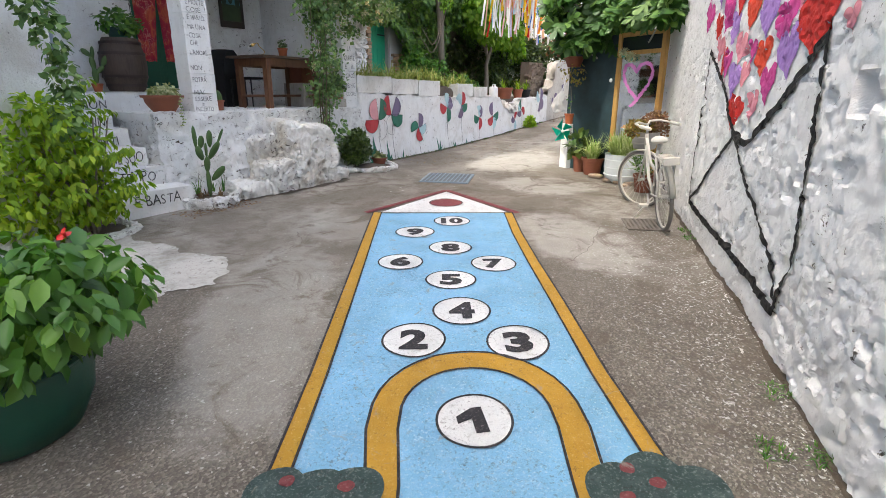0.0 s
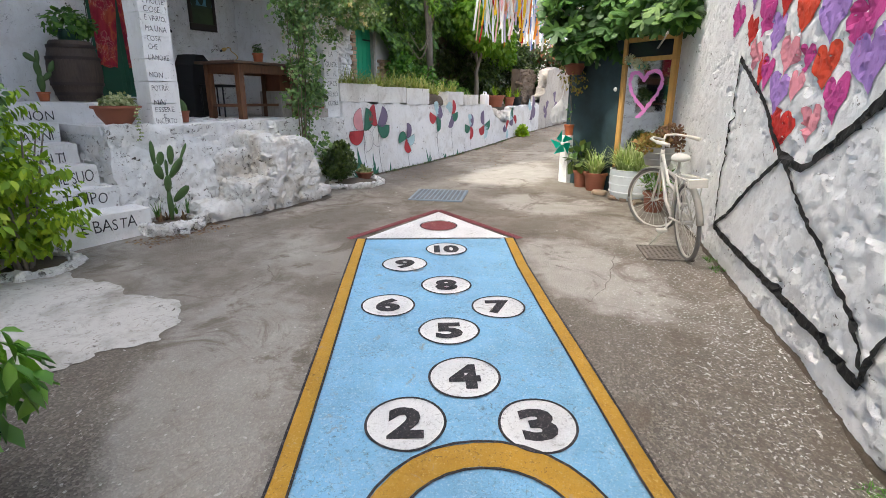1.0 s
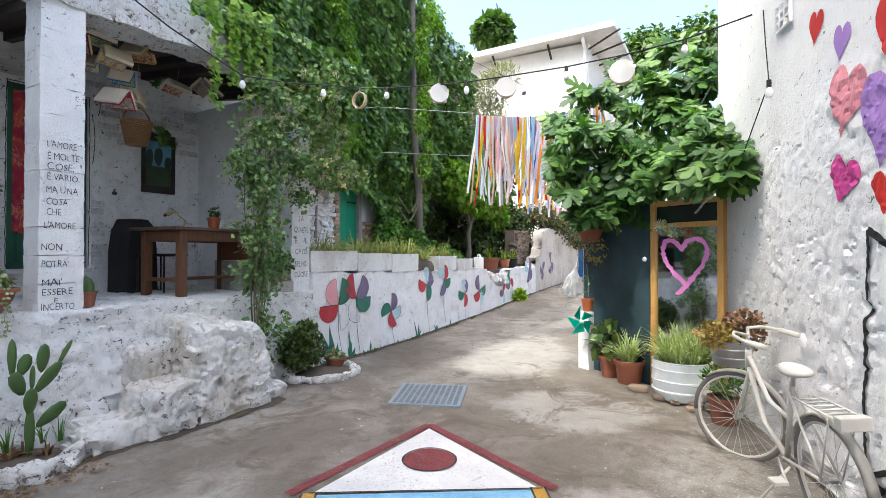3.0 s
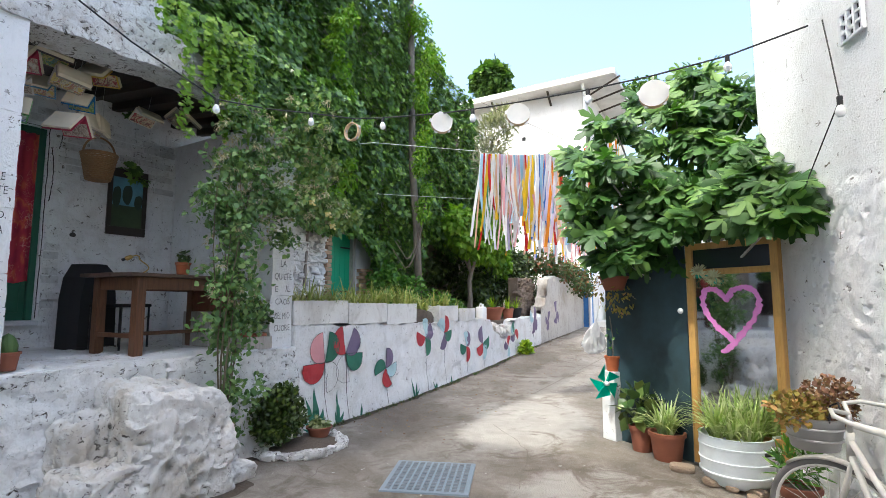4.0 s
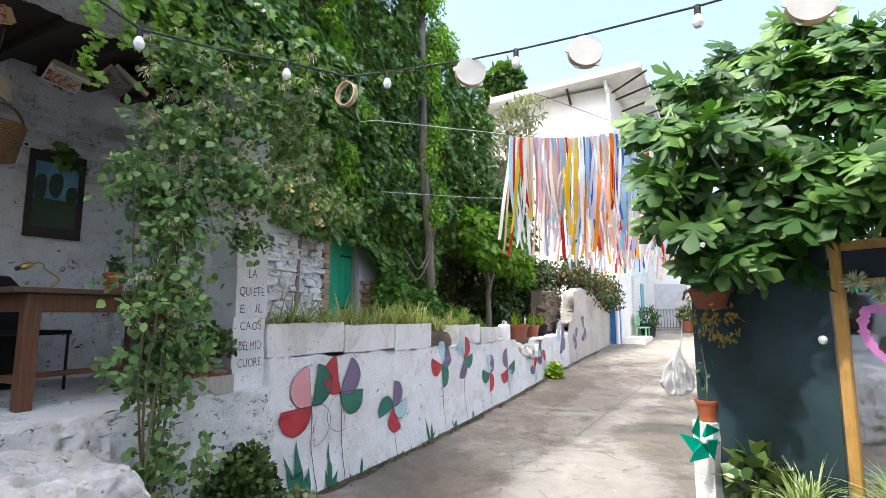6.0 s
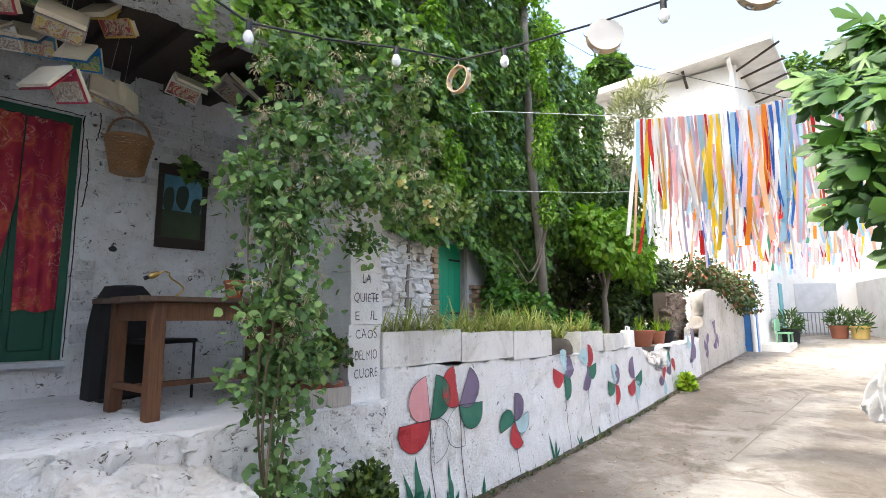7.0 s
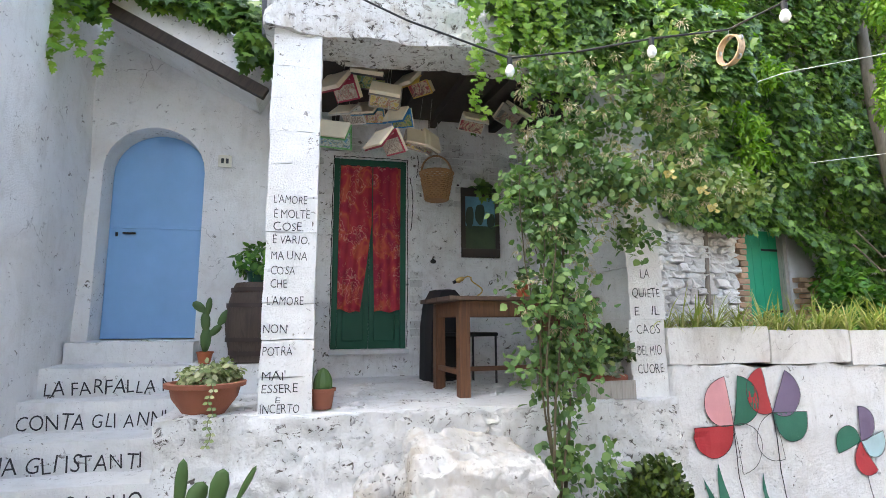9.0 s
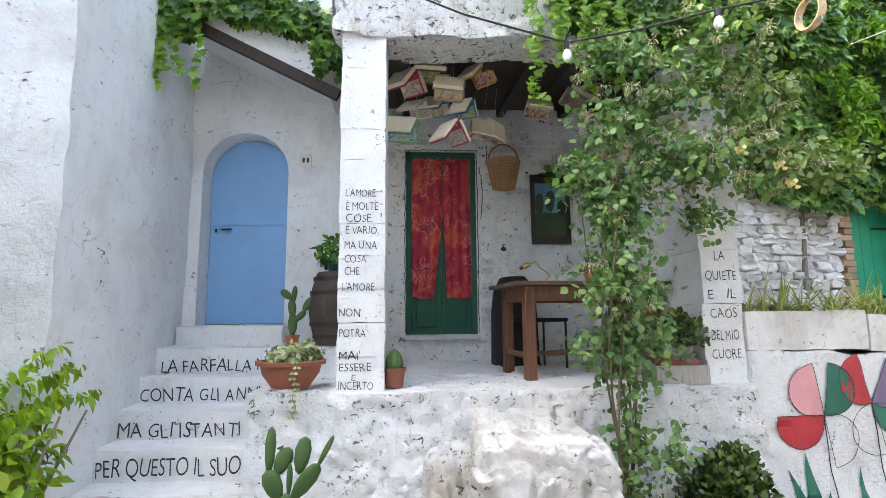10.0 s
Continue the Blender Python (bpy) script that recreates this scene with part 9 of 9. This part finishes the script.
def tambourine(m, r_, skin, label):
    t = thing("tambourine", m, label, "tambourine", "tambourines on the light string")
    bm = bmesh.new()
    n = 32
    rings = [[bm.verts.new((a * math.cos(2 * math.pi * i / n), y, a * math.sin(2 * math.pi * i / n))) for i in range(n)] for a, y in ((r_, -0.025), (r_, 0.025), (r_ - 0.008, 0.025), (r_ - 0.008, -0.025))]
    for k in range(4):
        a, b = rings[k], rings[(k + 1) % 4]
        for i in range(n):
            bm.faces.new((a[i], a[(i + 1) % n], b[(i + 1) % n], b[i]))
    bmesh.ops.recalc_face_normals(bm, faces=bm.faces)
    part("hoop", bm, M_HOOPWOOD, t)
    if skin:
        bm = bmesh.new()
        bm.faces.new([bm.verts.new(((r_ + 0.001) * math.cos(2 * math.pi * i / n), -0.026, (r_ + 0.001) * math.sin(2 * math.pi * i / n))) for i in range(n)])
        bmesh.ops.solidify(bm, geom=bm.faces[:], thickness=0.0015)
        part("skin", bm, M_SKIN, t, "white drum skin")
    for k in range(5):
        a = 2 * math.pi * k / 5 + 0.4
        part("jingle", tube([(r_ * math.cos(a) * 0.99, -0.006, r_ * math.sin(a) * 0.99), (r_ * math.cos(a) * 0.99, 0.006, r_ * math.sin(a) * 0.99)], 0.02, 10), M_CHROME, t)
    part("tie", tube([(0, 0, r_), (0, 0, r_ + 0.06)], 0.002, 4), M_CORD, t)


tambourine(pose(1.97, 7.06, 3.31, -7, 0, -28), 0.115, True, "white-skinned tambourine hanging from the light string")
tambourine(pose(0.98, 7.67, 3.34, -8, 0, -8), 0.105, True, "white-skinned tambourine hanging from the light string")
tambourine(pose(0.3, 8.08, 3.39, -6, 0, 4), 0.105, True, "white-skinned tambourine hanging from the light string")
tambourine(pose(-0.64, 8.65, 3.47, 0, 0, -35), 0.1, False, "bare wooden tambourine hoop hanging from the light string")

for pts, lab in (([(-1.9, 9.6, 3.5), (-0.5, 10.0, 3.78), (1.0, 10.68, 3.9)], "pale cord strung from the porch to the ribbons"), ([(-0.6, 12.5, 3.6), (1.0, 13.5, 3.75), (2.6, 14.6, 4.0)], "thin pale cord across the lane"),
                 ([(-1.2, 14.3, 8.3), (0.9, 12.5, 5.6), (2.5, 11.0, 4.2), (3.5, 10.1, 3.4)], "thin dark cable sloping across the lane")):
    t = thing("cord", pose(0, 0, 0), lab, "cord")
    part("cord", tube(pts, 0.004, 5), M_CORD if "pale" in lab else M_CABLE, t)

RIB = {"white": (0.8, 0.8, 0.8), "red": (0.55, 0.02, 0.02), "orange": (0.75, 0.25, 0.02), "yellow": (0.8, 0.55, 0.03), "pale_blue": (0.35, 0.6, 0.78), "blue": (0.04, 0.16, 0.5), "green": (0.08, 0.35, 0.18), "pink": (0.75, 0.4, 0.42), "peach": (0.8, 0.5, 0.32), "lilac": (0.62, 0.55, 0.72)}
M_RIB = [leafy("ribbon_" + k, v, v, tuple(min(1, x * 1.1) for x in v), 0.5, 0.62, (1, 1, 1)) for k, v in RIB.items()]
WEIGHT = [26, 3.4, 2.2, 3.0, 9, 2.6, 0.8, 8, 5, 8]
rb = random.Random(12)


def ribbon(parent, a, length, width, material):
    sway, tw, ph = rb.uniform(-0.16, 0.12), rb.uniform(-1.6, 1.6), rb.uniform(0, 6)
    verts, faces = [], []
    for i in range(9):
        t = i / 8
        ang = -0.9 + ph * 0.3 + tw * t
        x, y, z = a[0] + sway * t * t + 0.025 * math.sin(5 * t + ph), a[1] + 0.04 * math.sin(4 * t + ph), a[2] - length * t
        dx, dy = math.cos(ang) * width / 2, math.sin(ang) * width / 2
        verts += [(x - dx, y - dy, z), (x + dx, y + dy, z)]
    faces = [(2 * i, 2 * i + 1, 2 * i + 3, 2 * i + 2) for i in range(8)]
    put("ribbon", raw_mesh("ribbon", verts, faces, material, True), parent)


for k in range(7):
    ox, oy = 0.62 * k, 1.06 * k
    a, b = Vector((1.05 + ox, 10.7 + oy, 3.87 + 0.03 * k)), Vector((3.1 + ox, 10.2 + oy, 4.0 + 0.03 * k))
    t = thing("ribbon_garland", pose(0, 0, 0), "garland of long coloured ribbons strung across the lane", "garland", "ribbon garlands")
    pts = [a.lerp(b, i / 10) - Vector((0, 0, 0.12 * math.sin(math.pi * i / 10))) for i in range(11)]
    part("cord", tube(pts, 0.006, 5), M_CORD, t)
    n = (130, 80, 80, 76, 60, 60, 60)[k]
    for i in range(n):
        u = (i + rb.random()) / n
        p = a.lerp(b, u) - Vector((0, 0, 0.12 * math.sin(math.pi * u)))
        ribbon(t, p, rb.uniform(0.85, 1.5), rb.uniform(0.024, 0.058), rb.choices(M_RIB, WEIGHT)[0])

# ---------- left foreground: potted bush and flower bed ----------
fp = thing("planter_tub", pose(-2.0, 2.13, ground_z(2.13) - 0.01), "big dark green plastic tub with a leafy red-flowered shrub", "pot")
smooth_part("tub", lathe([(0.25, 0.0), (0.28, 0.02), (0.345, 0.16), (0.365, 0.3), (0.36, 0.36), (0.375, 0.38), (0.36, 0.4), (0.33, 0.39), (0.02, 0.36)], 40), M_PLASTICGREEN, fp)
part("soil", lathe([(0.33, 0.36), (0.1, 0.375), (0.001, 0.376)], 24, False), M_SOIL, fp)
for k in range(9):
    a = k * 0.7
    part("stem", tube([(0.05 * math.cos(a), 0.05 * math.sin(a), 0.34), (0.2 * math.cos(a), 0.2 * math.sin(a), 0.52), (0.38 * math.cos(a), 0.38 * math.sin(a), 0.66)], [0.012, 0.009, 0.005], 6), M_STEM, fp)
crown("plant", LEAF_POINT, 2300, [(0.0, 0.0, 0.7, 0.46, 0.46, 0.27), (0.36, 0.02, 0.7, 0.36, 0.36, 0.24), (0.26, -0.2, 0.62, 0.3, 0.28, 0.2), (-0.3, 0.1, 0.68, 0.38, 0.38, 0.26)], 0.115, M_POTLEAF, fp, 101, 0.8, shell=0.85)
for c in ((0.5, -0.1, 0.99),):
    put("flower", leaves_mesh("flower", LEAF_OVATE, [c] * 8, rnd(8, 7), rnd(8, 9), [0.035] * 8, mat("scarlet_petal", (0.6, 0.02, 0.02), 0.5) if "scarlet_petal" not in bpy.data.materials else bpy.data.materials["scarlet_petal"]), fp, "scarlet flower")
lb = thing("bush", pose(-3.3, 4.85, 0.02), "tall yellow-green bush against the white house corner", "bush")
for k in range(8):
    a = k * 0.8
    part("stem", tube([(0.04 * math.cos(a), 0.04 * math.sin(a), 0), (0.12 * math.cos(a), 0.2 * math.sin(a), 0.5), (0.2 * math.cos(a), 0.45 * math.sin(a), 1.1)], [0.016, 0.012, 0.006], 6), M_BARK, lb)
bb = [(-0.08, -0.05, 0.45, 0.34, 0.42, 0.36), (-0.12, -0.3, 0.8, 0.32, 0.42, 0.34), (0.0, 0.1, 0.85, 0.26, 0.3, 0.24), (0.02, 0.08, 0.35, 0.28, 0.32, 0.22), (-0.14, -0.6, 0.55, 0.3, 0.4, 0.42), (-0.16, -0.15, 1.15, 0.24, 0.35, 0.24)]
crown("leaves", LEAF_POINT, 2300, bb, 0.095, M_BUSH, lb, 103, 0.45, shell=0.8)
br_ = random.Random(66)
tipp, tipd = blob_points(95, bb, 67, 0.05)
for c, d in zip(tipp, tipd):
    d = np.array([d[0], d[1], abs(d[2]) * 0.5 + 0.35])
    pts = [c + d * 0.3 * i / 9 - np.array([0, 0, 0.06 * (i / 9) ** 2]) for i in range(10)]
    lp2 = np.array([q for q in pts for _ in (0, 1)])
    hang_leaves("spray", lp2 + 0.01 * rnd(20, br_.randint(0, 999)), tuple(d), 0.085, M_BUSH, lb, br_.randint(0, 999), LEAF_POINT)
crown("climbing_leaves", LEAF_OVATE, 620, [(0.2, -0.33, 1.2, 0.12, 0.1, 0.2), (0.24, -0.31, 1.46, 0.11, 0.09, 0.16), (0.2, -0.32, 1.76, 0.13, 0.09, 0.2), (0.1, -0.33, 2.05, 0.14, 0.09, 0.22), (0.02, -0.35, 2.45, 0.13, 0.09, 0.3)], 0.075, M_ROSE, lb, 104, 0.4)
fbed = thing("flower_bed", pose(-3.32, 4.98, 0.0), "earth bed edged with rough whitewashed stones under the bush", "flower bed")
part("soil", lathe([(0.29, -0.04), (0.28, 0.05), (0.05, 0.08)], 24), M_SOIL, fbed)
for k in range(22):
    a = -1.7 + 3.3 * k / 21 + 0.02 * math.sin(k * 7)
    rock("edging_stone", pose(0.3 * math.cos(a), 0.3 * math.sin(a), 0.03, 0, 0, math.degrees(a) + 90 + 14 * math.sin(k * 5)), 0.055 + 0.018 * math.sin(k * 3.3), 0.045 + 0.012 * math.sin(k * 4.7), 0.05 + 0.014 * math.sin(k * 6.1), k + 90, M_RIMSTONE, "", sub=3, amp=0.9, scale=9.0, power=0.4, parent=fbed)
# weeds by the mural wall
for k, (x, y) in enumerate(((1.78, 2.35), (1.5, 1.95), (1.7, 1.9), (2.45, 4.75), (2.52, 5.0))):
    t = thing("weed", pose(x, y, ground_z(y) - 0.005), "small mossy weed growing from the concrete", "weed", "weeds by the wall")
    blades("blade", [(0.05 * math.cos(j), 0.06 * math.sin(j * 1.7), 0) for j in range(9)], 9, 0.045, 0.006, M_POTLEAF, t, k, 1.2)
# dirt along the foot of the walls, dark enough to paint in contact shade
M_DIRT_SHADE = plaster("wall_foot_dirt_shade", (0.085, 0.065, 0.045), (0.05, 0.04, 0.03), 0.8, 0.9)
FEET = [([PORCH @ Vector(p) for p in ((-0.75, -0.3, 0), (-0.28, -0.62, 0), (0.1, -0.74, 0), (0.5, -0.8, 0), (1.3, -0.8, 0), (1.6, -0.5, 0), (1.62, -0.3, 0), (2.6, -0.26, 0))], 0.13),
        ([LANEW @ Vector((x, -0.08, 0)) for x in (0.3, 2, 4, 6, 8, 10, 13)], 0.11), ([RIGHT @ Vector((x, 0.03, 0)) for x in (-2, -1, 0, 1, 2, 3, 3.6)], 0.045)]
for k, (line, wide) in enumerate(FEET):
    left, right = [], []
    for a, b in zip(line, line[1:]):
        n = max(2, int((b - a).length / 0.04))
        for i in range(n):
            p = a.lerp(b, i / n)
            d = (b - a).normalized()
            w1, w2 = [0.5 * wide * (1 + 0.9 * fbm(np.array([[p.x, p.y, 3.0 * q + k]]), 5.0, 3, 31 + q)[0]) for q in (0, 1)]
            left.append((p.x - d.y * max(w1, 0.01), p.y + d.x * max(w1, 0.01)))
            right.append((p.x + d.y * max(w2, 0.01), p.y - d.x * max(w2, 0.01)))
    on_ground("dirt_line", outline_mesh([[left[i], left[i + 1], right[i + 1], right[i]] for i in range(len(left) - 1)]), M_DIRT_SHADE, ground, 0.005, "dirt with painted contact shade along a wall foot")
# dry leaves in the corners
lr = np.random.RandomState(3)
n = 420
s, d = lr.uniform(-1.1, -0.2, n), lr.uniform(-1.0, -0.65, n)
q = [PORCH @ Vector((a, b, 0)) for a, b in zip(s, d)]
q += [LANEW @ Vector((a, b, 0)) for a, b in zip(lr.uniform(0.5, 14, 1300), -0.1 - 1.5 * lr.uniform(0, 1, 1300) ** 2)]
pts = [(v.x, v.y, ground_z(v.y) + 0.012) for v in q]
up_ = lr.normal(size=(len(pts), 3)) * 0.25 + np.array([0, 0, 1])
me = leaves_mesh("dry_leaves", LEAF_OVATE, pts, lr.normal(size=(len(pts), 3)) * np.array([1, 1, 0.15]), up_, lr.uniform(0.012, 0.038, len(pts)), leafy("dead_leaf", (0.12, 0.06, 0.03), (0.2, 0.11, 0.05), (0.3, 0.2, 0.1), 0.8, 0.1))
tagged(put("dry_leaves", me), "scattered dry brown leaves on the concrete", "leaves", kind="stuff")

# ---------- roofs over porch and arched door ----------
ob = rough_block("porch_parapet", -0.38, 1.0, 0.02, 0.3, 4.0, 4.45, 0.04, 0.03, M_BEAMW, 3.2, 71, crag=0.04)
ob.matrix_world = PORCH
tagged(ob, "rough whitewashed parapet over the porch", "wall", kind="structure")
bm = boxed(-0.4, 2.8, 0.31, 2.6, -0.1, 0.02)
ob = part("porch_roof", bm, M_GREYW)
ob.matrix_world = PORCH @ pose(0, 0, 3.93, 8, 0, 0)
tagged(ob, "sloping roof slab over the porch", "roof", kind="structure")
dr = thing("door_canopy", PORCH, "sloping whitewashed canopy with dark edge board over the arched door", "canopy")
part("edge_board", boxed(0, 1.64, -0.03, 0.03, -0.05, 0.05, bev=0.005), M_DARKWOOD, dr, "dark wooden edge board").matrix_basis = pose(-1.95, 0.86, 4.33, 0, 26.5, 0)
part("slab", boxed(0, 1.5, -0.0, 0.78, 0.051, 0.32), M_WHITE, dr).matrix_basis = pose(-1.99, 0.85, 4.35, 0, 26.5, 0)
part("gutter_pipe", tube([(-0.46, 0.55, 3.95), (-0.47, 0.52, 4.3), (-0.5, 0.5, 5.2)], 0.035, 9), mat("dark_grey_pipe", (0.08, 0.08, 0.085), 0.5), dr)

# grime in the gaps round the green door, and dark discs painting the shade of holes in the porch wall
M_GRIME_HOLE = painted("black_grime_and_holes", (0.03, 0.027, 0.024), 0.95, 0.25, 30, (0.25, 0.22, 0.19), 0.5)
for k, pts in enumerate((((0.093, 1.44), (0.088, 2.4), (0.094, 3.5)), ((0.094, 3.497), (0.5, 3.502), (0.897, 3.497)), ((0.899, 3.5), (0.905, 2.5), (0.897, 1.44)), ((0.93, 3.3), (0.96, 3.0), (0.935, 2.7)), ((1.0, 3.3), (1.02, 3.45), (1.01, 3.62)))):
    on_relief("grime", outline_mesh(stroke(wiggle([(pts[0][0] + (pts[-1][0] - pts[0][0]) * i / 30 + (pts[1][0] - (pts[0][0] + pts[-1][0]) / 2) * 4 * (i / 30) * (1 - i / 30), pts[0][1] + (pts[-1][1] - pts[0][1]) * i / 30 + (pts[1][1] - (pts[0][1] + pts[-1][1]) / 2) * 4 * (i / 30) * (1 - i / 30)) for i in range(31)], 0.005, 1, k), 0.009, k, 0.04)), Flat(2.06), M_GRIME_HOLE, wall_back, 0.003, "black grime")
for x, z, r_ in ((1.19, 2.36, 0.03), (1.48, 3.24, 0.014), (1.02, 2.1, 0.012), (1.3, 2.0, 0.01)):
    on_relief("grime", outline_mesh([disc(x, z, r_, r_ * 0.9, 14, 0.12, 3)]), Flat(2.06), M_GRIME_HOLE, wall_back, 0.004, "dark disc painted for a hole")

# bricks showing through the whitewash: courses over the door and the quoin beside it
M_WBRICK = vary(plaster("sooty_whitewashed_brick", (0.74, 0.73, 0.71), (0.36, 0.32, 0.28), 0.8, 1.0, 34.0, 0.05, 1.2, 2.5), 0.16)
wb_me = bpy.data.meshes.new("brick")
wb_bm = boxed(-0.5, 0.5, -0.5, 0.5, -0.5, 0.5, bev=0.07)
wb_bm.to_mesh(wb_me)
wb_me.materials.append(M_WBRICK)
wr = random.Random(41)
for row in range(9):
    z, x = 3.02 + 0.082 * row, -0.3 + 0.1 * (row % 2)
    while x < 2.2:
        w = wr.uniform(0.17, 0.25)
        clear = not (x < 0.93 and x + w > 0.06 and z < 3.54)
        if clear and wr.random() < (0.9 if z > 3.3 else 0.4):
            put("brick", wb_me, wall_back, m=pose(x + w / 2, 2.06 + wr.uniform(-0.004, 0.006), z + wr.uniform(-0.004, 0.004), 0, wr.uniform(-1.5, 1.5), wr.uniform(-1.5, 1.5)) @ Matrix.Diagonal((w - 0.012, 0.03, 0.07, 1)))
        x += w
for row in range(9):
    w = wr.uniform(0.11, 0.17)
    put("brick", wb_me, wall_back, m=pose(0.93 + w / 2, 2.06 + wr.uniform(-0.01, 0.006), 1.5 + 0.088 * row, 0, wr.uniform(-2, 2), wr.uniform(-2, 2)) @ Matrix.Diagonal((w, 0.05, 0.074, 1)))
